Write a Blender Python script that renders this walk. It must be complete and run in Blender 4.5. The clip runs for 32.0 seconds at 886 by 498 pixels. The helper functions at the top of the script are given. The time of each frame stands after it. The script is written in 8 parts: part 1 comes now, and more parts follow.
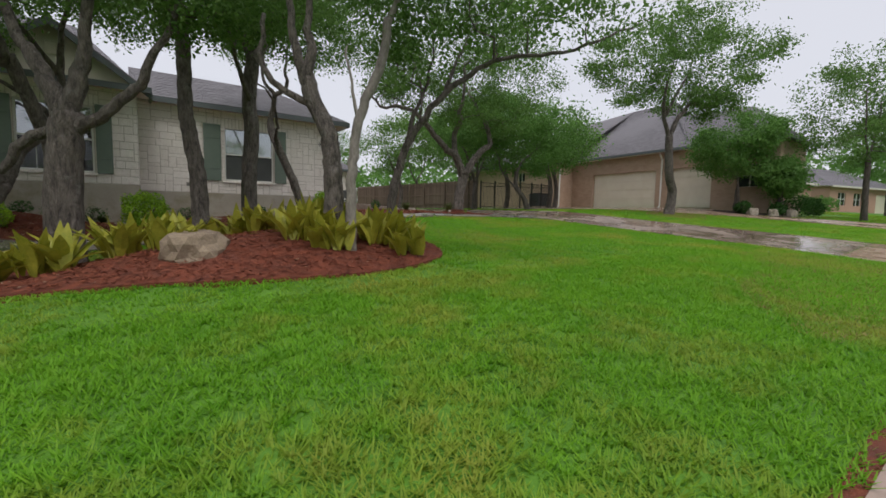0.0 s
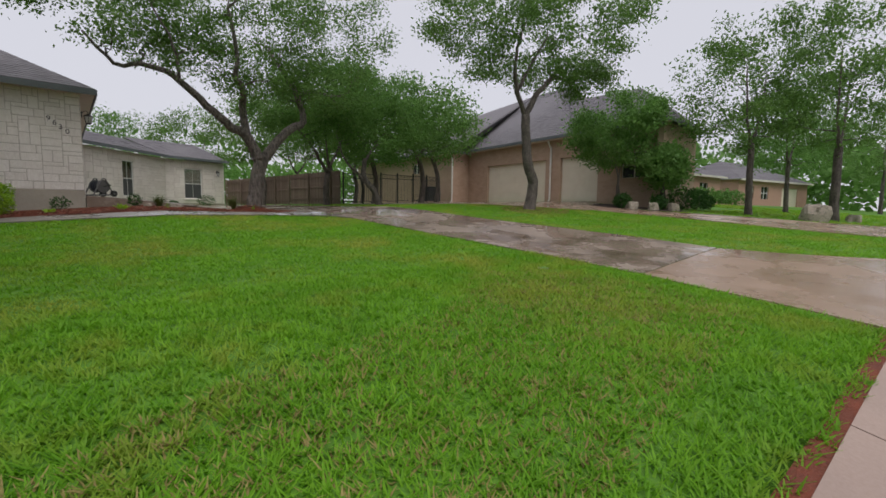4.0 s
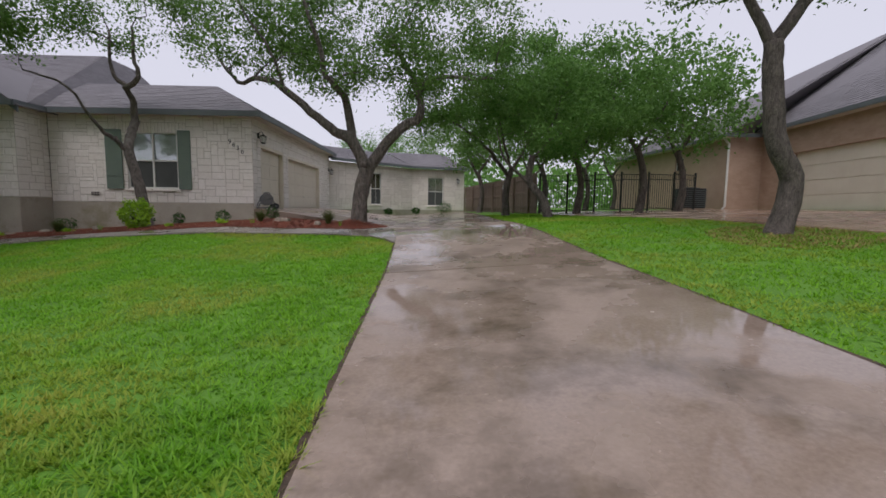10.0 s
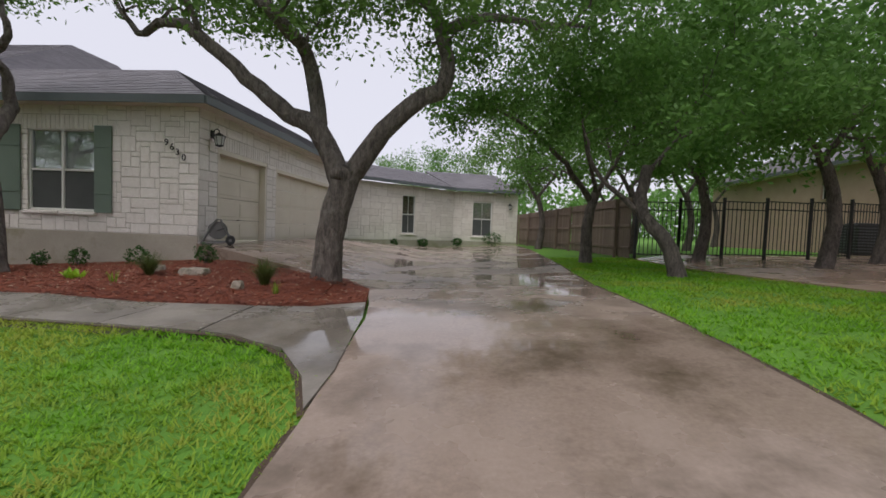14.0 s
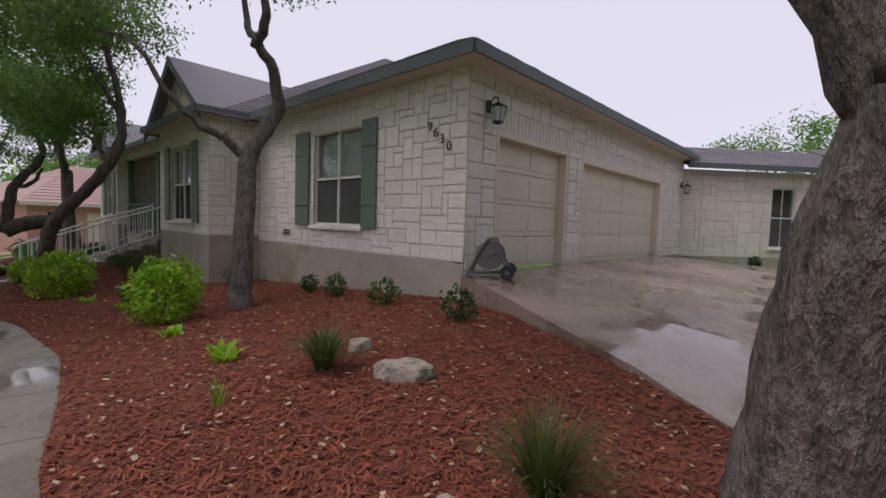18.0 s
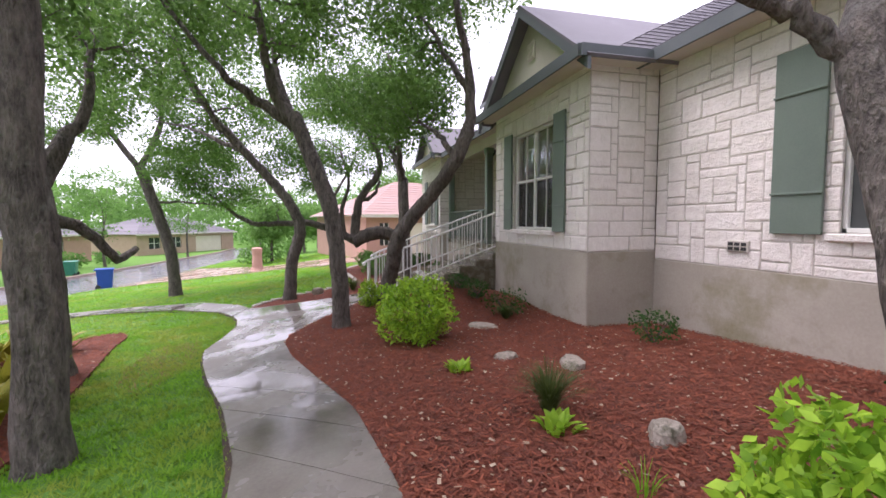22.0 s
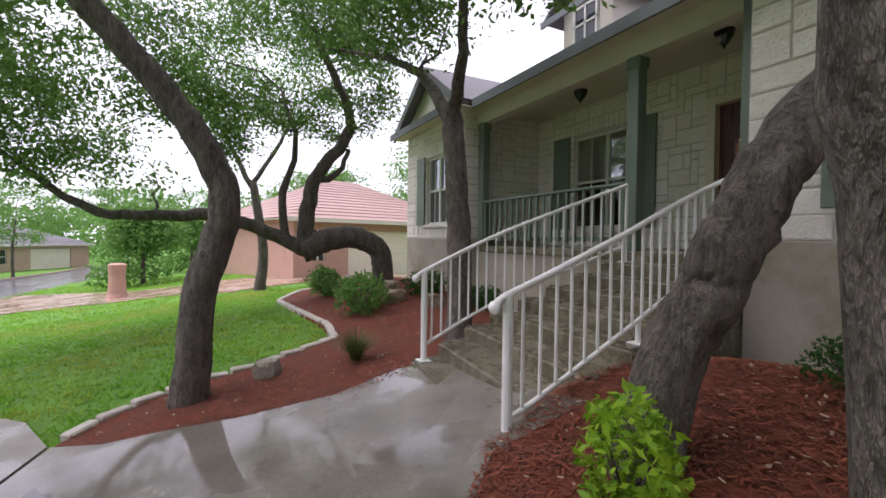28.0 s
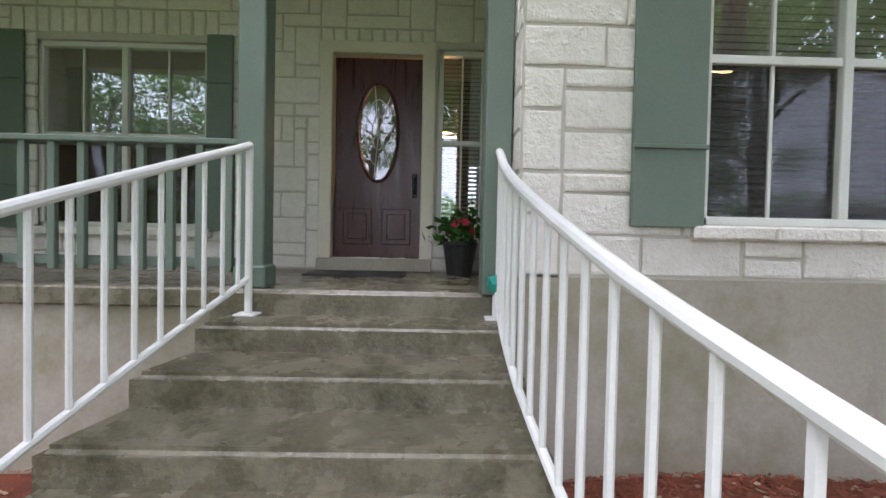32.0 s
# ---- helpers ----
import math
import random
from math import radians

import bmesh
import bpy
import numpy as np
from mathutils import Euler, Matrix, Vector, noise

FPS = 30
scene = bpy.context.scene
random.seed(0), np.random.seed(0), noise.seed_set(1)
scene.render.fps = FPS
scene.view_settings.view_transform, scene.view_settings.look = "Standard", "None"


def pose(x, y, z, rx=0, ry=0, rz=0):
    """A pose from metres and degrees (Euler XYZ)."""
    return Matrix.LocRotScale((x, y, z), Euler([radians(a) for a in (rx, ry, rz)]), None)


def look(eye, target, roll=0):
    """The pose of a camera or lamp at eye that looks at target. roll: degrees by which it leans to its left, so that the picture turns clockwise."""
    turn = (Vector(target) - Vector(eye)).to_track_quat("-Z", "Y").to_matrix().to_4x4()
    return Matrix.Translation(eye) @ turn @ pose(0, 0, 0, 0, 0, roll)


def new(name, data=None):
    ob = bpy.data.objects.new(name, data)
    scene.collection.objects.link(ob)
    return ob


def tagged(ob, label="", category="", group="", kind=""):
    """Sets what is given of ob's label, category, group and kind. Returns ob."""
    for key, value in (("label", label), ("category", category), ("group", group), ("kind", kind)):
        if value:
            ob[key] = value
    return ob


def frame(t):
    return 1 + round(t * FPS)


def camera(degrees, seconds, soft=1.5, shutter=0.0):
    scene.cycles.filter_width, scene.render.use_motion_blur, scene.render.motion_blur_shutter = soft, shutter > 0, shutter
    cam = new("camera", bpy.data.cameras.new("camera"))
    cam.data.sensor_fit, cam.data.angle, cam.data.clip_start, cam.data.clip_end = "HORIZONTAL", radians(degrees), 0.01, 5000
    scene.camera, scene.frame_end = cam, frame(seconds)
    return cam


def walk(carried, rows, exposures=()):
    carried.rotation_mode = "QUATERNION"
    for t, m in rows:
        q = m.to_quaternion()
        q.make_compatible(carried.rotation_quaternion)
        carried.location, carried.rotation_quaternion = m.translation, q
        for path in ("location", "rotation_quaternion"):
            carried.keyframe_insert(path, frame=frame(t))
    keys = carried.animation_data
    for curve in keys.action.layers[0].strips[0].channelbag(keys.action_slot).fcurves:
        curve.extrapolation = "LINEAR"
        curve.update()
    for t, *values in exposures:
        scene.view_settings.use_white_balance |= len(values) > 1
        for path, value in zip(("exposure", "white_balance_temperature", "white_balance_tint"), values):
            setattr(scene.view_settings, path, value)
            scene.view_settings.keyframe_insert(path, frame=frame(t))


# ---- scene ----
cam = camera(90.8, 32.0, soft=1.6, shutter=0.0)

PATH = [
    (0, (-0.262, 0.505, 1.652), (0.886, 2.134, 1.481), 1.2),
    (0.5, (0.508, 0.411, 1.682), (1.767, 1.955, 1.511), 1.3),
    (1, (1.364, 0.309, 1.669), (2.651, 1.83, 1.493), 2.6),
    (1.5, (2.258, 0.416, 1.682), (3.557, 1.928, 1.52), 2.5),
    (2, (3.017, 0.508, 1.613), (4.334, 2.004, 1.449), 2.7),
    (2.5, (3.76, 0.538, 1.699), (5.124, 1.99, 1.522), 2.5),
    (3, (4.518, 0.538, 1.751), (5.889, 1.982, 1.566), 3.0),
    (3.5, (5.22, 0.542, 1.721), (6.558, 2.018, 1.54), 1.2),
    (5.5, (8.511, 0.428, 1.924), (9.765, 1.973, 1.729), 1.8),
    (6, (9.224, 0.387, 1.948), (10.516, 1.901, 1.745), 2.0),
    (6.5, (9.882, 0.375, 1.985), (11.206, 1.864, 1.806), 2.3),
    (7, (10.484, 0.456, 2.017), (11.835, 1.924, 1.882), 3.2),
    (7.5, (10.999, 0.626, 2.041), (12.3, 2.137, 1.894), 0.4),
    (8, (11.458, 0.759, 2.044), (12.3, 2.566, 1.883), 1.8),
    (8.5, (11.814, 1.087, 2.089), (12.171, 3.046, 1.904), -0.8),
    (9, (12.127, 1.54, 2.124), (12.291, 3.525, 1.952), -0.3),
    (9.5, (12.401, 2.093, 2.152), (12.428, 4.084, 1.967), 0.7),
    (10, (12.631, 2.796, 2.144), (12.691, 4.786, 1.949), 0.8),
    (10.5, (12.717, 3.607, 2.182), (12.771, 5.598, 1.996), 2.4),
    (11, (12.797, 4.385, 2.221), (12.843, 6.376, 2.037), 1.9),
    (11.5, (12.841, 5.09, 2.266), (12.882, 7.083, 2.1), 2.1),
    (12, (12.816, 5.722, 2.298), (12.825, 7.717, 2.162), 2.0),
    (12.5, (12.864, 6.34, 2.342), (12.803, 8.336, 2.231), 2.0),
    (13, (12.856, 7.2, 2.448), (12.774, 9.196, 2.364), 1.7),
    (13.5, (12.911, 7.972, 2.483), (12.802, 9.967, 2.402), 1.9),
    (15.5, (12.708, 10.694, 2.634), (12.248, 12.635, 2.493), 1.8),
    (16, (12.455, 11.333, 2.659), (11.9, 13.251, 2.547), 1.3),
    (16.5, (12.168, 11.941, 2.669), (11.546, 13.838, 2.546), 1.5),
    (17, (11.774, 12.454, 2.699), (10.953, 14.274, 2.578), 1.5),
    (17.5, (11.275, 12.878, 2.726), (10.319, 14.631, 2.611), 1.7),
    (18, (10.714, 13.074, 2.742), (9.361, 14.542, 2.618), 1.8),
    (18.5, (10.084, 13.186, 2.771), (8.625, 14.549, 2.656), 2.0),
    (19, (9.458, 13.191, 2.812), (7.775, 14.265, 2.682), 1.4),
    (19.5, (8.831, 13.138, 2.786), (7.067, 14.073, 2.671), 0.8),
    (20, (8.175, 13.163, 2.813), (6.396, 14.066, 2.664), 0.4),
    (20.5, (7.498, 13.167, 2.756), (5.677, 13.982, 2.614), -0.1),
    (21, (6.864, 13.16, 2.737), (4.958, 13.765, 2.674), -0.2),
    (21.5, (6.272, 13.136, 2.739), (4.349, 13.675, 2.628), -0.6),
    (22, (5.655, 13.147, 2.727), (3.72, 13.636, 2.599), -0.1),
    (22.5, (4.985, 13.135, 2.68), (3.03, 13.537, 2.548), -1.3),
    (23, (4.329, 13.142, 2.643), (2.382, 13.565, 2.466), -1.8),
    (23.5, (3.658, 13.111, 2.592), (1.711, 13.528, 2.409), 0.0),
    (24, (2.999, 13.111, 2.553), (1.064, 13.593, 2.401), 0.1),
    (24.5, (2.329, 13.12, 2.529), (0.428, 13.735, 2.44), 1.9),
    (25, (1.628, 13.233, 2.531), (-0.242, 13.936, 2.443), 1.4),
    (25.5, (0.959, 13.015, 2.458), (-0.904, 13.743, 2.413), 2.2),
    (27.5, (-0.960, 12.307, 2.228), (-2.846, 12.971, 2.181), 0.2),
    (28, (-1.452, 12.299, 2.236), (-3.232, 13.209, 2.193), 0.7),
    (29, (-2.484, 12.546, 2.324), (-3.780, 14.070, 2.275), 1.6),
    (29.5, (-2.918, 12.813, 2.325), (-3.972, 14.512, 2.269), 2.5),
    (30, (-3.346, 13.071, 2.323), (-4.116, 14.917, 2.295), 1.9),
    (30.5, (-3.681, 13.361, 2.312), (-4.274, 15.271, 2.285), 1.6),
    (31, (-4.039, 13.708, 2.313), (-4.397, 15.671, 2.267), 1.4),
    (31.5, (-4.231, 14.053, 2.382), (-4.437, 16.038, 2.311), 1.4),
    (32, (-4.345, 14.411, 2.450), (-4.308, 16.411, 2.404), 1.2),
]
EXPOSURES = [(0, 0.3, 6450, 12), (1, 0.15, 6500, 12), (3, 0.2, 6500, 12), (7, 0.0, 6450, 24), (9, 0.25, 6300, 20), (12, 0.15, 6350, 17), (15.5, 0.5, 6400, 16), (17, 0.25, 6400, 18), (18.5, 0.45, 6300, 24), (20, 1.3, 6250, 22), (22, 1.7, 6200, 30), (25, 1.75, 6300, 30), (28, 1.3, 6250, 24), (29, 2.05, 6150, 26), (30, 2.15, 6050, 24), (31, 2.4, 6000, 22), (32, 2.35, 5950, 22)]
walk(cam, [(row[0], look(*row[1:])) for row in PATH], EXPOSURES)

# ---- world and light: a bright overcast sky after rain ----
world = bpy.data.worlds.new("overcast_sky")
scene.world = world
world.use_nodes = True
wt = world.node_tree
sky = wt.nodes.new("ShaderNodeTexSky")
sky.sky_type, sky.sun_disc = "NISHITA", False
sky.sun_elevation, sky.sun_rotation = radians(55), radians(200)
sky.air_density, sky.dust_density, sky.ozone_density = 1.0, 4.0, 1.0
cloud = wt.nodes.new("ShaderNodeMixRGB")
cloud.inputs[0].default_value = 0.85
cloud.inputs[2].default_value = (6.6, 6.7, 7.1, 1)
wt.links.new(sky.outputs[0], cloud.inputs[1])
wbg = wt.nodes["Background"]
wbg.inputs[1].default_value = 0.100
wt.links.new(cloud.outputs[0], wbg.inputs[0])
sun = new("sun", bpy.data.lights.new("sun", "SUN"))
sun.data.energy, sun.data.angle, sun.data.color = 1.5, radians(40), (1.0, 0.97, 0.93)
sun.matrix_world = look((0, 0, 30), (6, 14, 0))


# ---- small helpers ----
rnd = random.Random(7)


class Mesh:
    """Collects faces for one mesh."""

    def __init__(self):
        self.v, self.f = [], []

    def poly(self, pts):
        n = len(self.v)
        self.v += [tuple(p) for p in pts]
        self.f.append(tuple(range(n, n + len(pts))))

    def box(self, x0, x1, y0, y1, z0, z1, bevel=0.0):
        b = min(bevel, (x1 - x0) / 2.1, (y1 - y0) / 2.1, (z1 - z0) / 2.1)
        n = len(self.v)
        if b <= 0:
            self.v += [(x, y, z) for z in (z0, z1) for x, y in ((x0, y0), (x1, y0), (x1, y1), (x0, y1))]
            self.f += [tuple(n + i for i in q) for q in ((3, 2, 1, 0), (4, 5, 6, 7), (0, 1, 5, 4), (1, 2, 6, 5), (2, 3, 7, 6), (3, 0, 4, 7))]
            return self
        bm = bmesh.new()
        bmesh.ops.create_cube(bm, size=1, matrix=Matrix.Translation(((x0 + x1) / 2, (y0 + y1) / 2, (z0 + z1) / 2)) @ Matrix.Diagonal((x1 - x0, y1 - y0, z1 - z0, 1)))
        bmesh.ops.bevel(bm, geom=bm.edges[:], offset=b, segments=1, affect="EDGES", profile=0.5)
        self.add(bm)
        return self

    def add(self, bm):
        n = len(self.v)
        bm.verts.index_update()
        self.v += [tuple(v.co) for v in bm.verts]
        self.f += [tuple(n + v.index for v in f.verts) for f in bm.faces]
        bm.free()

    def prism(self, pts, z0, z1):
        """pts: outline in x, y, counter-clockwise."""
        n, k = len(self.v), len(pts)
        self.v += [(p[0], p[1], z0) for p in pts] + [(p[0], p[1], z1) for p in pts]
        self.f += [tuple(range(n + k - 1, n - 1, -1)), tuple(range(n + k, n + 2 * k))]
        self.f += [(n + i, n + (i + 1) % k, n + k + (i + 1) % k, n + k + i) for i in range(k)]
        return self

    def tube(self, pts, radii, n=8, cap=True):
        pts = [Vector(p) for p in pts]
        base, k = len(self.v), len(pts)
        side = None
        for i, p in enumerate(pts):
            d = (pts[min(i + 1, k - 1)] - pts[max(i - 1, 0)]).normalized()
            if side is None:
                side = d.orthogonal().normalized()
            side = (side - d * side.dot(d)).normalized()
            up = d.cross(side)
            r = radii[i] if hasattr(radii, "__len__") else radii
            for j in range(n):
                a = 2 * math.pi * j / n
                q = p + (side * math.cos(a) + up * math.sin(a)) * r
                self.v.append(tuple(q))
        for i in range(k - 1):
            for j in range(n):
                a, b = base + i * n + j, base + i * n + (j + 1) % n
                self.f.append((a, b, b + n, a + n))
        if cap:
            self.f.append(tuple(base + j for j in reversed(range(n))))
            self.f.append(tuple(base + (k - 1) * n + j for j in range(n)))
        return self

    def lathe(self, profile, cx, cy, n=16):
        """profile: (radius, z) from the bottom up."""
        base, k = len(self.v), len(profile)
        for r, z in profile:
            self.v += [(cx + r * math.cos(2 * math.pi * j / n), cy + r * math.sin(2 * math.pi * j / n), z) for j in range(n)]
        for i in range(k - 1):
            for j in range(n):
                a, b = base + i * n + j, base + i * n + (j + 1) % n
                self.f.append((a, b, b + n, a + n))
        self.f.append(tuple(base + j for j in reversed(range(n))))
        self.f.append(tuple(base + (k - 1) * n + j for j in range(n)))
        return self

    def data(self, name, mat, smooth=False):
        me = bpy.data.meshes.new(name)
        me.from_pydata(self.v, [], self.f)
        me.materials.append(mat)
        if smooth:
            me.shade_smooth()
        return me


def part(name, m, mat, parent=None, label="", smooth=False):
    """Links a Mesh as one object, under a thing or a part."""
    ob = new(name, m.data(name, mat, smooth))
    ob.parent = parent
    if label:
        ob["label"] = label
    return ob


def thing(name, label, category, at=(0, 0, 0), group="", kind=""):
    ob = new(name)
    ob.empty_display_size = 0.1
    ob.location = at
    return tagged(ob, label, category, group, kind)


def structure(name, m, mat, label="", smooth=False):
    ob = part(name, m, mat, None, label, smooth)
    return tagged(ob, kind="structure")


def big_mesh(name, verts, quads, mat):
    """A mesh from numpy arrays: verts (n, 3), quads (m, 4)."""
    me = bpy.data.meshes.new(name)
    me.vertices.add(len(verts))
    me.vertices.foreach_set("co", verts.astype(np.float32).ravel())
    me.loops.add(quads.size)
    me.loops.foreach_set("vertex_index", quads.astype(np.int32).ravel())
    me.polygons.add(len(quads))
    me.polygons.foreach_set("loop_start", np.arange(0, quads.size, quads.shape[1], dtype=np.int32))
    me.update(calc_edges=True)
    me.materials.append(mat)
    return me


# ---- materials ----
def material(name, base, rough=0.8, metal=0.0, spec=0.5):
    m = bpy.data.materials.new(name)
    m.use_nodes = True
    p = m.node_tree.nodes["Principled BSDF"]
    p.inputs["Base Color"].default_value = (*base, 1)
    p.inputs["Roughness"].default_value = rough
    p.inputs["Metallic"].default_value = metal
    p.inputs["Specular IOR Level"].default_value = spec
    return m


def varied(name, dark, light, scale=3.0, fine=60.0, rough=(0.7, 0.9), bump=0.3, dist=0.01, per_piece=0.0, island=False, metal=0.0, stretch=(1, 1, 1), stain=None, stain_scale=0.8, stain_at=(0.55, 0.7), spec=0.5, wet=(0.35, 0.65)):
    """A surface that varies at two scales, with fine relief, stains and a tint per piece."""
    m = material(name, light, rough[0], metal, spec)
    nt = m.node_tree
    p = nt.nodes["Principled BSDF"]

    def node(kind, **values):
        n = nt.nodes.new(kind)
        for k, v in values.items():
            n.inputs[k].default_value = v
        return n

    tc = node("ShaderNodeTexCoord")
    geo = node("ShaderNodeNewGeometry")
    mp = node("ShaderNodeMapping", Scale=stretch)
    nt.links.new(geo.outputs["Position"], mp.inputs[0])
    big = node("ShaderNodeTexNoise", Scale=scale, Detail=5.0, Roughness=0.6)
    small = node("ShaderNodeTexNoise", Scale=fine, Detail=3.0, Roughness=0.65)
    nt.links.new(mp.outputs[0], big.inputs["Vector"])
    nt.links.new(mp.outputs[0], small.inputs["Vector"])
    add = node("ShaderNodeMath")
    add.operation = "MULTIPLY_ADD"
    nt.links.new(small.outputs[0], add.inputs[0])
    add.inputs[1].default_value = 0.6
    nt.links.new(big.outputs[0], add.inputs[2])
    last = add
    if per_piece:
        rand = node("ShaderNodeObjectInfo") if not island else geo
        mul = node("ShaderNodeMath")
        mul.operation = "MULTIPLY_ADD"
        nt.links.new(rand.outputs["Random" if not island else "Random Per Island"], mul.inputs[0])
        mul.inputs[1].default_value = per_piece
        nt.links.new(add.outputs[0], mul.inputs[2])
        last = mul
    ramp = node("ShaderNodeMapRange")
    ramp.inputs["From Min"].default_value = 0.5
    ramp.inputs["From Max"].default_value = 1.1 + per_piece
    nt.links.new(last.outputs[0], ramp.inputs[0])
    mix = node("ShaderNodeMixRGB")
    mix.inputs[1].default_value = (*dark, 1)
    mix.inputs[2].default_value = (*light, 1)
    nt.links.new(ramp.outputs[0], mix.inputs[0])
    colour = mix
    if stain:
        st = node("ShaderNodeTexNoise", Scale=stain_scale, Detail=6.0, Roughness=0.7)
        nt.links.new(geo.outputs["Position"], st.inputs["Vector"])
        sr = node("ShaderNodeMapRange")
        sr.inputs["From Min"].default_value, sr.inputs["From Max"].default_value = stain_at
        nt.links.new(st.outputs[0], sr.inputs[0])
        sm = node("ShaderNodeMixRGB")
        sm.inputs[2].default_value = (*stain, 1)
        nt.links.new(mix.outputs[0], sm.inputs[1])
        nt.links.new(sr.outputs[0], sm.inputs[0])
        colour = sm
    nt.links.new(colour.outputs[0], p.inputs["Base Color"])
    rr = node("ShaderNodeMapRange")
    rr.inputs["From Min"].default_value, rr.inputs["From Max"].default_value = wet
    rr.inputs["To Min"].default_value, rr.inputs["To Max"].default_value = rough
    nt.links.new(big.outputs[0], rr.inputs[0])
    nt.links.new(rr.outputs[0], p.inputs["Roughness"])
    if bump:
        bp = node("ShaderNodeBump", Strength=bump, Distance=dist)
        nt.links.new(last.outputs[0], bp.inputs["Height"])
        nt.links.new(bp.outputs[0], p.inputs["Normal"])
    return m


def leafy(name, dark, light, share=0.4, **more):
    """Foliage: light passes through the blade."""
    m = varied(name, dark, light, spec=0.3, bump=0.0, island=True, **more)
    nt = m.node_tree
    p = nt.nodes["Principled BSDF"]
    tr, mix = nt.nodes.new("ShaderNodeBsdfTranslucent"), nt.nodes.new("ShaderNodeMixShader")
    nt.links.new(p.inputs["Base Color"].links[0].from_socket, tr.inputs[0])
    mix.inputs[0].default_value = share
    nt.links.new(p.outputs[0], mix.inputs[1])
    nt.links.new(tr.outputs[0], mix.inputs[2])
    nt.links.new(mix.outputs[0], nt.nodes["Material Output"].inputs[0])
    return m


M_STONE = varied("limestone", (0.68, 0.635, 0.575), (0.88, 0.845, 0.80), 9, 38, (0.75, 0.9), 0.8, 0.025, 0.3)
M_STONE_J = varied("limestone_far", (0.60, 0.555, 0.49), (0.80, 0.76, 0.70), 6, 45, (0.75, 0.9), 0.7, 0.02, 0.35, island=True)
M_MORTAR = varied("mortar", (0.46, 0.425, 0.37), (0.60, 0.56, 0.505), 5, 90, (0.85, 0.95), 0.4, 0.005)
M_PLINTH = varied("foundation_render", (0.31, 0.28, 0.225), (0.43, 0.395, 0.33), 1.3, 40, (0.75, 0.9), 0.3, 0.006, stain=(0.19, 0.175, 0.085), stain_scale=0.9, stain_at=(0.50, 0.74))
M_CONC = varied("wet_concrete", (0.185, 0.140, 0.110), (0.32, 0.252, 0.205), 0.9, 35, (0.04, 0.40), 0.07, 0.003, stain=(0.10, 0.074, 0.052), stain_scale=0.7, stain_at=(0.48, 0.66), wet=(0.44, 0.58))
M_APRON = varied("apron_concrete", (0.255, 0.168, 0.118), (0.35, 0.25, 0.185), 0.8, 40, (0.10, 0.40), 0.06, 0.004, stain=(0.21, 0.12, 0.08), stain_scale=0.5)
M_WALK = varied("wet_walk_concrete", (0.135, 0.12, 0.098), (0.24, 0.218, 0.185), 0.9, 40, (0.05, 0.45), 0.07, 0.003, stain=(0.09, 0.08, 0.066), stain_scale=0.8, stain_at=(0.48, 0.7), wet=(0.42, 0.58))
M_STEP = varied("mossy_step_concrete", (0.078, 0.068, 0.042), (0.225, 0.20, 0.14), 5.0, 34, (0.10, 0.42), 0.8, 0.012, stain=(0.036, 0.036, 0.014), stain_scale=3.4, stain_at=(0.54, 0.74), wet=(0.42, 0.6))
M_KERB = varied("kerb_concrete", (0.26, 0.185, 0.148), (0.37, 0.28, 0.235), 1.5, 50, (0.4, 0.7), 0.3, 0.005)
M_PUDDLE = varied("standing_water", (0.06, 0.055, 0.048), (0.09, 0.082, 0.072), 1.5, 20, (0.01, 0.05), 0.0)
M_ROAD = varied("wet_asphalt", (0.12, 0.125, 0.135), (0.20, 0.205, 0.215), 1.2, 120, (0.09, 0.26), 0.4, 0.006)
M_MULCH = varied("mulch_soil", (0.075, 0.019, 0.010), (0.235, 0.058, 0.026), 5, 60, (0.8, 0.95), 1.0, 0.03)
M_CHIP = varied("mulch_chip", (0.07, 0.018, 0.009), (0.31, 0.083, 0.037), 8, 80, (0.7, 0.9), 0.3, 0.004, 0.65, island=True)
M_SOILEDGE = varied("bare_soil_shaded", (0.03, 0.02, 0.013), (0.085, 0.055, 0.035), 5, 60, (0.8, 0.95), 0.8, 0.02)
M_SOIL = varied("lawn_soil", (0.055, 0.15, 0.010), (0.11, 0.26, 0.020), 2.0, 50, (0.9, 1.0), 0.8, 0.02)
M_GRASS = leafy("grass_blade", (0.085, 0.27, 0.008), (0.25, 0.50, 0.030), 0.5, scale=0.9, fine=9, rough=(0.5, 0.65), per_piece=0.45, stain=(0.40, 0.38, 0.07), stain_scale=0.6, stain_at=(0.47, 0.72))
M_STRAW = leafy("dry_grass_blade", (0.20, 0.16, 0.05), (0.42, 0.34, 0.13), 0.3, scale=2, fine=12, rough=(0.6, 0.8), per_piece=0.5)
M_BARK = varied("oak_bark", (0.035, 0.029, 0.025), (0.19, 0.16, 0.14), 10, 40, (0.85, 0.95), 1.0, 0.05, stretch=(1, 1, 0.35))
M_BARK_PALE = varied("pale_bark", (0.12, 0.105, 0.09), (0.33, 0.30, 0.26), 9, 40, (0.85, 0.95), 0.8, 0.02, stretch=(1, 1, 0.4))
M_BARK_NEAR = varied("oak_bark_ridged", (0.030, 0.025, 0.021), (0.29, 0.25, 0.215), 15, 50, (0.85, 0.95), 1.0, 0.12, stretch=(1, 1, 0.32), stain=(0.30, 0.295, 0.265), stain_scale=5.0, stain_at=(0.56, 0.80))
M_LEAF = leafy("oak_leaf", (0.055, 0.135, 0.026), (0.185, 0.33, 0.075), 0.5, scale=0.9, fine=5, rough=(0.45, 0.6), per_piece=0.6)
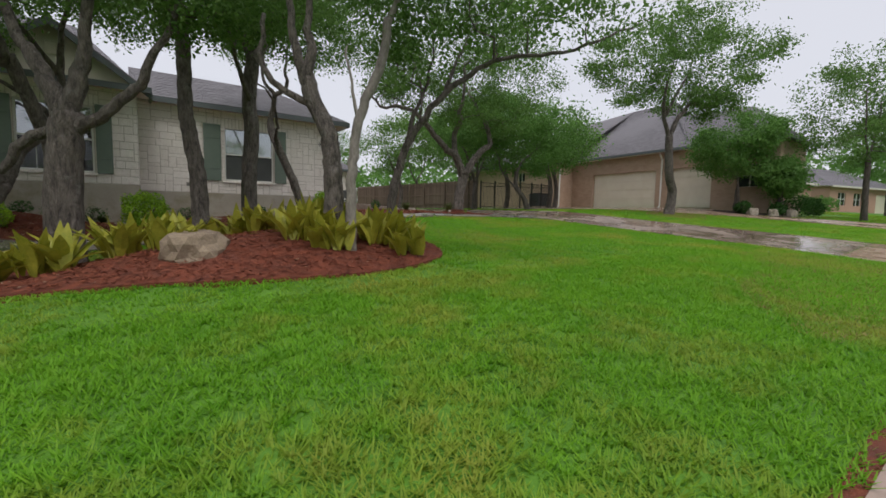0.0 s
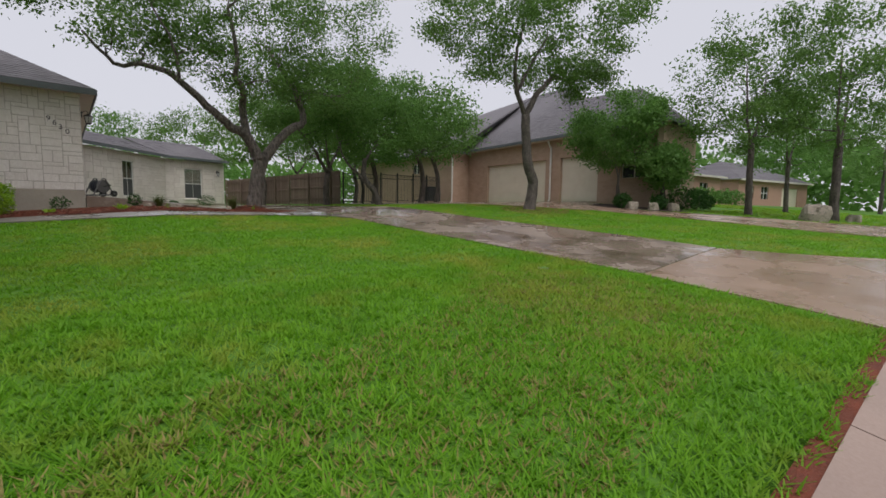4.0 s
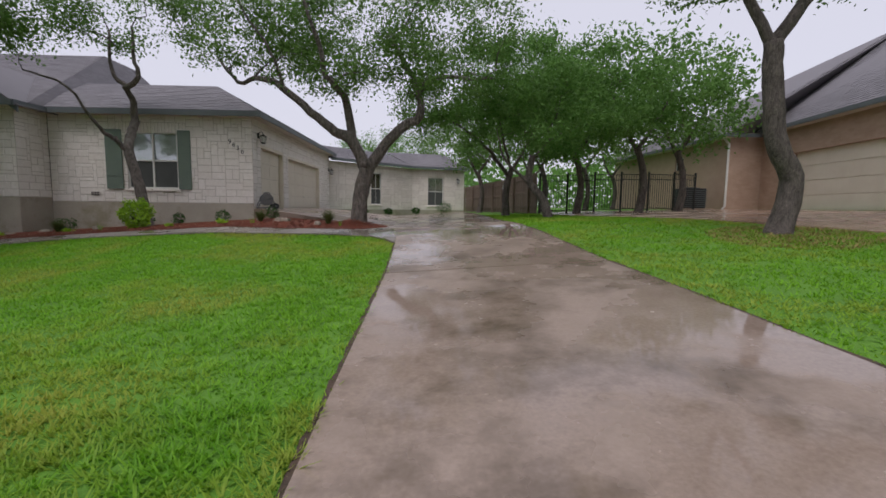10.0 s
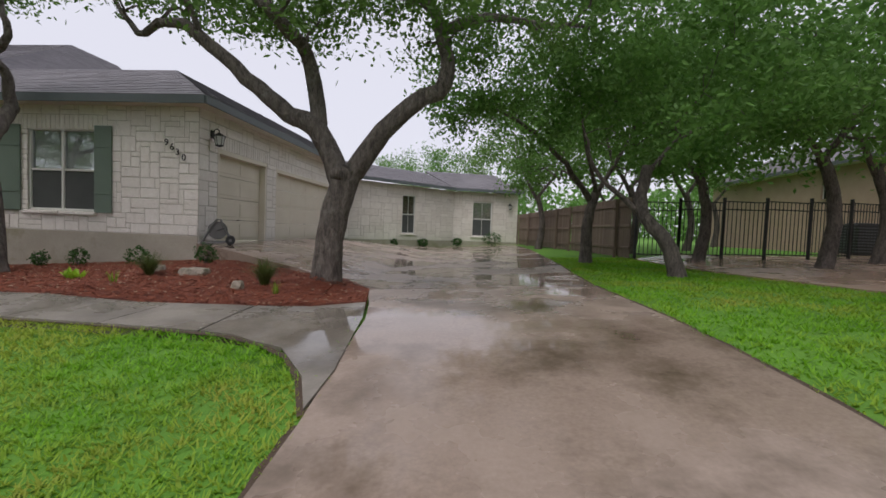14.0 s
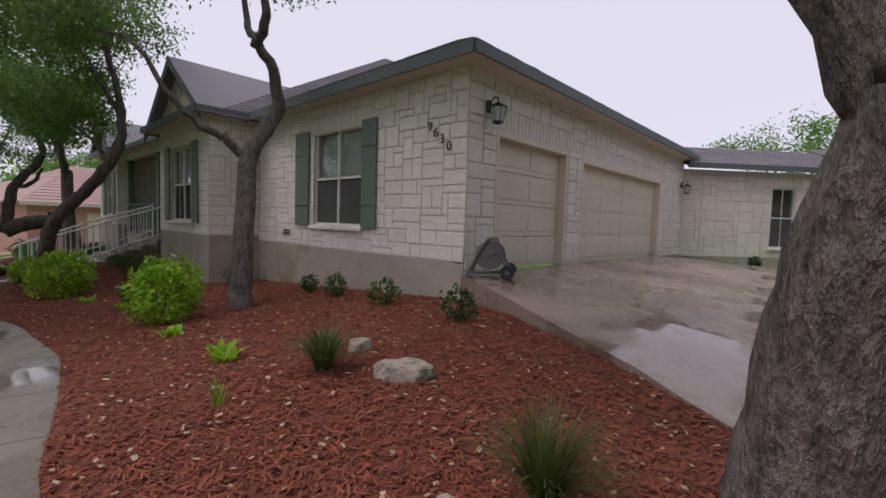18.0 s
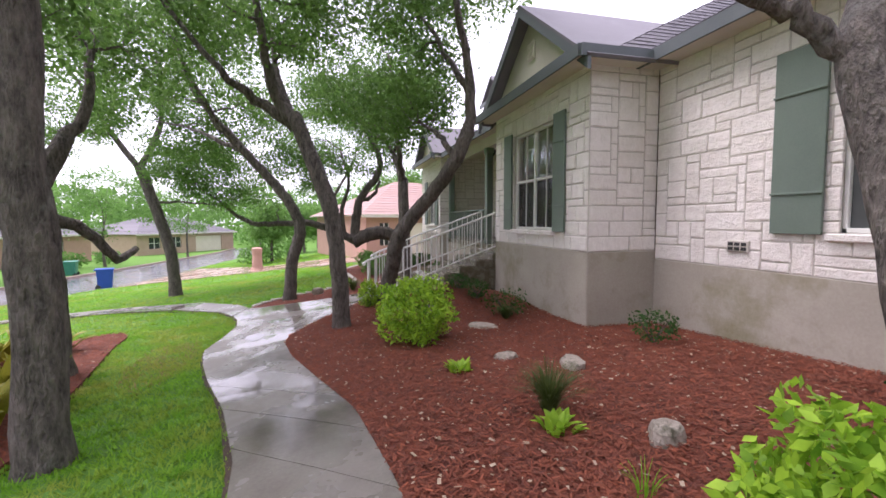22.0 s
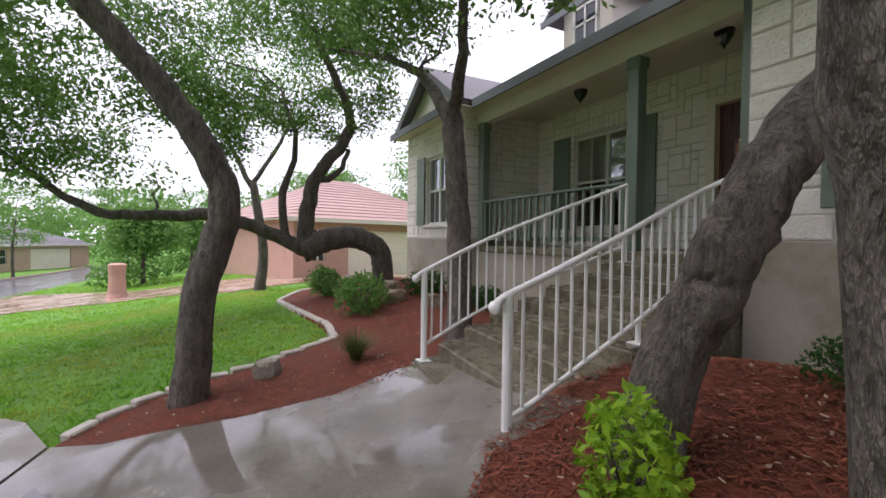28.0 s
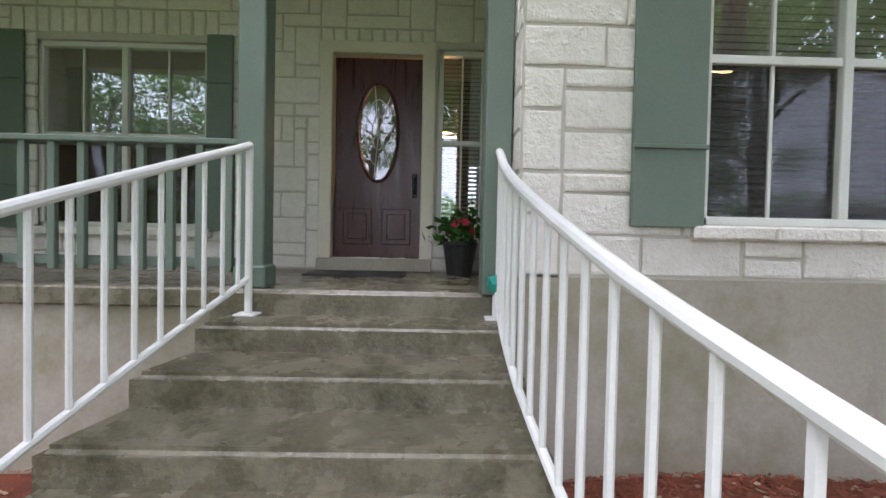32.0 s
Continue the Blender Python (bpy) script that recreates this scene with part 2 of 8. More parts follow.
M_LEAF_NEW = leafy("spring_leaf", (0.065, 0.165, 0.032), (0.20, 0.38, 0.09), 0.5, scale=0.9, fine=5, rough=(0.45, 0.6), per_piece=0.6)
M_BUSH = leafy("shrub_leaf", (0.05, 0.18, 0.010), (0.52, 0.78, 0.06), scale=3, fine=12, rough=(0.4, 0.55), per_piece=0.6)
M_BUSH_DARK = leafy("dark_shrub_leaf", (0.015, 0.055, 0.010), (0.06, 0.16, 0.03), scale=3, fine=12, rough=(0.5, 0.65), per_piece=0.6)
M_GOLD = leafy("gold_dust_leaf", (0.06, 0.15, 0.015), (0.55, 0.47, 0.06), 0.25, scale=2.2, fine=25, rough=(0.35, 0.5), per_piece=0.5)
M_TUFT = leafy("tuft_blade", (0.045, 0.07, 0.016), (0.14, 0.175, 0.05), 0.3, scale=3, fine=12, rough=(0.5, 0.6), per_piece=0.5)
M_ROOF = varied("asphalt_shingle", (0.10, 0.095, 0.105), (0.21, 0.20, 0.215), 2.5, 70, (0.6, 0.85), 0.5, 0.006, 0.35)
M_ROOF_J = varied("asphalt_shingle_far", (0.10, 0.095, 0.105), (0.21, 0.20, 0.215), 2.5, 70, (0.6, 0.85), 0.5, 0.006, 0.35, island=True)
M_FASCIA = varied("grey_fascia_paint", (0.085, 0.10, 0.105), (0.12, 0.14, 0.145), 2, 60, (0.45, 0.6), 0.1, 0.002)
M_SOFFIT = varied("cream_soffit_paint", (0.55, 0.51, 0.44), (0.66, 0.62, 0.54), 2, 60, (0.6, 0.75), 0.1, 0.002)
M_CREAM = varied("cream_paint", (0.64, 0.58, 0.47), (0.74, 0.69, 0.58), 1.5, 60, (0.45, 0.6), 0.1, 0.002)
M_GREEN = varied("sage_paint", (0.115, 0.155, 0.125), (0.155, 0.205, 0.165), 2, 70, (0.45, 0.6), 0.15, 0.002)
M_WHITE = varied("white_rail_paint", (0.74, 0.74, 0.72), (0.84, 0.84, 0.82), 3, 80, (0.3, 0.45), 0.1, 0.001)
M_FRAME = varied("window_frame_paint", (0.62, 0.62, 0.58), (0.74, 0.74, 0.70), 3, 80, (0.4, 0.5), 0.1, 0.001)
M_BLACK = varied("black_metal", (0.012, 0.012, 0.013), (0.03, 0.03, 0.032), 6, 90, (0.4, 0.6), 0.15, 0.001)
M_DOOR = varied("mahogany_stain", (0.045, 0.010, 0.012), (0.085, 0.020, 0.02), 4, 50, (0.25, 0.4), 0.15, 0.002, stretch=(6, 1, 0.6))
M_DARK = material("dark_interior", (0.03, 0.03, 0.03), 0.9)
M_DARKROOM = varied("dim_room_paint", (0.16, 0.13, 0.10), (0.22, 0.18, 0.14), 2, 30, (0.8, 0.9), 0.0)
M_CURTAIN = varied("tan_shade", (0.58, 0.46, 0.38), (0.70, 0.58, 0.49), 2, 60, (0.8, 0.9), 0.1, 0.001)
M_BLIND = varied("cream_blind", (0.70, 0.68, 0.62), (0.82, 0.80, 0.75), 2, 40, (0.6, 0.7), 0.0)
M_FENCE = varied("weathered_cedar", (0.10, 0.07, 0.05), (0.24, 0.18, 0.135), 2.5, 40, (0.75, 0.9), 0.5, 0.004, 0.5, stretch=(3, 3, 0.4))
M_TAN = varied("tan_brick_wall", (0.35, 0.24, 0.17), (0.50, 0.37, 0.28), 2, 40, (0.75, 0.9), 0.4, 0.006, 0.3, island=True)
M_PINK = varied("pink_brick_wall", (0.36, 0.21, 0.16), (0.50, 0.31, 0.25), 2, 40, (0.75, 0.9), 0.4, 0.006, 0.3, island=True)
M_REDROOF = varied("red_shingle", (0.30, 0.19, 0.16), (0.42, 0.29, 0.26), 2, 60, (0.7, 0.85), 0.4, 0.006, 0.3, island=True)
M_ROCK = varied("field_limestone", (0.24, 0.20, 0.155), (0.46, 0.41, 0.34), 6, 40, (0.75, 0.9), 0.9, 0.03, stain=(0.09, 0.085, 0.05), stain_scale=6, stain_at=(0.48, 0.66))
M_ROCK_TAN = varied("tan_boulder", (0.15, 0.11, 0.075), (0.33, 0.26, 0.18), 5, 40, (0.75, 0.9), 0.8, 0.02)
M_EDGE = varied("edging_stone", (0.36, 0.32, 0.27), (0.54, 0.50, 0.44), 5, 50, (0.7, 0.9), 0.5, 0.008, 0.4)


def glass_material():
    m = material("window_glass", (0.02, 0.022, 0.025), 0.02, 0.0, 0.5)
    nt = m.node_tree
    p = nt.nodes["Principled BSDF"]
    clear, gloss, mix = (nt.nodes.new("ShaderNode" + k) for k in ("BsdfTransparent", "BsdfGlossy", "MixShader"))
    clear.inputs[0].default_value = (0.80, 0.83, 0.83, 1)
    gloss.inputs["Color"].default_value = (0.9, 0.95, 1.0, 1)
    gloss.inputs["Roughness"].default_value = 0.02
    mix.inputs[0].default_value = 0.21
    nt.links.new(clear.outputs[0], mix.inputs[1])
    nt.links.new(gloss.outputs[0], mix.inputs[2])
    nt.links.new(mix.outputs[0], nt.nodes["Material Output"].inputs[0])
    nt.nodes.remove(p)
    return m


M_GLASS = glass_material()
M_SCREEN = varied("insect_screen_mesh", (0.05, 0.056, 0.054), (0.085, 0.092, 0.088), 3, 200, (0.7, 0.85), 0.0)


def mesh_screen():
    """Fine insect mesh: half open, half dark wire."""
    m = material("fine_insect_mesh", (0.03, 0.032, 0.032), 0.8)
    nt = m.node_tree
    clear, mix = nt.nodes.new("ShaderNodeBsdfTransparent"), nt.nodes.new("ShaderNodeMixShader")
    mix.inputs[0].default_value = 0.42
    nt.links.new(clear.outputs[0], mix.inputs[1])
    nt.links.new(nt.nodes["Principled BSDF"].outputs[0], mix.inputs[2])
    nt.links.new(mix.outputs[0], nt.nodes["Material Output"].inputs[0])
    return m


M_MESH = mesh_screen()
M_GLASSDARK = material("dark_pane", (0.03, 0.035, 0.04), 0.05)
M_GLOW = material("lamp_bulb", (1, 0.8, 0.5), 0.5)
M_GLOW.node_tree.nodes["Principled BSDF"].inputs["Emission Color"].default_value = (1, 0.52, 0.17, 1)
M_GLOW.node_tree.nodes["Principled BSDF"].inputs["Emission Strength"].default_value = 6.0

M_FROST = material("frosted_glass", (0.55, 0.56, 0.55), 0.45)
M_SOILDARK = varied("dark_mulch", (0.025, 0.018, 0.014), (0.07, 0.05, 0.038), 5, 60, (0.8, 0.95), 1.0, 0.03)
M_REEL = varied("grey_plastic", (0.10, 0.10, 0.098), (0.17, 0.168, 0.162), 3, 60, (0.4, 0.55), 0.1, 0.001)
M_HOSE = material("hose_rubber", (0.022, 0.028, 0.04), 0.45)
M_RED = material("crimson_petal", (0.45, 0.02, 0.06), 0.6)
M_TEAL = material("teal_plastic", (0.02, 0.30, 0.24), 0.45)
M_BLUEBIN = varied("blue_bin_plastic", (0.012, 0.05, 0.28), (0.02, 0.08, 0.38), 3, 40, (0.4, 0.5), 0.05, 0.001)
M_GREENBIN = varied("green_bin_plastic", (0.015, 0.15, 0.10), (0.03, 0.22, 0.15), 3, 40, (0.4, 0.5), 0.05, 0.001)
M_DEADLEAF = varied("dead_leaf", (0.20, 0.11, 0.06), (0.50, 0.40, 0.28), 8, 60, (0.5, 0.7), 0.0, 0.01, 0.6, island=True)

# ---- terrain ----
FX = ([-400, -60, -25, -11, -6, -3, 0, 14, 20, 26, 60, 400], [-2.0, -1.3, -0.75, -0.25, -0.18, -0.13, 0.0, 0.98, 1.22, 1.4, 1.7, 2.0])
GY = ([-400, -12, -3, 0, 2.5, 4.3, 9.3, 13, 14.4, 18, 25, 35, 60, 400], [-0.45, -0.28, -0.22, -0.17, -0.07, 0.1, 0.5, 1.0, 1.08, 1.1, 1.05, 0.8, 0.6, 0.6])
GY2 = ([-400, -12, -3, 0, 2.5, 4.3, 9.3, 13, 18, 25, 35, 60, 400], [-0.45, -0.28, -0.22, -0.17, -0.07, 0.08, 0.44, 0.76, 0.75, 0.75, 0.72, 0.6, 0.6])


KERB = ([-60, -37, -21.8, -15.5, -9, -6, -1, 3.5, 7, 11, 17, 25, 60], [5.0, 3.4, 2.3, 0.8, 0.42, 0.55, 0.88, 0.97, 0.86, 0.76, 0.78, 1.05, 2.6])
RISE_X = ([-10, -5, 0, 4, 8, 10.5, 12.5], [0.0, 0.32, 0.55, 0.42, 0.23, 0.10, 0.0])
RISE_Y = ([-12, -3, 3.5, 6.5, 10.8], [0.35, 0.8, 1.0, 0.55, 0.0])


def kerb_y(x):
    """The lawn's edge along the street."""
    return float(np.interp(x, *KERB))


def gz(x, y):
    """Height of the natural ground."""
    w = min(1.0, max(0.0, (x - 8.0) / 3.0))
    g = 0.0
    for k in (-0.7, 0.0, 0.7):
        g += (1 - w) * np.interp(y + k, *GY) + w * np.interp(y + k, *GY2)
    f = sum(np.interp(x + k, *FX) for k in (-1.0, 0.0, 1.0)) / 3
    mound = 0.18 * math.exp(-((x - 10.55) ** 2 / 0.2 + (y - 14.95) ** 2 / 0.4)) + 0.58 * math.exp(-((x - 1.6) ** 2 / 8 + (y - 7.6) ** 2 / 3)) + 0.4 * math.exp(-((x + 12) ** 2 / 6 + (y - 16.2) ** 2 / 2.5)) + 0.42 * math.exp(-((x + 3.0) ** 2 / 2.0 + (y - 15.3) ** 2 / 2.0))
    street = np.interp(x, *RISE_X) * sum(np.interp(y + k, *RISE_Y) for k in (-0.7, 0.0, 0.7)) / 3
    return float(f + g / 3 + mound + street)


def drive_z(x, y):
    """Height of the drive, which climbs to the garage doors."""
    a = min(1.0, max(0.0, (11.3 - x) / 4.5)) * min(1.0, max(0.0, (y - 15.2) / 2.5))
    target = 1.98 if y < 26 else 1.98 - 0.05 * (y - 26)
    base = gz(x, y) + 0.02
    return base + max(0.0, target - base) * a


def smooth_loop(pts, n=5):
    """A closed Catmull-Rom curve through pts."""
    out, k = [], len(pts)
    for i in range(k):
        p0, p1, p2, p3 = (Vector((*pts[(i + j - 1) % k], 0)) for j in range(4))
        for s in range(n):
            t = s / n
            q = 0.5 * ((2 * p1) + (p2 - p0) * t + (2 * p0 - 5 * p1 + 4 * p2 - p3) * t * t + (3 * p1 - p0 - 3 * p2 + p3) * t ** 3)
            out.append((q.x, q.y))
    return out


def sheet(name, outline, height, mat, label="", thick=0.12, step=0.5, parent=None):
    """A slab that follows the terrain, cut on a grid, with its rim turned down."""
    bm = bmesh.new()
    face = bm.faces.new([bm.verts.new((x, y, 0)) for x, y in outline])
    if face.normal.z < 0 or face.calc_area() < 0:
        face.normal_flip()
    bm.normal_update()
    if face.normal.z < 0:
        face.normal_flip()
    xs, ys = [p[0] for p in outline], [p[1] for p in outline]
    for axis, lo, hi in ((0, min(xs), max(xs)), (1, min(ys), max(ys))):
        c = math.ceil(lo / step) * step
        while c < hi:
            no = (1, 0, 0) if axis == 0 else (0, 1, 0)
            bmesh.ops.bisect_plane(bm, geom=bm.verts[:] + bm.edges[:] + bm.faces[:], plane_co=(c if axis == 0 else 0, c if axis else 0, 0), plane_no=no)
            c += step
    rim = [e for e in bm.edges if e.is_boundary]
    ret = bmesh.ops.extrude_edge_only(bm, edges=rim)
    low = {v for v in ret["geom"] if isinstance(v, bmesh.types.BMVert)}
    for v in bm.verts:
        v.co.z = height(v.co.x, v.co.y) - (thick if v in low else 0)
    bmesh.ops.recalc_face_normals(bm, faces=bm.faces[:])
    m = Mesh()
    m.add(bm)
    if parent is None:
        return structure(name, m, mat, label)
    return part(name, m, mat, parent, label)


def inside(x, y, outline):
    hit, k = False, len(outline)
    for i in range(k):
        (x0, y0), (x1, y1) = outline[i], outline[(i + 1) % k]
        if (y0 > y) != (y1 > y) and x < x0 + (y - y0) / (y1 - y0) * (x1 - x0):
            hit = not hit
    return hit


def inside_np(x, y, outline):
    hit = np.zeros(len(x), bool)
    k = len(outline)
    for i in range(k):
        (x0, y0), (x1, y1) = outline[i], outline[(i + 1) % k]
        if y0 == y1:
            continue
        c = ((y0 > y) != (y1 > y)) & (x < x0 + (y - y0) / (y1 - y0) * (x1 - x0))
        hit ^= c
    return hit


def strip(name, x0, x1, off0, off1, lift, mat, label, step=1.0, thick=0.2):
    pts = [(x0 + i * (x1 - x0) / 60, kerb_y(x0 + i * (x1 - x0) / 60) + off0) for i in range(61)]
    pts += [(x, kerb_y(x) + off1) for x, _ in reversed(pts)]
    return sheet(name, pts, lambda x, y: gz(x, y) + lift, mat, label, thick, step)


strip("road", -70, 70, -7.0, -0.27, -0.1, M_ROAD, "wet dark grey asphalt street", 2.0)
kerb = thing("kerb", "worn pinkish concrete kerb with cracked joints", "kerb", kind="structure")
for i in range(26):
    x0, x1 = -15.0 + i * 2.4, -15.0 + (i + 1) * 2.4 - 0.014
    kx = [x0 + k * (x1 - x0) / 6 for k in range(7)]
    pts = [(x, kerb_y(x) - 0.31) for x in kx] + [(x, kerb_y(x) - 0.045) for x in reversed(kx)]
    sheet("kerb_stone", pts, lambda x, y: gz(x, y) + 0.015 - 0.05 * max(0.0, (kerb_y(x) - 0.24 - y) / 0.07), M_KERB, "", 0.25, 0.5, kerb)
strip("far_kerb", -70, 70, -7.25, -6.95, 0.03, M_KERB, "concrete kerb across the street", 2.0, 0.25)
strip("kerb_soil", -14, 11.4, -0.06, 0.06, 0.008, M_MULCH, "bare soil edge between kerb and lawn", 1.0, 0.1)

# ---- drives and walks ----
EDGE_W = [(12.05, 3.5), (12.05, 5), (12.05, 8.75), (11.98, 10.9), (11.8, 12.95), (11.62, 13.8), (11.32, 14.95), (10.7, 15.75), (9.6, 16.5), (8.3, 17.1), (7.3, 17.6), (6.6, 17.9)]
EDGE_E = [(15.4, 3.55), (15.4, 5.2), (15.2, 7.6), (15.05, 8.85), (14.9, 11.2), (14.66, 13.5), (14.6, 15.0), (14.65, 16.8), (14.8, 19.0), (14.9, 22.0), (15.1, 28.0), (14.9, 34.0)]
drive = thing("drive", "", "drive", kind="structure")
joint = 0.03


def slab(outline, mat=M_CONC, height=drive_z, thick=0.14):
    return sheet("slab", outline, height, mat, "", thick, 0.5, drive)


apron = [(11.5, 0.72), (16.85, 0.74), (16.35, 1.6), (15.8, 2.6), (15.45, 3.36 - joint), (12.05, 3.27 - joint), (11.95, 2.6), (11.8, 1.7)]
sheet("apron_slab", apron, drive_z, M_APRON, "pinkish wet concrete apron", 0.14, 0.5, drive)
slab([(12.05, 3.27), (15.45, 3.36), (15.4, 5.2), (15.2, 7.6), (15.06, 8.65 - joint), (12.05, 8.55 - joint), (12.05, 5)])
slab([(12.05, 8.55), (15.06, 8.65), (14.9, 11.2), (14.66, 13.5), (14.6, 14.97 - joint), (11.3, 15.1 - joint), (11.45, 14.4), (11.62, 13.8), (11.8, 12.95), (11.98, 10.9)])
slab([(11.28, 15.12), (14.6, 14.99), (14.65, 16.8), (14.8, 19.0), (14.9, 22.0), (15.1, 28.0), (14.9, 34.0), (11.5, 33.2), (8.6, 29.3), (6.62, 28.3), (6.62, 17.92), (7.3, 17.6), (8.3, 17.1), (9.6, 16.5), (10.7, 15.75)], thick=0.7)
tagged(drive, "wet brownish concrete drive with dark joints", "driveway")

WALK_N = [(11.58, 13.78), (11.0, 13.55), (10.4, 13.4), (9.2, 13.2), (8.2, 13.25), (7.2, 13.42), (5.8, 13.58), (4.5, 13.52), (3.3, 13.47), (2.05, 13.3), (0.9, 12.95), (-0.3, 12.6), (-1.2, 12.42), (-1.75, 12.45), (-2.4, 12.7), (-3.0, 13.12), (-3.6, 13.68)]
WALK_S = [(11.97, 11.0), (11.75, 11.5), (11.35, 12.05), (10.75, 12.36), (9.8, 12.43), (8.4, 12.45), (6.7, 12.63), (5.1, 12.82), (4.05, 12.68), (2.6, 12.48), (1.4, 12.15), (0.2, 11.72), (-0.75, 11.42), (-1.7, 11.18), (-2.6, 11.25), (-3.5, 11.3), (-4.3, 11.15), (-4.7, 11.0), (-5.8, 10.5), (-7.4, 9.0), (-8.1, 7.2), (-8.3, 5.2), (-8.2, 0.2)]
WALK_W = [(-9.4, 0.16), (-9.4, 5.2), (-9.0, 7.6), (-8.3, 9.4), (-6.6, 10.75), (-5.75, 11.15), (-5.52, 11.5), (-5.42, 12.0), (-5.29, 12.44), (-5.2, 13.2), (-5.3, 13.95), (-3.6, 13.95)]
walkway = WALK_N[::-1] + WALK_S + WALK_W
walk_path = thing("walkway", "wet grey concrete garden path with cross joints", "path", kind="structure")


def lerp_line(line, t):
    """A point at the fraction t of a polyline's length."""
    seg = [math.dist(a, b) for a, b in zip(line, line[1:])]
    d = t * sum(seg)
    for (a, b), s in zip(zip(line, line[1:]), seg):
        if d <= s:
            return (a[0] + (b[0] - a[0]) * d / s, a[1] + (b[1] - a[1]) * d / s)
        d -= s
    return line[-1]


def walk_z(x, y):
    return gz(x, y) + 0.035


sheet("slab", [(10.42, 13.4), (10.42, 12.4), (10.75, 12.36), (11.35, 12.05), (11.75, 11.5), (11.95, 11.05), (11.94, 11.6), (11.77, 12.95), (11.58, 13.78), (11.0, 13.55)], walk_z, M_WALK, "", 0.1, 0.5, walk_path)
NW, SW = [(10.4, 13.4), *WALK_N[3:14]], [(10.4, 12.4), *WALK_S[4:16]]
cuts = 14
for i in range(cuts):
    a, b = i / cuts, (i + 1) / cuts - 0.0008
    top = [lerp_line(NW, a + (b - a) * k / 4) for k in range(5)]
    low = [lerp_line(SW, a + (b - a) * k / 4) for k in range(5)]
    sheet("slab", top[::-1] + low, walk_z, M_WALK, "", 0.1, 0.5, walk_path)
land_top, land_low = lerp_line(NW, 1), lerp_line(SW, 1)
sheet("slab", [land_low, (-4.3, 11.15), (-4.9, 10.95), (-5.75, 11.15), (-5.52, 11.5), (-5.42, 12.0), (-5.29, 12.44), (-5.25, 13.2), (-5.6, 13.95), (-5.6, 14.4), (-3.5, 14.4), (-3.5, 13.68), (-3.0, 13.15), (-2.6, 12.85), land_top], walk_z, M_WALK, "", 0.1, 0.5, walk_path)
sheet("slab", [(-4.93, 10.92), (-5.8, 10.5), (-7.4, 9.0), (-8.1, 7.2), (-9.05, 7.5), (-8.3, 9.4), (-6.6, 10.75), (-5.78, 11.12)], walk_z, M_WALK, "", 0.1, 0.5, walk_path)
sheet("slab", [(-8.11, 7.17), (-8.3, 5.2), (-8.2, 0.2), (-9.4, 0.16), (-9.4, 5.2), (-9.06, 7.46)], walk_z, M_WALK, "", 0.1, 0.5, walk_path)

def edge_line(name, line, width, label):
    """A narrow cut of bare soil where the lawn meets the paving, its dark colour also standing for the shadow line."""
    m = Mesh()
    pts = [Vector((*lerp_line(line, i / 60), 0)) for i in range(61)]
    for i, p in enumerate(pts):
        d = (pts[min(60, i + 1)] - pts[max(0, i - 1)]).normalized()
        n = Vector((-d.y, d.x, 0)) * width * (0.7 + 0.3 * math.sin(i * 1.9) * math.sin(i * 0.7))
        m.v += [(q.x, q.y, gz(q.x, q.y) + 0.017) for q in (p - n, p + n)]
    m.f = [(2 * i, 2 * i + 1, 2 * i + 3, 2 * i + 2) for i in range(60)]
    return structure(name, m, M_SOILEDGE, label)


# dark strips: bare soil with the edge's shadow line put into the colour
edge_line("drive_edge_soil", EDGE_W[:4], 0.05, "bare soil and painted shadow line along the drive")
edge_line("drive_edge_soil", EDGE_E[:10], 0.06, "bare soil and painted shadow line along the drive")
edge_line("path_edge_soil", WALK_S, 0.05, "bare soil and painted shadow line along the garden path")

# ---- mulch beds ----
ISLAND = smooth_loop([(2.1, 5.6), (3.4, 5.95), (3.95, 6.6), (4.1, 8.0), (3.9, 9.2), (3.2, 10.2), (1.9, 10.7), (0.3, 10.3), (-1.2, 9.9), (-3.0, 9.4), (-4.3, 9.1), (-4.5, 8.5), (-3.2, 7.8), (-1.3, 6.8), (0.3, 5.98)])
BED = WALK_N[:14] + [(-2.4, 12.75), (-3.0, 13.15), (-3.6, 13.68), (-3.6, 14.0), (-3.85, 14.1), (-3.9, 16.9), (-0.1, 16.9), (-0.1, 18.05), (6.6, 18.05)] + EDGE_W[:5:-1]
BAYBED = [(-5.55, 14.0), (-5.3, 13.95), (-5.2, 13.2), (-5.29, 12.44), (-5.42, 12.0), (-5.52, 11.5), (-5.77, 11.17), (-6.1, 11.4), (-6.39, 11.73), (-6.58, 12.1), (-6.7, 12.7), (-7.35, 13.65), (-8.4, 13.75), (-10.5, 13.55), (-12.0, 13.5), (-13.6, 14.2), (-14.6, 15.8), (-14.8, 17.2), (-12.5, 17.2), (-9.5, 17.2), (-5.6, 17.2)]
for nm, outline, text in (("island_bed", ISLAND, "red mulch island bed under the oaks"), ("front_bed", BED, "red shredded mulch bed along the house"), ("porch_bed", BAYBED, "red mulch bed beside the porch steps")):
    tagged(sheet(nm, outline, lambda x, y: gz(x, y) + 0.03, M_MULCH, text, 0.1), category="mulch bed")


# one ground sheet, fine near the walk and coarse out to the horizon
gx = np.concatenate([np.array([-400, -250, -150, -100, -75]), np.arange(-60, -16, 2.0), np.arange(-16, 30, 0.5), np.arange(30, 62, 2.0), np.array([80, 110, 160, 250, 400])])
gyy = np.concatenate([np.array([-400, -250, -150, -90, -60, -40, -28, -20, -14, -10, -8]), np.arange(-7, 40, 0.5), np.arange(40, 62, 2.0), np.array([80, 110, 160, 250, 400])])


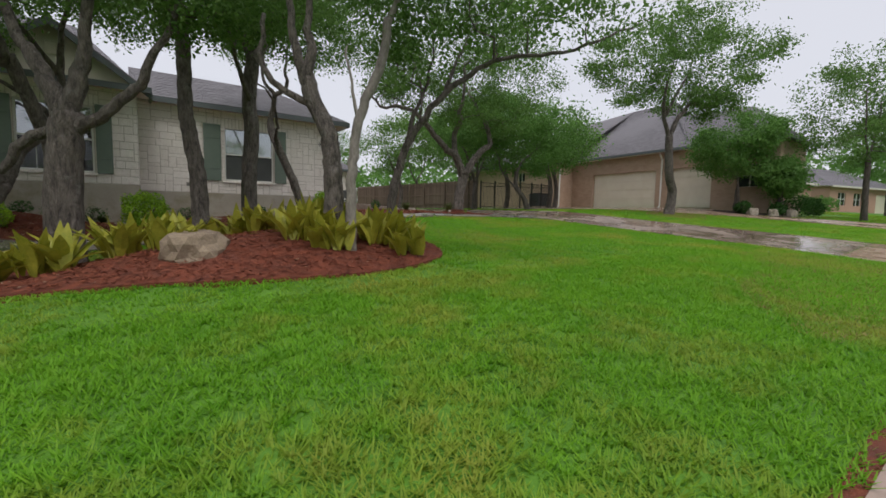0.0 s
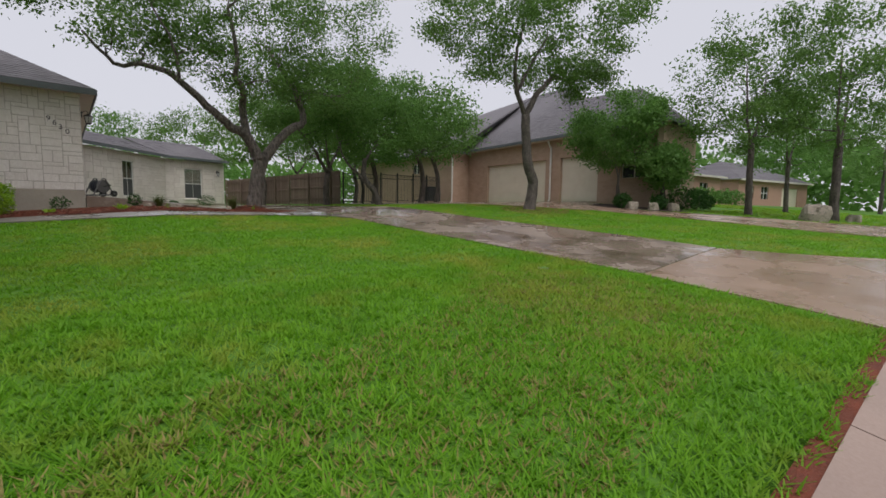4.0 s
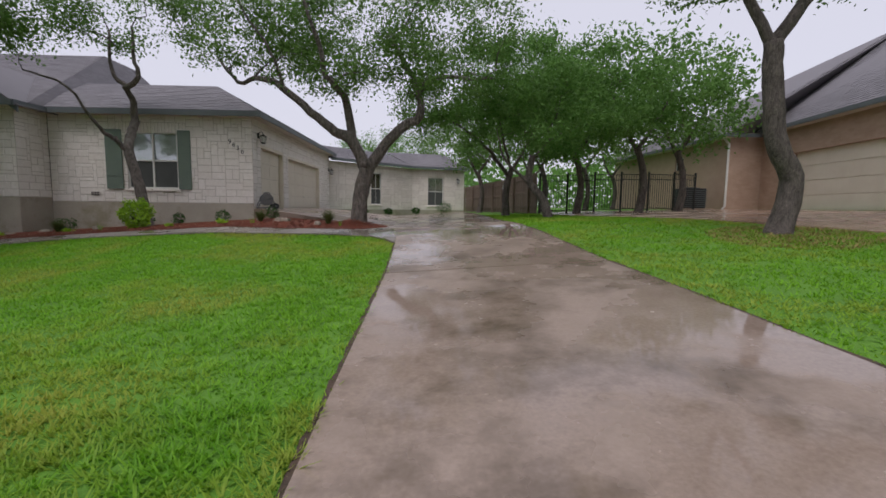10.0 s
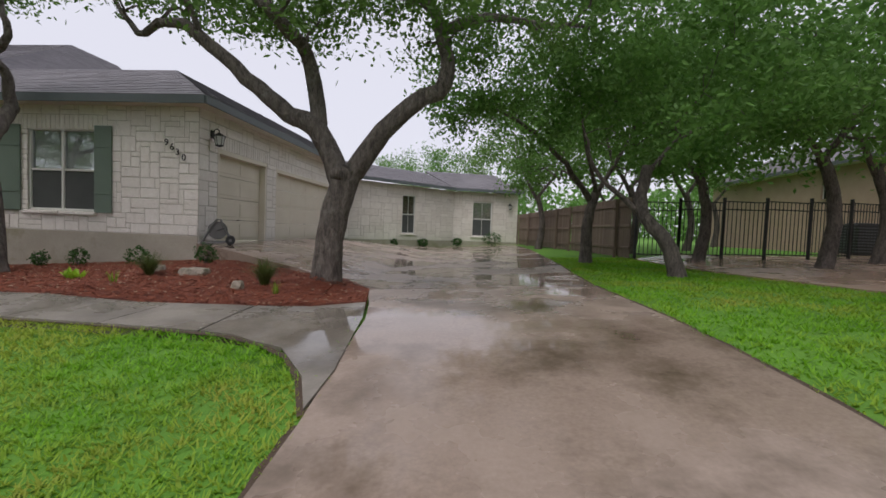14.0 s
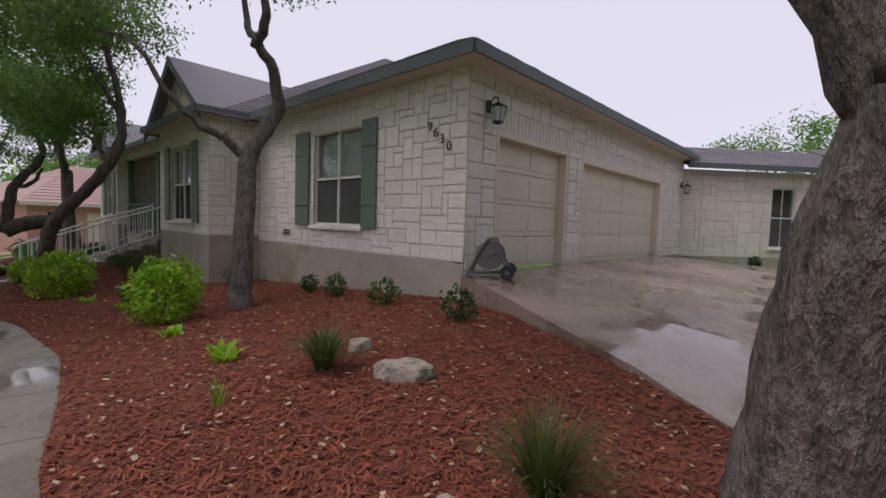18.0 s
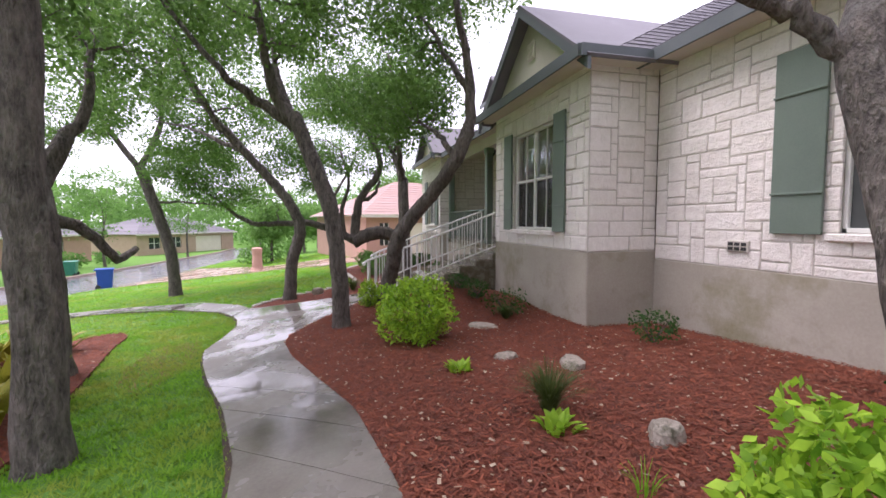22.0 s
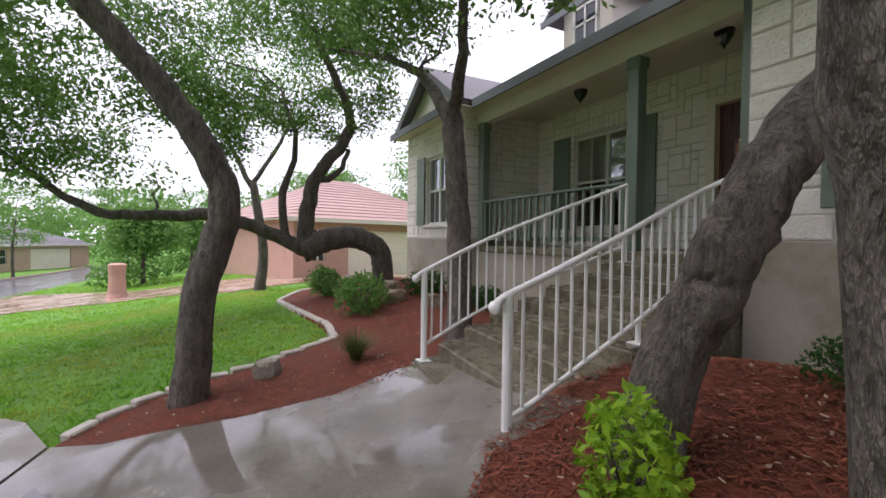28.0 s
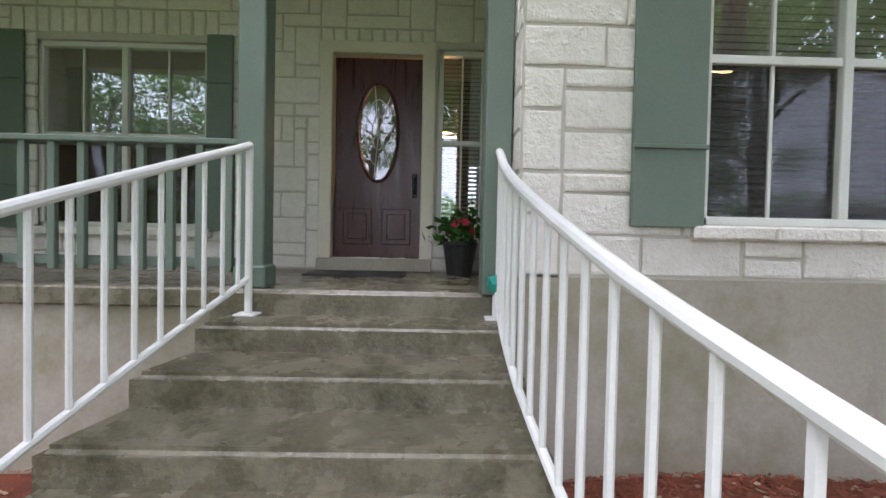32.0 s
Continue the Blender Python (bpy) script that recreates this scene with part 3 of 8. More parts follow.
def ground_z(x, y):
    k = kerb_y(x)
    if -7.2 < y - k < -0.02:
        return gz(x, y) - 0.35
    if -5.75 < x < -3.7 and 14.4 < y < 17.3:
        return gz(x, y) - 0.45
    return gz(x, y) - (0.07 if any(inside(x, y, o) for o in (walkway, BED, BAYBED, ISLAND)) else 0.0)


gv = np.array([(x, y, ground_z(x, y)) for y in gyy for x in gx])
nx, ny = len(gx), len(gyy)
gi = np.arange(nx * ny).reshape(ny, nx)
gq = np.stack([gi[:-1, :-1], gi[:-1, 1:], gi[1:, 1:], gi[1:, :-1]], -1).reshape(-1, 4)
ground = new("ground", big_mesh("ground", gv, gq, M_SOIL))
tagged(ground, "gently sloping wet green lawn ground", "ground", kind="structure")


# ---- the limestone house ----
def frame_of(ox, oy, ux, uy):
    """Local frame of a wall: u along the wall, out of it, up. The outside lies to the right of u turned back."""
    u = Vector((ux, uy, 0)).normalized()
    out = Vector((u.y, -u.x, 0))
    return Matrix(((u.x, out.x, 0, ox), (u.y, out.y, 0, oy), (0, 0, 1, 0), (0, 0, 0, 1)))


def wall(name, ox, oy, ux, uy, width, z0, z1, holes, mat, thick=0.22, label=""):
    """A wall with openings (u0, u1, z0, z1) cut through."""
    us = sorted({0.0, width, *[min(h[0], width) for h in holes], *[min(h[1], width) for h in holes]})
    zs = sorted({z0, z1, *[max(h[2], z0) for h in holes], *[min(h[3], z1) for h in holes]})
    nu, nz = len(us) - 1, len(zs) - 1
    solid = [[not any(h[0] <= us[i] and us[i + 1] <= h[1] and h[2] <= zs[k] and zs[k + 1] <= h[3] for h in holes) for k in range(nz)] for i in range(nu)]
    m = Mesh()
    index = {}

    def vert(i, k, side):
        if (i, k, side) not in index:
            index[(i, k, side)] = len(m.v)
            m.v.append((us[i], -thick if side else 0.0, zs[k]))
        return index[(i, k, side)]

    def filled(i, k):
        return 0 <= i < nu and 0 <= k < nz and solid[i][k]

    for i in range(nu):
        for k in range(nz):
            if not solid[i][k]:
                continue
            q = [(i, k), (i + 1, k), (i + 1, k + 1), (i, k + 1)]
            m.f.append(tuple(vert(a, b, 0) for a, b in q[::-1]))
            m.f.append(tuple(vert(a, b, 1) for a, b in q))
            for (a, b), (da, db) in zip(zip(q, q[1:] + q[:1]), ((0, -1), (1, 0), (0, 1), (-1, 0))):
                if not filled(i + da, k + db):
                    m.f.append((vert(*a, 0), vert(*b, 0), vert(*b, 1), vert(*a, 1)))
    ob = structure(name, m, mat, label)
    ob.matrix_world = frame_of(ox, oy, ux, uy)
    return ob


STONES = {}


def stone_mesh(w, h, var):
    """A rough-hewn block face, w by h metres, in the plane of the wall."""
    key = (round(w, 3), round(h, 3), var)
    if key not in STONES:
        r = random.Random(int(w * 1000) * 31 + int(h * 1000) * 7 + var)
        m = Mesh()
        j = lambda a: r.uniform(-a, a)

        def ring(inset, jig):
            e, xm, zm = inset, w * r.uniform(0.4, 0.6), h * r.uniform(0.4, 0.6)
            base = ((e, e), (xm, e), (w - e, e), (w - e, zm), (w - e, h - e), (xm, h - e), (e, h - e), (e, zm))
            return [(x + j(jig), z + j(jig)) for x, z in base]
        d = 0.014 + j(0.005)
        m.v = [(x, -0.01, z) for x, z in ring(0.007, 0.005)] + [(x, d * 0.8 + j(0.002), z) for x, z in ring(0.012, 0.005)]
        m.v += [(x, d + j(0.0012), z) for x, z in ring(0.026, 0.006)] + [(w / 2, d + j(0.0015), h / 2)]
        k = 8
        m.f = [(i + o, i + o + k, (i + 1) % k + o + k, (i + 1) % k + o) for o in (0, k) for i in range(k)] + [((i + 1) % k + 2 * k, i + 2 * k, 3 * k) for i in range(k)]
        STONES[key] = m
    return STONES[key]


STONE_DATA = {}


def ashlar(width, z0, z1, holes, unit, seed, big=1.0, lintels=()):
    """Random ashlar: rectangles (u, z, w, h) on a grid, clear of the openings."""
    r = random.Random(seed)
    nu, nz = max(1, round(width / unit)), max(1, round((z1 - z0) / unit))
    du, dz = width / nu, (z1 - z0) / nz
    used = np.zeros((nu, nz), bool)
    for h in holes:
        for i in range(nu):
            for k in range(nz):
                if h[0] - 0.02 < (i + 0.5) * du < h[1] + 0.02 and h[2] - 0.02 < z0 + (k + 0.5) * dz < h[3] + 0.02:
                    used[i, k] = True
    out = []
    # a course of upright stones over every opening
    for h in holes:
        rows = max(1, round(0.3 / dz))
        k0 = int(math.ceil((h[3] - z0) / dz - 0.4))
        if h[1] - h[0] < 0.5 or k0 + rows > nz:
            continue
        i, across = max(0, int((h[0] - 0.1) / du)), max(1, round(0.17 / du))
        while i + across <= nu and i * du < h[1] + 0.1:
            if not used[i:i + across, k0:k0 + rows].any():
                used[i:i + across, k0:k0 + rows] = True
                out.append((i * du, z0 + k0 * dz, across * du, rows * dz))
            i += across
    for k in range(nz):
        i = 0
        while i < nu:
            if used[i, k]:
                i += 1
                continue
            w, h = r.choice(((4, 2), (3, 2), (5, 2), (6, 2), (4, 2), (3, 1), (4, 1), (5, 1), (2, 2), (2, 3), (3, 3), (5, 2)))
            w = min(w, nu - i)
            ww = 1
            while ww < w and not used[i + ww, k]:
                ww += 1
            hh = 1
            while hh < h and k + hh < nz and not used[i:i + ww, k + hh].any():
                hh += 1
            used[i:i + ww, k:k + hh] = True
            out.append((i * du, z0 + k * dz, ww * du, hh * dz))
            i += ww
    return out


def clad(owner, rects, limit=300, lean=None):
    """Lays stones on a wall: the first ones as parts, the rest joined."""
    rest = Mesh()
    for n, (u, z, w, h) in enumerate(rects):
        if n < limit:
            key = (round(w, 3), round(h, 3), n % 3)
            if key not in STONE_DATA:
                STONE_DATA[key] = stone_mesh(*key).data("stone", M_STONE)
            ob = new("stone", STONE_DATA[key])
            ob.parent = owner
            ob.location = (u, 0, z)
        else:
            s = stone_mesh(round(w, 3), round(h, 3), n % 3)
            b = len(rest.v)
            rest.v += [(x + u, y, q + z) for x, y, q in s.v]
            rest.f += [tuple(b + i for i in f) for f in s.f]
    if rest.f:
        ob = part("stone_courses", rest, M_STONE_J, owner)
        ob["kind"] = "stuff"


PT, ST = 2.25, 5.02        # top of the foundation, underside of the soffit
CLAD = []


def stone_wall(name, ox, oy, ux, uy, width, holes, zb=0.9, unit=0.115, seed=1, label="", limit=300, z1=ST, zp=PT):
    """Foundation, mortar wall and, later, its stones."""
    w = wall(name, ox, oy, ux, uy, width, zp, z1, holes, M_MORTAR, 0.22, label)
    p = wall("foundation", ox, oy, ux, uy, width, zb, zp, [], M_PLINTH, 0.25, "grey rendered foundation, mossy at its foot")
    p.matrix_world = p.matrix_world @ Matrix.Translation((0, 0.012, 0))
    CLAD.append((w, width, zp + 0.01, z1, holes, unit, seed, limit))
    return w


WG = (2.42, 4.10, 2.6, 4.48)
WA = (1.03, 2.71, 2.56, 4.45)      # u in wall A, from x = -3.88
stone_wall("wall_garage_front", -0.1, 18.0, 1, 0, 6.7, [(WG[0] + 0.1, WG[1] + 0.1, WG[2], WG[3])], 0.9, seed=3, zp=2.13, label="cream limestone wall of rough ashlar blocks")
stone_wall("wall_jog", -0.12, 16.83, 0, 1, 1.17, [], 0.8, seed=4, label="cream limestone side wall")
stone_wall("wall_parlour_front", -3.88, 16.83, 1, 0, 3.76, [WA], 0.6, unit=0.115, seed=5, label="cream limestone wall of rough ashlar blocks")
stone_wall("wall_porch_side", -3.88, 18.8, 0, -1, 1.97, [], 0.6, seed=6, label="cream limestone porch side wall")
DOOR_HOLE, SIDE_HOLE, FWIN = (4.0, 4.92, 2.24, 4.28), (5.06, 5.54, 2.5, 4.34), (1.1, 2.78, 2.5, 4.33)   # u from x = -9.4
stone_wall("wall_porch", -9.4, 18.8, 1, 0, 5.52, [DOOR_HOLE, SIDE_HOLE, FWIN], 0.6, unit=0.125, seed=7, zp=2.12, label="cream limestone porch wall with the front door")
stone_wall("wall_bay_side", -9.4, 16.85, 0, 1, 1.95, [], 0.6, seed=8, limit=150, label="cream limestone side wall of the bay")
BAYWIN = (1.25, 2.45, 2.6, 4.2)
stone_wall("wall_bay_front", -12.5, 16.85, 1, 0, 3.1, [BAYWIN], 0.6, seed=9, limit=200, label="cream limestone bay wall")
stone_wall("wall_bay_west", -12.5, 28.0, 0, -1, 11.15, [], 0.4, seed=10, limit=0, label="cream limestone west wall")
GD1, GD2 = (0.72, 3.05, 1.9, 4.16), (3.72, 8.85, 1.9, 4.10)
stone_wall("wall_garage_side", 6.6, 18.0, 0, 1, 11.2, [GD1, GD2], 1.4, seed=11, label="cream limestone wall with two garage doors", zp=1.9)
RW1 = (3.2, 4.1, 2.2, 4.25)
dx, dy = 11.3 - 6.6, 34.3 - 29.2
stone_wall("wall_rear_wing", 6.6, 29.2, dx, dy, math.hypot(dx, dy), [RW1], 1.4, unit=0.17, seed=12, limit=0, z1=4.75, zp=1.85, label="cream limestone rear wing wall")
RW2 = (1.15, 2.35, 2.16, 4.2)
stone_wall("wall_rear_end", 11.3, 34.3, 3.8, 1.0, math.hypot(3.8, 1.0), [RW2], 1.4, unit=0.17, seed=13, limit=0, z1=4.75, zp=1.85, label="cream limestone end wall")
wall("wall_rear_east", 15.1, 35.3, -0.25, 0.97, 7, 1.4, 4.75, [], M_MORTAR, label="plain rear wall")
wall("wall_back", 15.0, 42, -1, 0, 27.5, 0.8, 4.9, [], M_MORTAR, label="plain rear wall")
wall("wall_west_back", -12.5, 42, 0, -1, 14, 0.4, 4.9, [], M_MORTAR, label="plain west wall")

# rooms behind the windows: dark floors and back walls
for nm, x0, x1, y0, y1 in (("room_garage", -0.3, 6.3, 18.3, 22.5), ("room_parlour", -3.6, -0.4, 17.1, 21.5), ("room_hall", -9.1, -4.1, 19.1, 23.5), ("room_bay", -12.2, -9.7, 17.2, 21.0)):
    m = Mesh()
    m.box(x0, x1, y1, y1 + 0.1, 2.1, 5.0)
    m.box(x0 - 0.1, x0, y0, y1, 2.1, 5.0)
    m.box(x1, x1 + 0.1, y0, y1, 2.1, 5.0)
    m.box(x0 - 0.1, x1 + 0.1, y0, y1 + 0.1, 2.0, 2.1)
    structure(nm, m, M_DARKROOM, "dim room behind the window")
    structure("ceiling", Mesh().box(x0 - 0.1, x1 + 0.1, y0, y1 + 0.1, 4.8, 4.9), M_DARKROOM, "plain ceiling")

# ---- roofs ----
def slope(name, quad, owner, mat=M_ROOF, thick=0.05, courses=True, gauge=0.16, tab=0.31, limit=0):
    """A roof plane (eave left, eave right, top right, top left), with courses of shingles."""
    a, b, c, d = (Vector(p) for p in quad)
    m = Mesh()
    nrm = (b - a).cross(d - a).normalized()
    low = [p - nrm * thick for p in (a, b, c, d)]
    m.poly([a, b, c, d])
    m.poly(low[::-1])
    for p, q, r, s in ((a, b, low[1], low[0]), (b, c, low[2], low[1]), (c, d, low[3], low[2]), (d, a, low[0], low[3])):
        m.poly([p, s, r, q])
    ob = part(name, m, mat, owner)
    if courses:
        sh = Mesh()
        n = max(1, int((d - a).length / gauge))
        r = random.Random(int(abs(a.x * 17 + a.y * 31) * 10))
        for i in range(n):
            t0, t1 = i / n, min(1.0, (i + 1.25) / n)
            p0, p1, q0, q1 = a.lerp(d, t0), b.lerp(c, t0), a.lerp(d, t1), b.lerp(c, t1)
            k = max(1, int((p1 - p0).length / tab))
            off = r.random()
            for j in range(k + 1):
                s0, s1 = max(0, (j - off) / k), min(1, (j + 1 - off) / k)
                if s1 - s0 < 0.01:
                    continue
                g = 0.006 / max(1.0, (p1 - p0).length)
                e = 0.012 + r.random() * 0.008
                v = [p0.lerp(p1, s0 + g) + nrm * e, p0.lerp(p1, s1 - g) + nrm * e, q0.lerp(q1, s1 - g) + nrm * 0.003, q0.lerp(q1, s0 + g) + nrm * 0.003]
                sh.poly(v)
                sh.poly([v[0] - nrm * e, v[1] - nrm * e, v[1], v[0]])
        shingles = part("shingles", sh, M_ROOF_J if mat is M_ROOF else mat, owner)
        shingles["kind"] = "stuff"
    return ob


def fascia(owner, p, q, h=0.17, t=0.04, mat=None):
    p, q = Vector(p), Vector(q)
    d = (q - p).normalized()
    n = Vector((d.y, -d.x, 0)).normalized() * t
    z = Vector((0, 0, h))
    m = Mesh()
    for quad in ((p, q, q + z, p + z), (q + n, p + n, p + z + n, q + z + n), (p + n, q + n, q, p), (p + z, q + z, q + z + n, p + z + n), (p, p + z, p + z + n, p + n), (q, q + n, q + z + n, q + z)):
        m.poly(quad)
    return part("fascia", m, mat or M_FASCIA, owner)


roof = thing("house_roof", "", "roof", kind="structure")
EZ = 5.06
RZ = EZ + 0.1
# garage wing: an L of two hipped ridges
slope("roof_plane", [(-0.3, 17.62, RZ), (6.98, 17.62, RZ), (4.5, 20.1, RZ + 1.38), (-0.3, 20.1, RZ + 1.38)], roof)
slope("roof_plane", [(6.98, 17.62, RZ), (6.98, 29.4, RZ), (4.5, 29.4, RZ + 1.38), (4.5, 20.1, RZ + 1.38)], roof)
slope("roof_plane", [(2.0, 29.4, RZ), (2.0, 22.0, RZ), (4.5, 20.1, RZ + 1.38), (4.5, 29.4, RZ + 1.38)], roof, courses=False)
slope("roof_plane", [(4.5, 20.1, RZ + 1.38), (2.0, 22.6, RZ), (-0.3, 22.6, RZ), (-0.3, 20.1, RZ + 1.38)], roof, courses=False)
# main roof behind the porch
slope("roof_plane", [(-13.0, 16.86, EZ - 0.02), (0.2, 16.86, EZ - 0.02), (-2.0, 23.5, 8.6), (-9.5, 23.5, 8.6)], roof)
slope("roof_plane", [(0.2, 16.86, EZ - 0.02), (0.2, 30.0, EZ), (-2.0, 25.5, 8.6), (-2.0, 23.5, 8.6)], roof)
slope("roof_plane", [(-13.0, 30.0, EZ), (-13.0, 16.86, EZ), (-9.5, 23.5, 8.6), (-9.5, 25.5, 8.6)], roof, courses=False)
slope("roof_plane", [(0.2, 30.0, EZ), (-13.0, 30.0, EZ), (-9.5, 25.5, 8.6), (-2.0, 25.5, 8.6)], roof, courses=False)
# rear wing
slope("roof_plane", [(6.8, 28.9, 4.86), (11.45, 33.95, 4.86), (9.3, 36.2, 6.0), (4.5, 31.0, 6.0)], roof)
slope("roof_plane", [(11.45, 33.95, 4.86), (15.4, 35.0, 4.86), (13.6, 37.2, 6.1), (9.3, 36.2, 6.1)], roof)
slope("roof_plane", [(15.4, 35.0, 4.86), (14.5, 41, 4.86), (12.5, 40.5, 6.1), (13.6, 37.2, 6.1)], roof, courses=False)
for p, q in (((-0.3, 17.62, EZ - 0.08), (6.98, 17.62, EZ - 0.08)), ((6.98, 17.62, EZ - 0.08), (6.98, 29.4, EZ - 0.08)), ((-4.2, 16.45, EZ - 0.1), (0.22, 16.45, EZ - 0.1)), ((0.22, 16.45, EZ - 0.1), (0.22, 17.62, EZ - 0.1)), ((-9.1, 16.86, EZ - 0.16), (-4.2, 16.86, EZ - 0.16)), ((-12.85, 16.5, EZ - 0.16), (-9.1, 16.5, EZ - 0.16)), ((6.8, 28.9, 4.75), (11.45, 33.95, 4.75)), ((11.45, 33.95, 4.75), (15.4, 35.0, 4.75))):
    fascia(roof, p, q)
# soffits
m = Mesh()
m.box(-0.3, 6.96, 17.64, 18.0, ST - 0.02, ST + 0.01)
m.box(6.6, 6.96, 18.0, 29.3, ST - 0.02, ST + 0.01)
m.box(-4.18, 0.2, 16.47, 16.83, ST - 0.03, ST)
m.box(-0.12, 0.2, 16.83, 17.64, ST - 0.03, ST)
m.box(-12.8, -9.12, 16.52, 16.85, ST - 0.1, ST - 0.07)
part("soffit", m, M_SOFFIT, roof)
part("porch_ceiling", Mesh().box(-9.4, -3.88, 16.9, 18.8, 4.93, 4.97), M_SOFFIT, roof)
part("porch_beam", Mesh().box(-9.4, -3.88, 17.15, 17.35, 4.66, 4.93), M_SOFFIT, roof)


def gable(xc, half, y, z0, rise, back, over=0.28, eave=0.34):
    """A gable over a front wall: siding, raking trim and two planes running back."""
    m = Mesh()
    m.poly([(xc - half, y, z0), (xc + half, y, z0), (xc, y, z0 + rise)])
    m.poly([(xc + half, y + 0.1, z0), (xc - half, y + 0.1, z0), (xc, y + 0.1, z0 + rise)])
    part("gable_siding", m, M_SOFFIT, roof, "cream painted gable siding")
    k = rise / half
    e = half + eave
    zb, zt = z0 - eave * k + 0.12, z0 + rise + 0.12
    yo = y - over
    slope("roof_plane", [(xc - e, yo, zb), (xc, yo, zt), (xc, back, zt), (xc - e, back, zb)], roof, courses=False)
    slope("roof_plane", [(xc + e, back, zb), (xc, back, zt), (xc, yo, zt), (xc + e, yo, zb)], roof, courses=False)
    for sgn in (-1, 1):
        m = Mesh()
        a, b = Vector((xc + sgn * e, yo, zb - 0.05)), Vector((xc, yo, zt - 0.05))
        dn, dp = Vector((0, 0, -0.17)), Vector((0, 0.05, 0))
        for quad in ((a, b, b + dn, a + dn), (a + dp, a + dn + dp, b + dn + dp, b + dp), (a + dn, b + dn, b + dn + dp, a + dn + dp), (a, a + dn, a + dn + dp, a + dp)):
            m.poly(quad)
        part("rake_trim", m, M_FASCIA, roof)


gable(-2.0, 1.95, 16.8, 5.12, 1.42, 20.2)
gable(-10.95, 1.7, 16.82, 5.05, 1.15, 20.0, eave=0.14)
vent = Mesh().box(-2.13, -1.87, 16.76, 16.8, 5.7, 6.05, 0.02)
for i in range(5):
    vent.box(-2.1, -1.9, 16.74, 16.77, 5.74 + i * 0.06, 5.77 + i * 0.06)
part("gable_vent", vent, M_SOFFIT, roof)
# dormer above the porch
dm = Mesh().box(-8.1, -6.9, 18.3, 20.8, 5.4, 6.7)
part("dormer_wall", dm, M_SOFFIT, roof, "cream dormer wall")
part("dormer_window", Mesh().box(-7.75, -7.25, 18.27, 18.31, 5.95, 6.55, 0.01), M_GLASSDARK, roof)
m = Mesh()
for x in (-7.79, -7.52, -7.25):
    m.box(x, x + 0.04, 18.25, 18.3, 5.91, 6.59)
for z in (5.91, 6.23, 6.55):
    m.box(-7.79, -7.21, 18.25, 18.3, z, z + 0.04)
part("dormer_frame", m, M_FRAME, roof)
slope("dormer_roof", [(-8.4, 18.0, 6.55), (-7.5, 18.0, 7.25), (-7.5, 22.0, 7.25), (-8.4, 22.0, 6.55)], roof, courses=False)
slope("dormer_roof", [(-6.6, 22.0, 6.55), (-7.5, 22.0, 7.25), (-7.5, 18.0, 7.25), (-6.6, 18.0, 6.55)], roof, courses=False)
m = Mesh()
m.poly([(-8.1, 18.3, 6.7), (-6.9, 18.3, 6.7), (-7.5, 18.3, 7.18)])
part("dormer_gable", m, M_SOFFIT, roof)
fascia(roof, (-8.4, 18.0, 6.42), (-6.6, 18.0, 6.42), 0.12)
tagged(roof, "wet grey asphalt shingle hip roof with dark fascia", "roof")


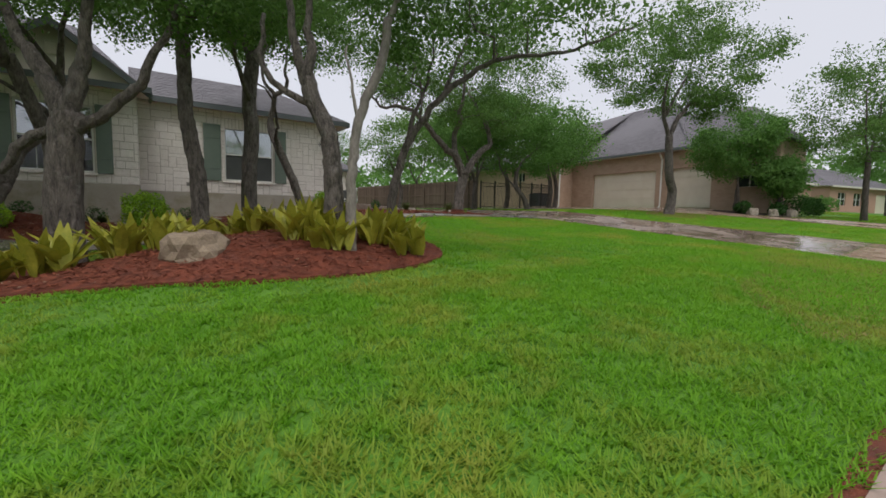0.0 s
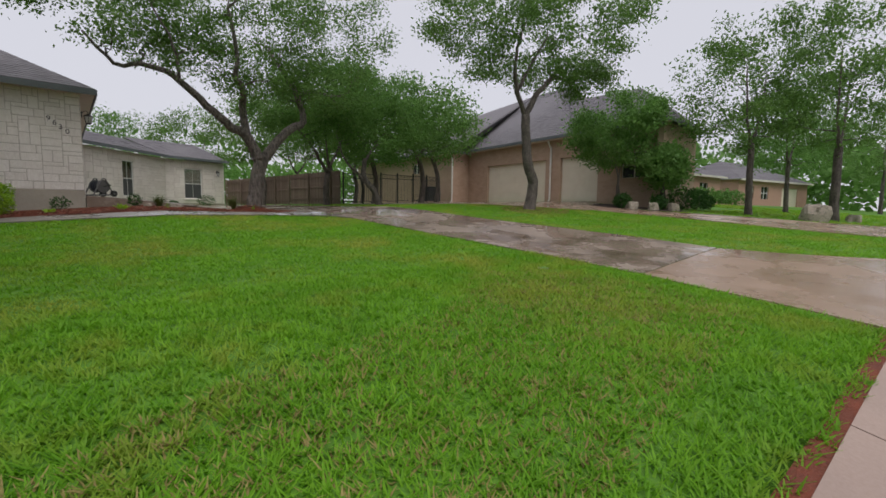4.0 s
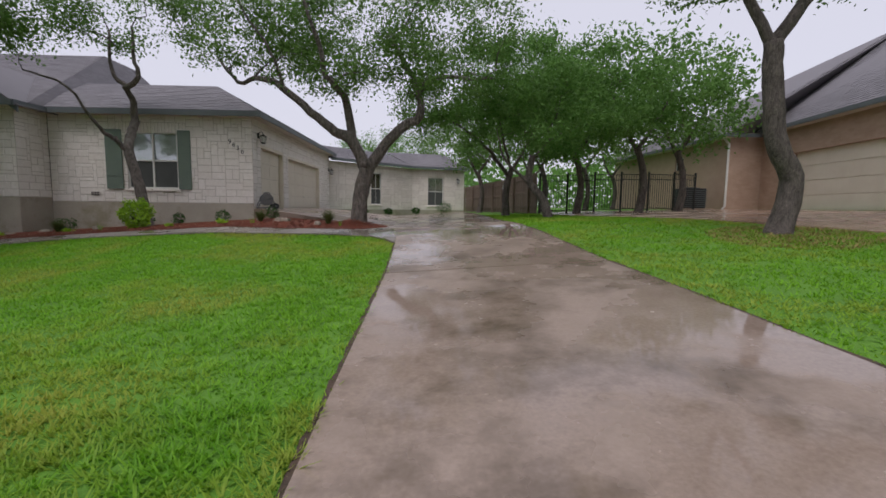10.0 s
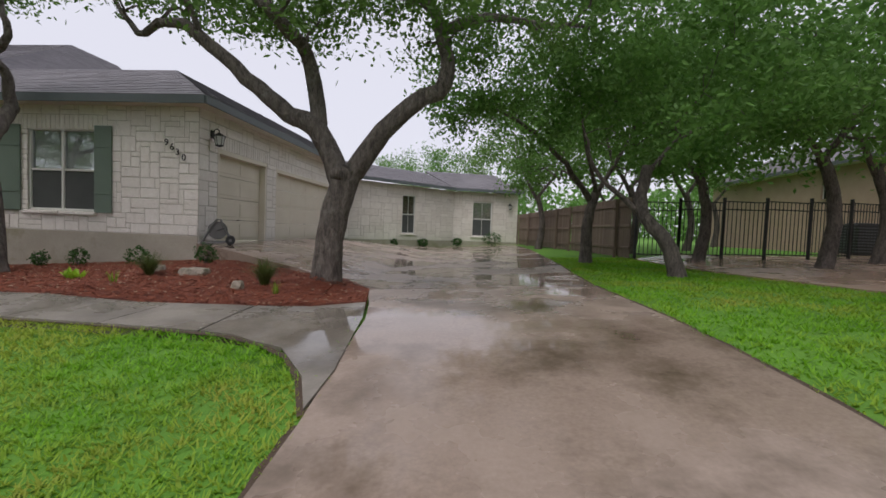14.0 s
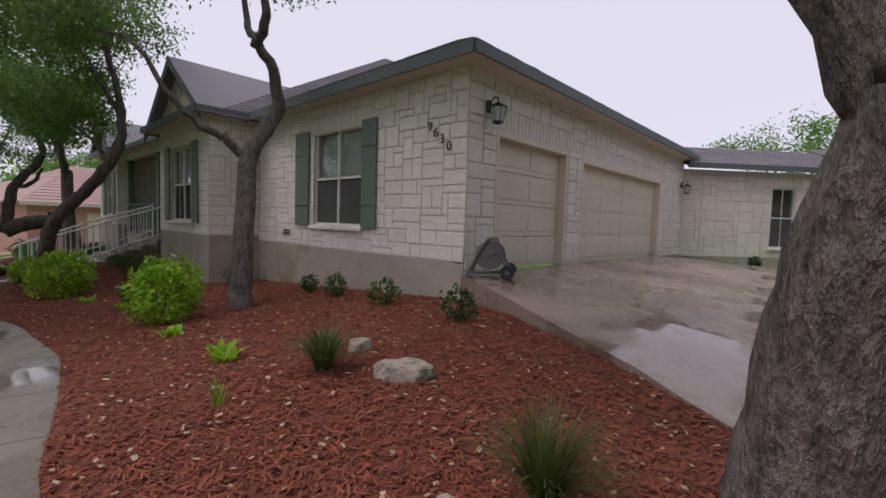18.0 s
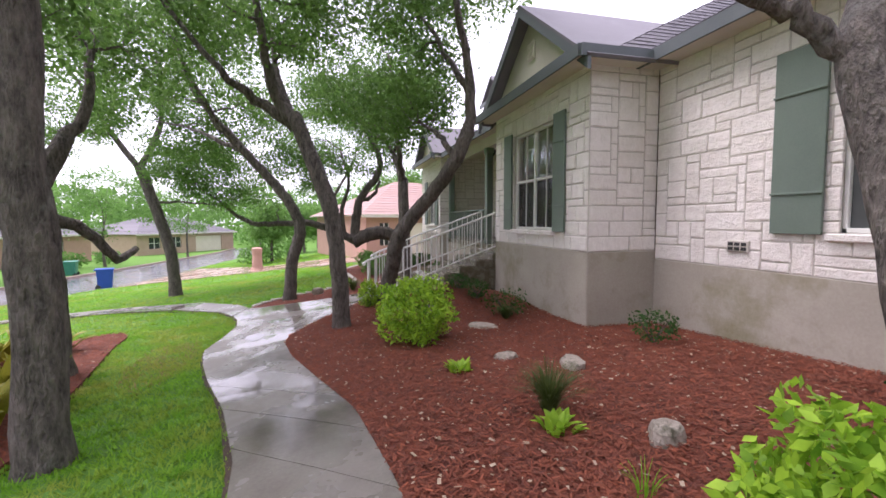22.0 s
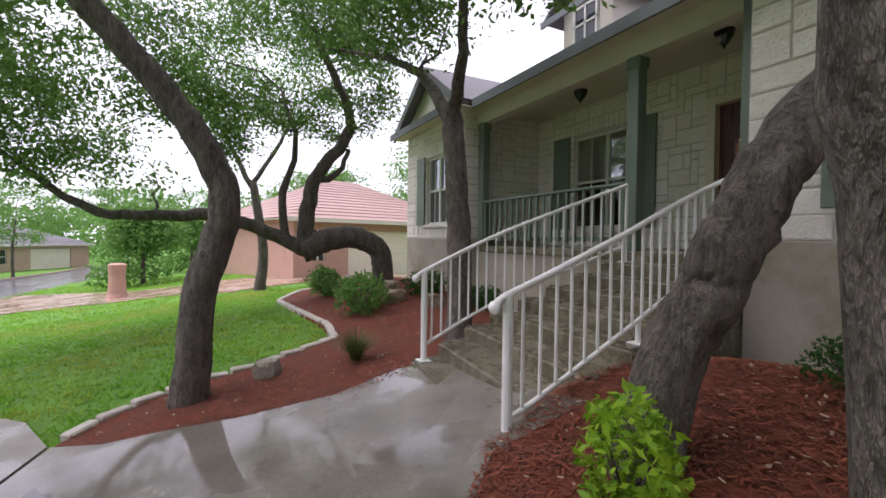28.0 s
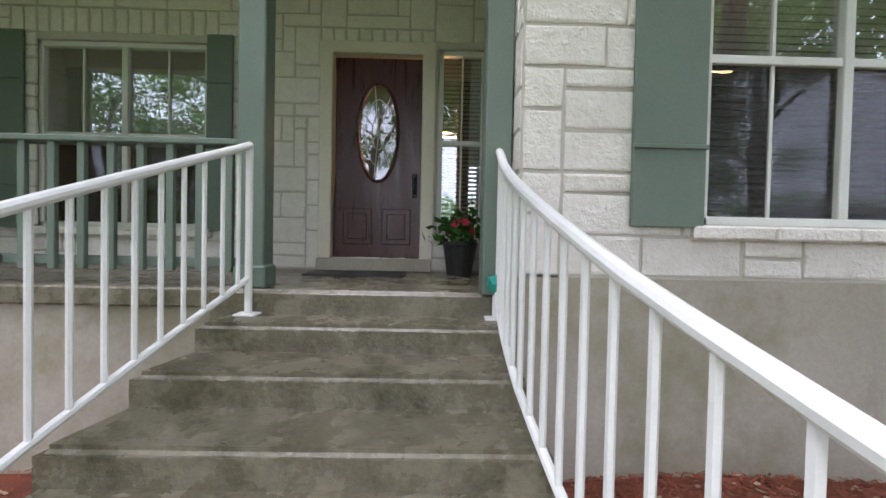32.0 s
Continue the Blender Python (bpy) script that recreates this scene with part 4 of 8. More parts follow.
# ---- windows, shutters, doors ----
def window(name, ox, oy, ux, uy, u0, u1, z0, z1, label, panes=2, blinds=True, shutters=(), deep=0.09, mid=0.5, muntin=True, screen=True):
    """A double-hung window set into a wall, with stone sill, sashes and blinds."""
    w = thing(name, label, "window", kind="structure")
    w.matrix_world = frame_of(ox, oy, ux, uy)
    fr = Mesh()
    t = 0.05
    for a, b, c, d in ((u0, u1, z1 - t, z1), (u0, u1, z0, z0 + t), (u0, u0 + t, z0, z1), (u1 - t, u1, z0, z1)):
        fr.box(a, b, -deep - 0.03, -deep + 0.05, c, d, 0.006)
    part("window_frame", fr, M_FRAME, w)
    step = (u1 - u0) / panes
    zm = z0 + (z1 - z0) * mid
    for i in range(panes):
        a, b = u0 + i * step, u0 + (i + 1) * step
        s = Mesh()
        if i:
            s.box(a - 0.03, a + 0.03, -deep - 0.02, -deep + 0.045, z0 + t, z1 - t, 0.005)
        s.box(a + 0.02, b - 0.02, -deep - 0.01, -deep + 0.035, zm - 0.025, zm + 0.025, 0.005)
        if muntin:
            s.box(a + step * 0.5 - 0.009, a + step * 0.5 + 0.009, -deep, -deep + 0.02, z0 + t, z1 - t)
        part("sash", s, M_FRAME, w)
        for c, d in ((z0 + t, zm), (zm, z1 - t)):
            pane = part("pane", Mesh().box(a + 0.03, b - 0.03, -deep - 0.006, -deep, c, d), M_GLASS, w)
            pane.visible_shadow = False
        if screen:
            part("insect_screen", Mesh().box(a + 0.035, b - 0.035, -deep + 0.004, -deep + 0.009, z0 + t, zm - 0.026), M_SCREEN if screen is True else M_MESH, w, "dark insect screen")
    if blinds:
        bl = Mesh()
        z = z0 + t
        while z < z1 - t:
            bl.poly([(u0 + t, -deep - 0.10, z), (u1 - t, -deep - 0.10, z), (u1 - t, -deep - 0.065, z + 0.020), (u0 + t, -deep - 0.065, z + 0.020)])
            z += 0.044
        part("blind_slats", bl, M_BLIND, w)["kind"] = "stuff"
    n = max(2, round((u1 - u0 + 0.16) / 0.42))
    for i in range(n):
        a = u0 - 0.08 + i * (u1 - u0 + 0.16) / n
        b = u0 - 0.08 + (i + 1) * (u1 - u0 + 0.16) / n - 0.012
        part("sill", Mesh().box(a, b, -deep, 0.07 + 0.012 * (i % 2), z0 - 0.085, z0 - 0.006, 0.012), M_STONE, w)
    for a, b in shutters:
        sh = part("shutter", Mesh().box(a, b, 0.03, 0.062, z0 - 0.02, z1 + 0.06, 0.004), M_GREEN, w, "sage green board shutter")
        for k in (0.22, 0.78):
            zc = z0 + (z1 - z0) * k
            part("batten", Mesh().box(a - 0.006, b + 0.006, 0.06, 0.078, zc - 0.012, zc + 0.012, 0.003), M_GREEN, sh)
    return w


window("window_1", 0, 18.0, 1, 0, WG[0], WG[1], WG[2], WG[3], "double-hung window with green shutters on the garage front", shutters=((1.76, 2.30), (4.14, 4.56)), muntin=False, blinds=False)
shade = part("roller_shade", Mesh().box(WG[0] + 0.06, WG[1] - 0.06, -0.15, -0.14, (WG[2] + WG[3]) / 2, WG[3] - 0.05), M_BLIND, bpy.data.objects["window_1"], "pale blind drawn half down")
window("window_2", -3.88, 16.83, 1, 0, *WA, "double-hung window with blinds and green shutters beside the porch", shutters=((0.60, 1.0), (2.76, 3.14)), screen="fine")
window("window_3", -9.4, 18.8, 1, 0, *FWIN, "porch window with green shutters", shutters=((0.56, 1.04), (2.8, 3.05)), screen="fine", blinds=False)
part("roller_shade", Mesh().box(FWIN[0] + 0.06, FWIN[1] - 0.06, -0.115, -0.105, FWIN[2] + 0.5 * (FWIN[3] - FWIN[2]), FWIN[3] - 0.05), M_CURTAIN, bpy.data.objects["window_3"], "tan shade drawn half down")
window("window_4", -12.5, 16.85, 1, 0, *BAYWIN, "bay window with green shutters", shutters=((0.75, 1.2), (2.5, 2.9)), blinds=False)
window("window_5", 6.6, 29.2, dx, dy, *RW1, "narrow dark window in the rear wing", panes=1, blinds=False)
# black panel added behind the glass so the pane looks unlit inside
part("curtain", Mesh().box(RW1[0] + 0.05, RW1[1] - 0.05, -0.17, -0.16, RW1[2] + 0.05, RW1[3] - 0.05), M_BLACK, bpy.data.objects["window_5"], "black panel added to darken the pane")
window("window_6", 11.3, 34.3, 3.8, 1.0, *RW2, "bright window in the rear end wall", panes=1)
sidelight = window("window_7", -9.4, 18.8, 1, 0, *SIDE_HOLE, "tall narrow sidelight with blinds beside the door", panes=1, screen=False)


def ellipse(a, b, n=28):
    return [(a * math.cos(2 * math.pi * i / n), b * math.sin(2 * math.pi * i / n)) for i in range(n)]


door = thing("door_1", "dark mahogany front door with an oval leaded glass", "door", kind="structure")
door.matrix_world = frame_of(-9.4, 18.8, 1, 0)
d0, d1, dz0, dz1 = DOOR_HOLE
case = Mesh()
for a, b, c, d in ((d0 - 0.11, d0 + 0.02, dz0, dz1 + 0.1), (d1 - 0.02, d1 + 0.11, dz0, dz1 + 0.1), (d0, d1, dz1 - 0.02, dz1 + 0.1)):
    case.box(a, b, -0.12, 0.045, c, d, 0.008)
part("door_casing", case, M_CREAM, door, "cream painted door casing")
cu, cz, ea, eb = (d0 + d1) / 2, dz0 + 1.27, 0.19, 0.48
leaf = Mesh()
ring = ellipse(ea, eb)
for i in range(28):
    (xa, za), (xb, zb) = ring[i], ring[(i + 1) % 28]

    def rim(x, z):
        k = max(abs(x) / 0.43, abs(z) / 0.74)
        return (x / k, z / k)
    (xc, zc), (xd, zd) = rim(xa, za), rim(xb, zb)
    leaf.poly([(cu + xa, -0.06, cz + za), (cu + xc, -0.06, cz + zc), (cu + xd, -0.06, cz + zd), (cu + xb, -0.06, cz + zb)][::-1])
    if abs(abs(xc) - abs(xd)) > 0.001 and abs(abs(zc) - abs(zd)) > 0.001:
        leaf.poly([(cu + xc, -0.06, cz + zc), (cu + math.copysign(0.44, xc), -0.06, cz + math.copysign(0.74, zc)), (cu + xd, -0.06, cz + zd)][::-1])
    leaf.poly([(cu + xa, -0.06, cz + za), (cu + xb, -0.06, cz + zb), (cu + xb, -0.10, cz + zb), (cu + xa, -0.10, cz + za)])
leaf.box(d0 + 0.02, d1 - 0.02, -0.10, -0.06, dz0, cz - 0.735)
part("door_leaf", leaf, M_DOOR, door)
mould = Mesh()
for i in range(28):
    (xa, za), (xb, zb) = ring[i], ring[(i + 1) % 28]
    mould.tube([(cu + xa * 1.06, -0.055, cz + za * 1.03), (cu + xb * 1.06, -0.055, cz + zb * 1.03)], 0.018, 6)
part("oval_moulding", mould, M_DOOR, door)
og = Mesh()
og.poly([(cu + x, -0.085, cz + z) for x, z in ring][::-1])
part("oval_glass", og, M_GLASS, door).visible_shadow = False
came = Mesh()
for i in range(0, 28, 4):
    came.tube([(cu, -0.08, cz), (cu + ring[i][0], -0.08, cz + ring[i][1])], 0.005, 5)
for k in (0.35, 0.7):
    for i in range(28):
        came.tube([(cu + ring[i][0] * k, -0.08, cz + ring[i][1] * k), (cu + ring[(i + 1) % 28][0] * k, -0.08, cz + ring[(i + 1) % 28][1] * k)], 0.004, 4)
part("leading", came, M_FRAME, door)
for a, b in ((d0 + 0.12, cu - 0.05), (cu + 0.05, d1 - 0.12)):
    pm = Mesh().box(a, b, -0.06, -0.045, dz0 + 0.14, dz0 + 0.50, 0.012)
    pm.box(a + 0.05, b - 0.05, -0.045, -0.03, dz0 + 0.19, dz0 + 0.45, 0.01)
    part("door_panel", pm, M_DOOR, door)
kn = Mesh().box(d1 - 0.11, d1 - 0.06, -0.06, -0.03, dz0 + 0.62, dz0 + 0.86, 0.008)
kn.tube([(d1 - 0.085, -0.03, dz0 + 0.66), (d1 - 0.085, 0.03, dz0 + 0.68), (d1 - 0.085, 0.03, dz0 + 0.80), (d1 - 0.085, -0.03, dz0 + 0.82)], 0.012, 6)
part("door_handle", kn, M_BLACK, door, "black door handle set")
part("threshold", Mesh().box(d0 - 0.1, d1 + 0.1, -0.12, 0.14, 2.12, dz0, 0.01), M_PLINTH, door, "grey concrete threshold")


def garage_door(name, u0, u1, z0, z1, cols, label):
    g = thing(name, label, "garage door", kind="structure")
    g.matrix_world = frame_of(6.6, 18.0, 0, 1)
    rows, h = 4, (z1 - z0) / 4
    for i in range(rows):
        s = part("door_section", Mesh().box(u0, u1, -0.2, -0.16, z0 + i * h + 0.004, z0 + (i + 1) * h - 0.004, 0.006), M_CREAM, g)
        w = (u1 - u0) / cols
        for k in range(cols):
            part("panel", Mesh().box(u0 + k * w + 0.07, u0 + (k + 1) * w - 0.07, -0.162, -0.15, z0 + i * h + 0.09, z0 + (i + 1) * h - 0.09, 0.008), M_CREAM, s)
    tr = Mesh()
    tr.box(u0 - 0.03, u0 + 0.05, -0.16, 0.012, z0, z1 + 0.0, 0.005)
    tr.box(u1 - 0.05, u1 + 0.03, -0.16, 0.012, z0, z1 + 0.0, 0.005)
    tr.box(u0 - 0.03, u1 + 0.03, -0.158, 0.014, z1 - 0.05, z1 + 0.06, 0.005)
    part("door_trim", tr, M_CREAM, g)
    hd = Mesh().tube([((u0 + u1) / 2 - 0.05, -0.14, z0 + 0.55), ((u0 + u1) / 2 + 0.05, -0.14, z0 + 0.55)], 0.012, 6)
    part("pull_handle", hd, M_BLACK, g)
    return g


garage_door("garage_door_1", GD1[0], GD1[1], 1.98, GD1[3], 2, "single cream sectional garage door")
garage_door("garage_door_2", GD2[0], GD2[1], 1.95, GD2[3], 4, "double cream sectional garage door")

# ---- porch, steps, rails ----
PF = 2.12
porch = thing("porch", "raised concrete porch with sage posts", "porch", kind="structure")
part("porch_riser", Mesh().box(-5.7, -3.92, 17.06, 17.3, PF - 0.5, PF - 0.012, 0.01), M_STEP, porch)
part("porch_floor", Mesh().box(-9.4, -3.9, 17.1, 18.8, PF - 0.12, PF, 0.012), M_STEP, porch)
part("porch_base", Mesh().box(-9.38, -5.55, 17.14, 17.3, 0.5, PF - 0.1), M_PLINTH, porch, "grey rendered porch base")
for x, y in ((-5.5, 17.24), (-9.26, 17.24)):
    p = part("post", Mesh().box(x - 0.085, x + 0.085, y - 0.085, y + 0.085, PF, 4.7, 0.008), M_GREEN, porch, "sage green post")
    part("post_cap", Mesh().box(x - 0.11, x + 0.11, y - 0.11, y + 0.11, 4.52, 4.68, 0.02), M_GREEN, p)
    part("post_foot", Mesh().box(x - 0.1, x + 0.1, y - 0.1, y + 0.1, PF, PF + 0.14, 0.012), M_GREEN, p)
part("post", Mesh().box(-4.06, -3.9, 17.0, 17.2, PF, 4.9, 0.008), M_GREEN, porch, "sage green half post")
rail = thing("porch_railing", "sage green wooden porch railing", "railing")
part("top_rail", Mesh().box(-9.18, -5.58, 17.15, 17.29, 3.005, 3.045, 0.008), M_GREEN, rail)
part("bottom_rail", Mesh().box(-9.18, -5.58, 17.21, 17.27, 2.24, 2.30, 0.006), M_GREEN, rail)
n = 20
bal = None
for i in range(n):
    x = -9.1 + i * (3.46 / (n - 1))
    if bal is None:
        bal = Mesh().box(-0.023, 0.023, -0.019, 0.019, 0, 0.79, 0.003).data("baluster", M_GREEN)
    ob = new("baluster", bal)
    ob.parent, ob.location = rail, (x, 17.185, 2.215)

RISE, N_STEP = 0.145, 8
Y_TOP, Y_BOT = 17.14, 13.98
SIDE_Y = [14.0, 14.6, 15.0, 15.6, 16.4, 17.1]
SIDE_L, SIDE_R = [-5.70, -5.82, -5.84, -5.80, -5.68, -5.54], [-3.52, -3.64, -3.74, -3.86, -3.93, -3.86]


def stair_sides(y):
    """Left and right edges of the flight, which spreads a little towards its foot."""
    l, r = (sum(float(np.interp(y + k, SIDE_Y, v)) for k in (-0.25, 0.0, 0.25)) / 3 for v in (SIDE_L, SIDE_R))
    return l, r


def skew(y):
    """How far the lower treads fan out: forward on the house side, back beside the porch bed."""
    k = max(0.0, min(1.0, (15.3 - y) / 1.3))
    return y + 0.12 * k, y - 0.24 * k


steps = thing("front_steps", "wide stained concrete steps, mossy at the risers", "steps", kind="structure")
tread = (Y_TOP - Y_BOT) / N_STEP
for i in range(N_STEP):
    y0, y1 = Y_BOT + i * tread, Y_TOP + 0.02
    z = PF - RISE * (N_STEP - i)
    m = Mesh()
    l0, r0 = stair_sides(y0)
    l1, r1 = stair_sides(y0 + tread)
    bm = bmesh.new()
    vs = [bm.verts.new((x, y, zz)) for zz in (0.5 if i == 0 else z - RISE - 0.02, z) for x, y in ((l0, skew(y0)[0]), (r0, skew(y0)[1]), (r1, skew(y0 + tread)[1] + 0.03), (l1, skew(y0 + tread)[0] + 0.03))]
    for q in ((3, 2, 1, 0), (4, 5, 6, 7), (0, 1, 5, 4), (1, 2, 6, 5), (2, 3, 7, 6), (3, 0, 4, 7)):
        bm.faces.new([vs[k] for k in q])
    bmesh.ops.bevel(bm, geom=[e for e in bm.edges if all(v.co.z == vs[4].co.z for v in e.verts)], offset=0.03, segments=3, affect="EDGES")
    m.add(bm)
    part("step", m, M_STEP, steps)
    if i:
        part("cheek", Mesh().prism([(l0 + 0.02, skew(y0)[0] + 0.01), (r0 - 0.02, skew(y0)[1] + 0.01), (r1 - 0.02, skew(y0 + tread)[1]), (l1 + 0.02, skew(y0 + tread)[0])], 0.5, z - RISE + 0.0), M_STEP, steps)


def step_z(y):
    k = int((y - Y_BOT) / tread)
    return PF - RISE * (N_STEP - max(0, min(N_STEP, k)))


def line_z(y):
    return PF - RISE * N_STEP + (y - Y_BOT) / (Y_TOP - Y_BOT) * RISE * N_STEP


def stair_rail(side, label):
    r = thing("handrail", label, "handrail", group="white step handrails")
    pts = []
    ys = [Y_BOT + 0.12 + i * (Y_TOP - 0.12 - Y_BOT - 0.12) / 16 for i in range(17)]
    for y in ys:
        l, rr = stair_sides(y)
        pts.append((l + 0.12 if side < 0 else rr - 0.1, skew(y)[0 if side < 0 else 1], line_z(y)))
    top = [(x, y, z + 0.9) for x, y, z in pts]
    top = [(top[0][0], top[0][1] - 0.1, top[0][2] - 0.075), (top[0][0], top[0][1] - 0.06, top[0][2] - 0.03)] + top
    part("handrail_bar", Mesh().tube(top, 0.024, 10), M_WHITE, r)
    part("end_knob", Mesh().lathe([(0.0, -0.045), (0.03, -0.03), (0.042, 0.0), (0.03, 0.03), (0.0, 0.045)], 0, 0, 12), M_WHITE, r, smooth=True).location = top[0]
    part("lower_bar", Mesh().tube([(x, y, z + 0.12) for x, y, z in pts], 0.018, 8), M_WHITE, r)
    for i in (0, 7, 16):
        x, y, z = pts[i]
        zb = step_z(ys[i])
        rad = 0.034 if i == 0 else 0.022
        hi = z + 0.9 if i != 7 else z + 0.12
        post = part("post", Mesh().tube([(x, y, zb), (x, y, hi)], rad, 10), M_WHITE, r)
        part("base_plate", Mesh().box(x - 0.065, x + 0.065, y - 0.065, y + 0.065, zb, zb + 0.012, 0.003), M_WHITE, post)
    count = 21
    for i in range(count):
        t = (i + 0.8) / (count + 0.6) * 16
        k = int(t)
        a, b = Vector(pts[k]), Vector(pts[min(16, k + 1)])
        p = a.lerp(b, t - k)
        part("baluster", Mesh().tube([(p.x, p.y, p.z + 0.12), (p.x, p.y, p.z + 0.9)], 0.0125, 6, False), M_WHITE, r)
    return r


stair_rail(-1, "white painted metal handrail on the porch side of the steps")
stair_rail(1, "white painted metal handrail, curved out at its foot")

# mortar cores of the outer corners, a little proud of the walls that meet there
for x0, x1, y0 in ((-3.884, -3.58, 16.826), (6.3, 6.604, 17.996), (-0.42, -0.116, 16.826), (-9.7, -9.396, 16.846)):
    structure("wall_corner_core", Mesh().box(x0, x1, y0, y0 + 0.3, 2.262, 4.97), M_MORTAR, "cream mortar core of a house corner")

# ---- trees ----
def leaves_np(tips, per, spread, size, seed, droop=0.0):
    """Leaf quads scattered about branch tips."""
    r = np.random.default_rng(seed)
    tips = np.asarray(tips)
    c = np.repeat(tips, per, 0) + r.normal(0, 1, (len(tips) * per, 3)) * np.array([spread, spread, spread * 0.6])
    n = len(c)
    a = r.normal(0, 1, (n, 3))
    a /= np.linalg.norm(a, axis=1)[:, None]
    b = np.cross(a, r.normal(0, 1, (n, 3)))
    b /= np.linalg.norm(b, axis=1)[:, None] + 1e-9
    s = size * r.uniform(0.6, 1.3, n)[:, None]
    a, b = a * s, b * s * 0.5
    v = np.stack([c - a, c - b * 0.9, c + a, c + b], 1).reshape(-1, 3)
    return v, np.arange(4 * n).reshape(n, 4)


def bend(p, q, r, k=5, amount=0.12):
    """A crooked line from p to q."""
    p, q = Vector(p), Vector(q)
    d = (q - p).length
    pts = [p]
    for i in range(1, k):
        t = i / k
        pts.append(p.lerp(q, t) + Vector([r.uniform(-1, 1) * d * amount * math.sin(math.pi * t) for _ in range(3)]))
    return pts + [q]


def refine(pts, r, wob=0.03, n=4):
    """Smooths a limb's line and roughens it a little."""
    pts = [Vector(p) for p in pts]
    out, k = [], len(pts)
    for i in range(k - 1):
        p0, p1, p2, p3 = pts[max(0, i - 1)], pts[i], pts[i + 1], pts[min(k - 1, i + 2)]
        for s in range(n):
            t = s / n
            q = 0.5 * ((2 * p1) + (p2 - p0) * t + (2 * p0 - 5 * p1 + 4 * p2 - p3) * t * t + (3 * p1 - p0 - 3 * p2 + p3) * t ** 3)
            if 0 < i + s:
                q += Vector([r.uniform(-wob, wob) for _ in range(3)])
            out.append(q)
    return out + [pts[-1]]


def bark_tube(m, pts, radii, n, r, rough):
    """A limb with an uneven, ridged section."""
    start = len(m.v)
    m.tube(pts, radii, n)
    for i in range(start, start + len(pts) * n):
        row, j = divmod(i - start, n)
        p, c = Vector(m.v[i]), pts[row]
        k = 1 + rough * (noise.noise(Vector((j * 1.7, p.z * 1.3, p.x + p.y))) + 0.6 * noise.noise(p * 9))
        m.v[i] = tuple(c + (p - c) * k)


def tree(label, trunk, limbs, crowns, leaf=M_LEAF, per=58, size=0.05, spread=0.24, seed=1, flare=1.35, near=False, name="oak_tree", twig=0.012, bark=None):
    """trunk: [(x, y, z), ...] with radii r0 to r1; limbs: (points, r0, r1); crowns: (centre, radii, tips)."""
    r = random.Random(seed)
    line, r0, r1 = trunk
    line = [(line[0][0], line[0][1], gz(line[0][0], line[0][1]))] + list(line[1:])
    base = line[0]
    t = thing(name, label, "tree", base)
    o = Vector(base)
    m = Mesh()
    pts = refine([(p[0], p[1], p[2] - (0.12 if i == 0 else 0)) for i, p in enumerate(line)], r, 0.012, 6)
    k = len(pts)
    radii = []
    for i in range(k):
        f = i / (k - 1)
        h = (pts[i] - pts[0]).length
        radii.append((r0 + (r1 - r0) * f) * (1 + (flare - 1) * math.exp(-h / 0.22)))
    side = 28 if near else 14
    bark_tube(m, [p - o for p in pts], radii, side, r, 0.10 if near else 0.07)
    part("trunk", m, bark or (M_BARK_NEAR if near else M_BARK), t, smooth=True)
    spine = [(p, q) for p, q in zip(pts[k // 2:], radii[k // 2:])]
    for lp, a, b in limbs:
        lm = Mesh()
        q = refine(lp, r, 0.03, 4)
        rad = [a + (b - a) * i / (len(q) - 1) for i in range(len(q))]
        bark_tube(lm, [p - o for p in q], rad, 10 if near or a > 0.08 else 8, r, 0.08)
        part("limb", lm, bark or (M_BARK_NEAR if near else M_BARK), t, smooth=True)
        spine += list(zip(q[2:], rad[2:]))
    tips, tw = [], Mesh()
    for c, rr, count in crowns:
        for _ in range(count):
            while True:
                d = Vector([r.uniform(-1, 1) for _ in range(3)])
                if 0.25 < d.length < 1:
                    break
            p = Vector((c[0] + d.x * rr[0], c[1] + d.y * rr[1], c[2] + d.z * rr[2]))
            if noise.noise(p * 0.55 + Vector((seed, 0, 0))) < -0.16:
                continue
            s, sr = min(spine, key=lambda e: (e[0] - p).length + 0.5 * max(0, e[0].z - p.z))
            if r.random() < 0.55 and (s - p).length > 0.3:
                bl = bend(s, p, r, 5)
                w0 = min(sr * 0.6, twig * 2.6)
                tw.tube([q - o for q in bl], [w0 + (0.004 - w0) * i / 5 for i in range(6)], 5, False)
                spine.append((bl[3], w0 * 0.5))
                tips += [tuple(bl[4] - o), tuple(bl[3].lerp(bl[4], 0.5) - o)]
            tips.append(tuple(p - o))
    if tw.f:
        part("twig_mass", tw, bark or M_BARK, t)["kind"] = "stuff"
    v, q = leaves_np(tips, per, spread, size, seed)
    crown = new("crown", big_mesh("crown", v, q, leaf))
    crown.parent = t
    crown["kind"] = "stuff"
    return t


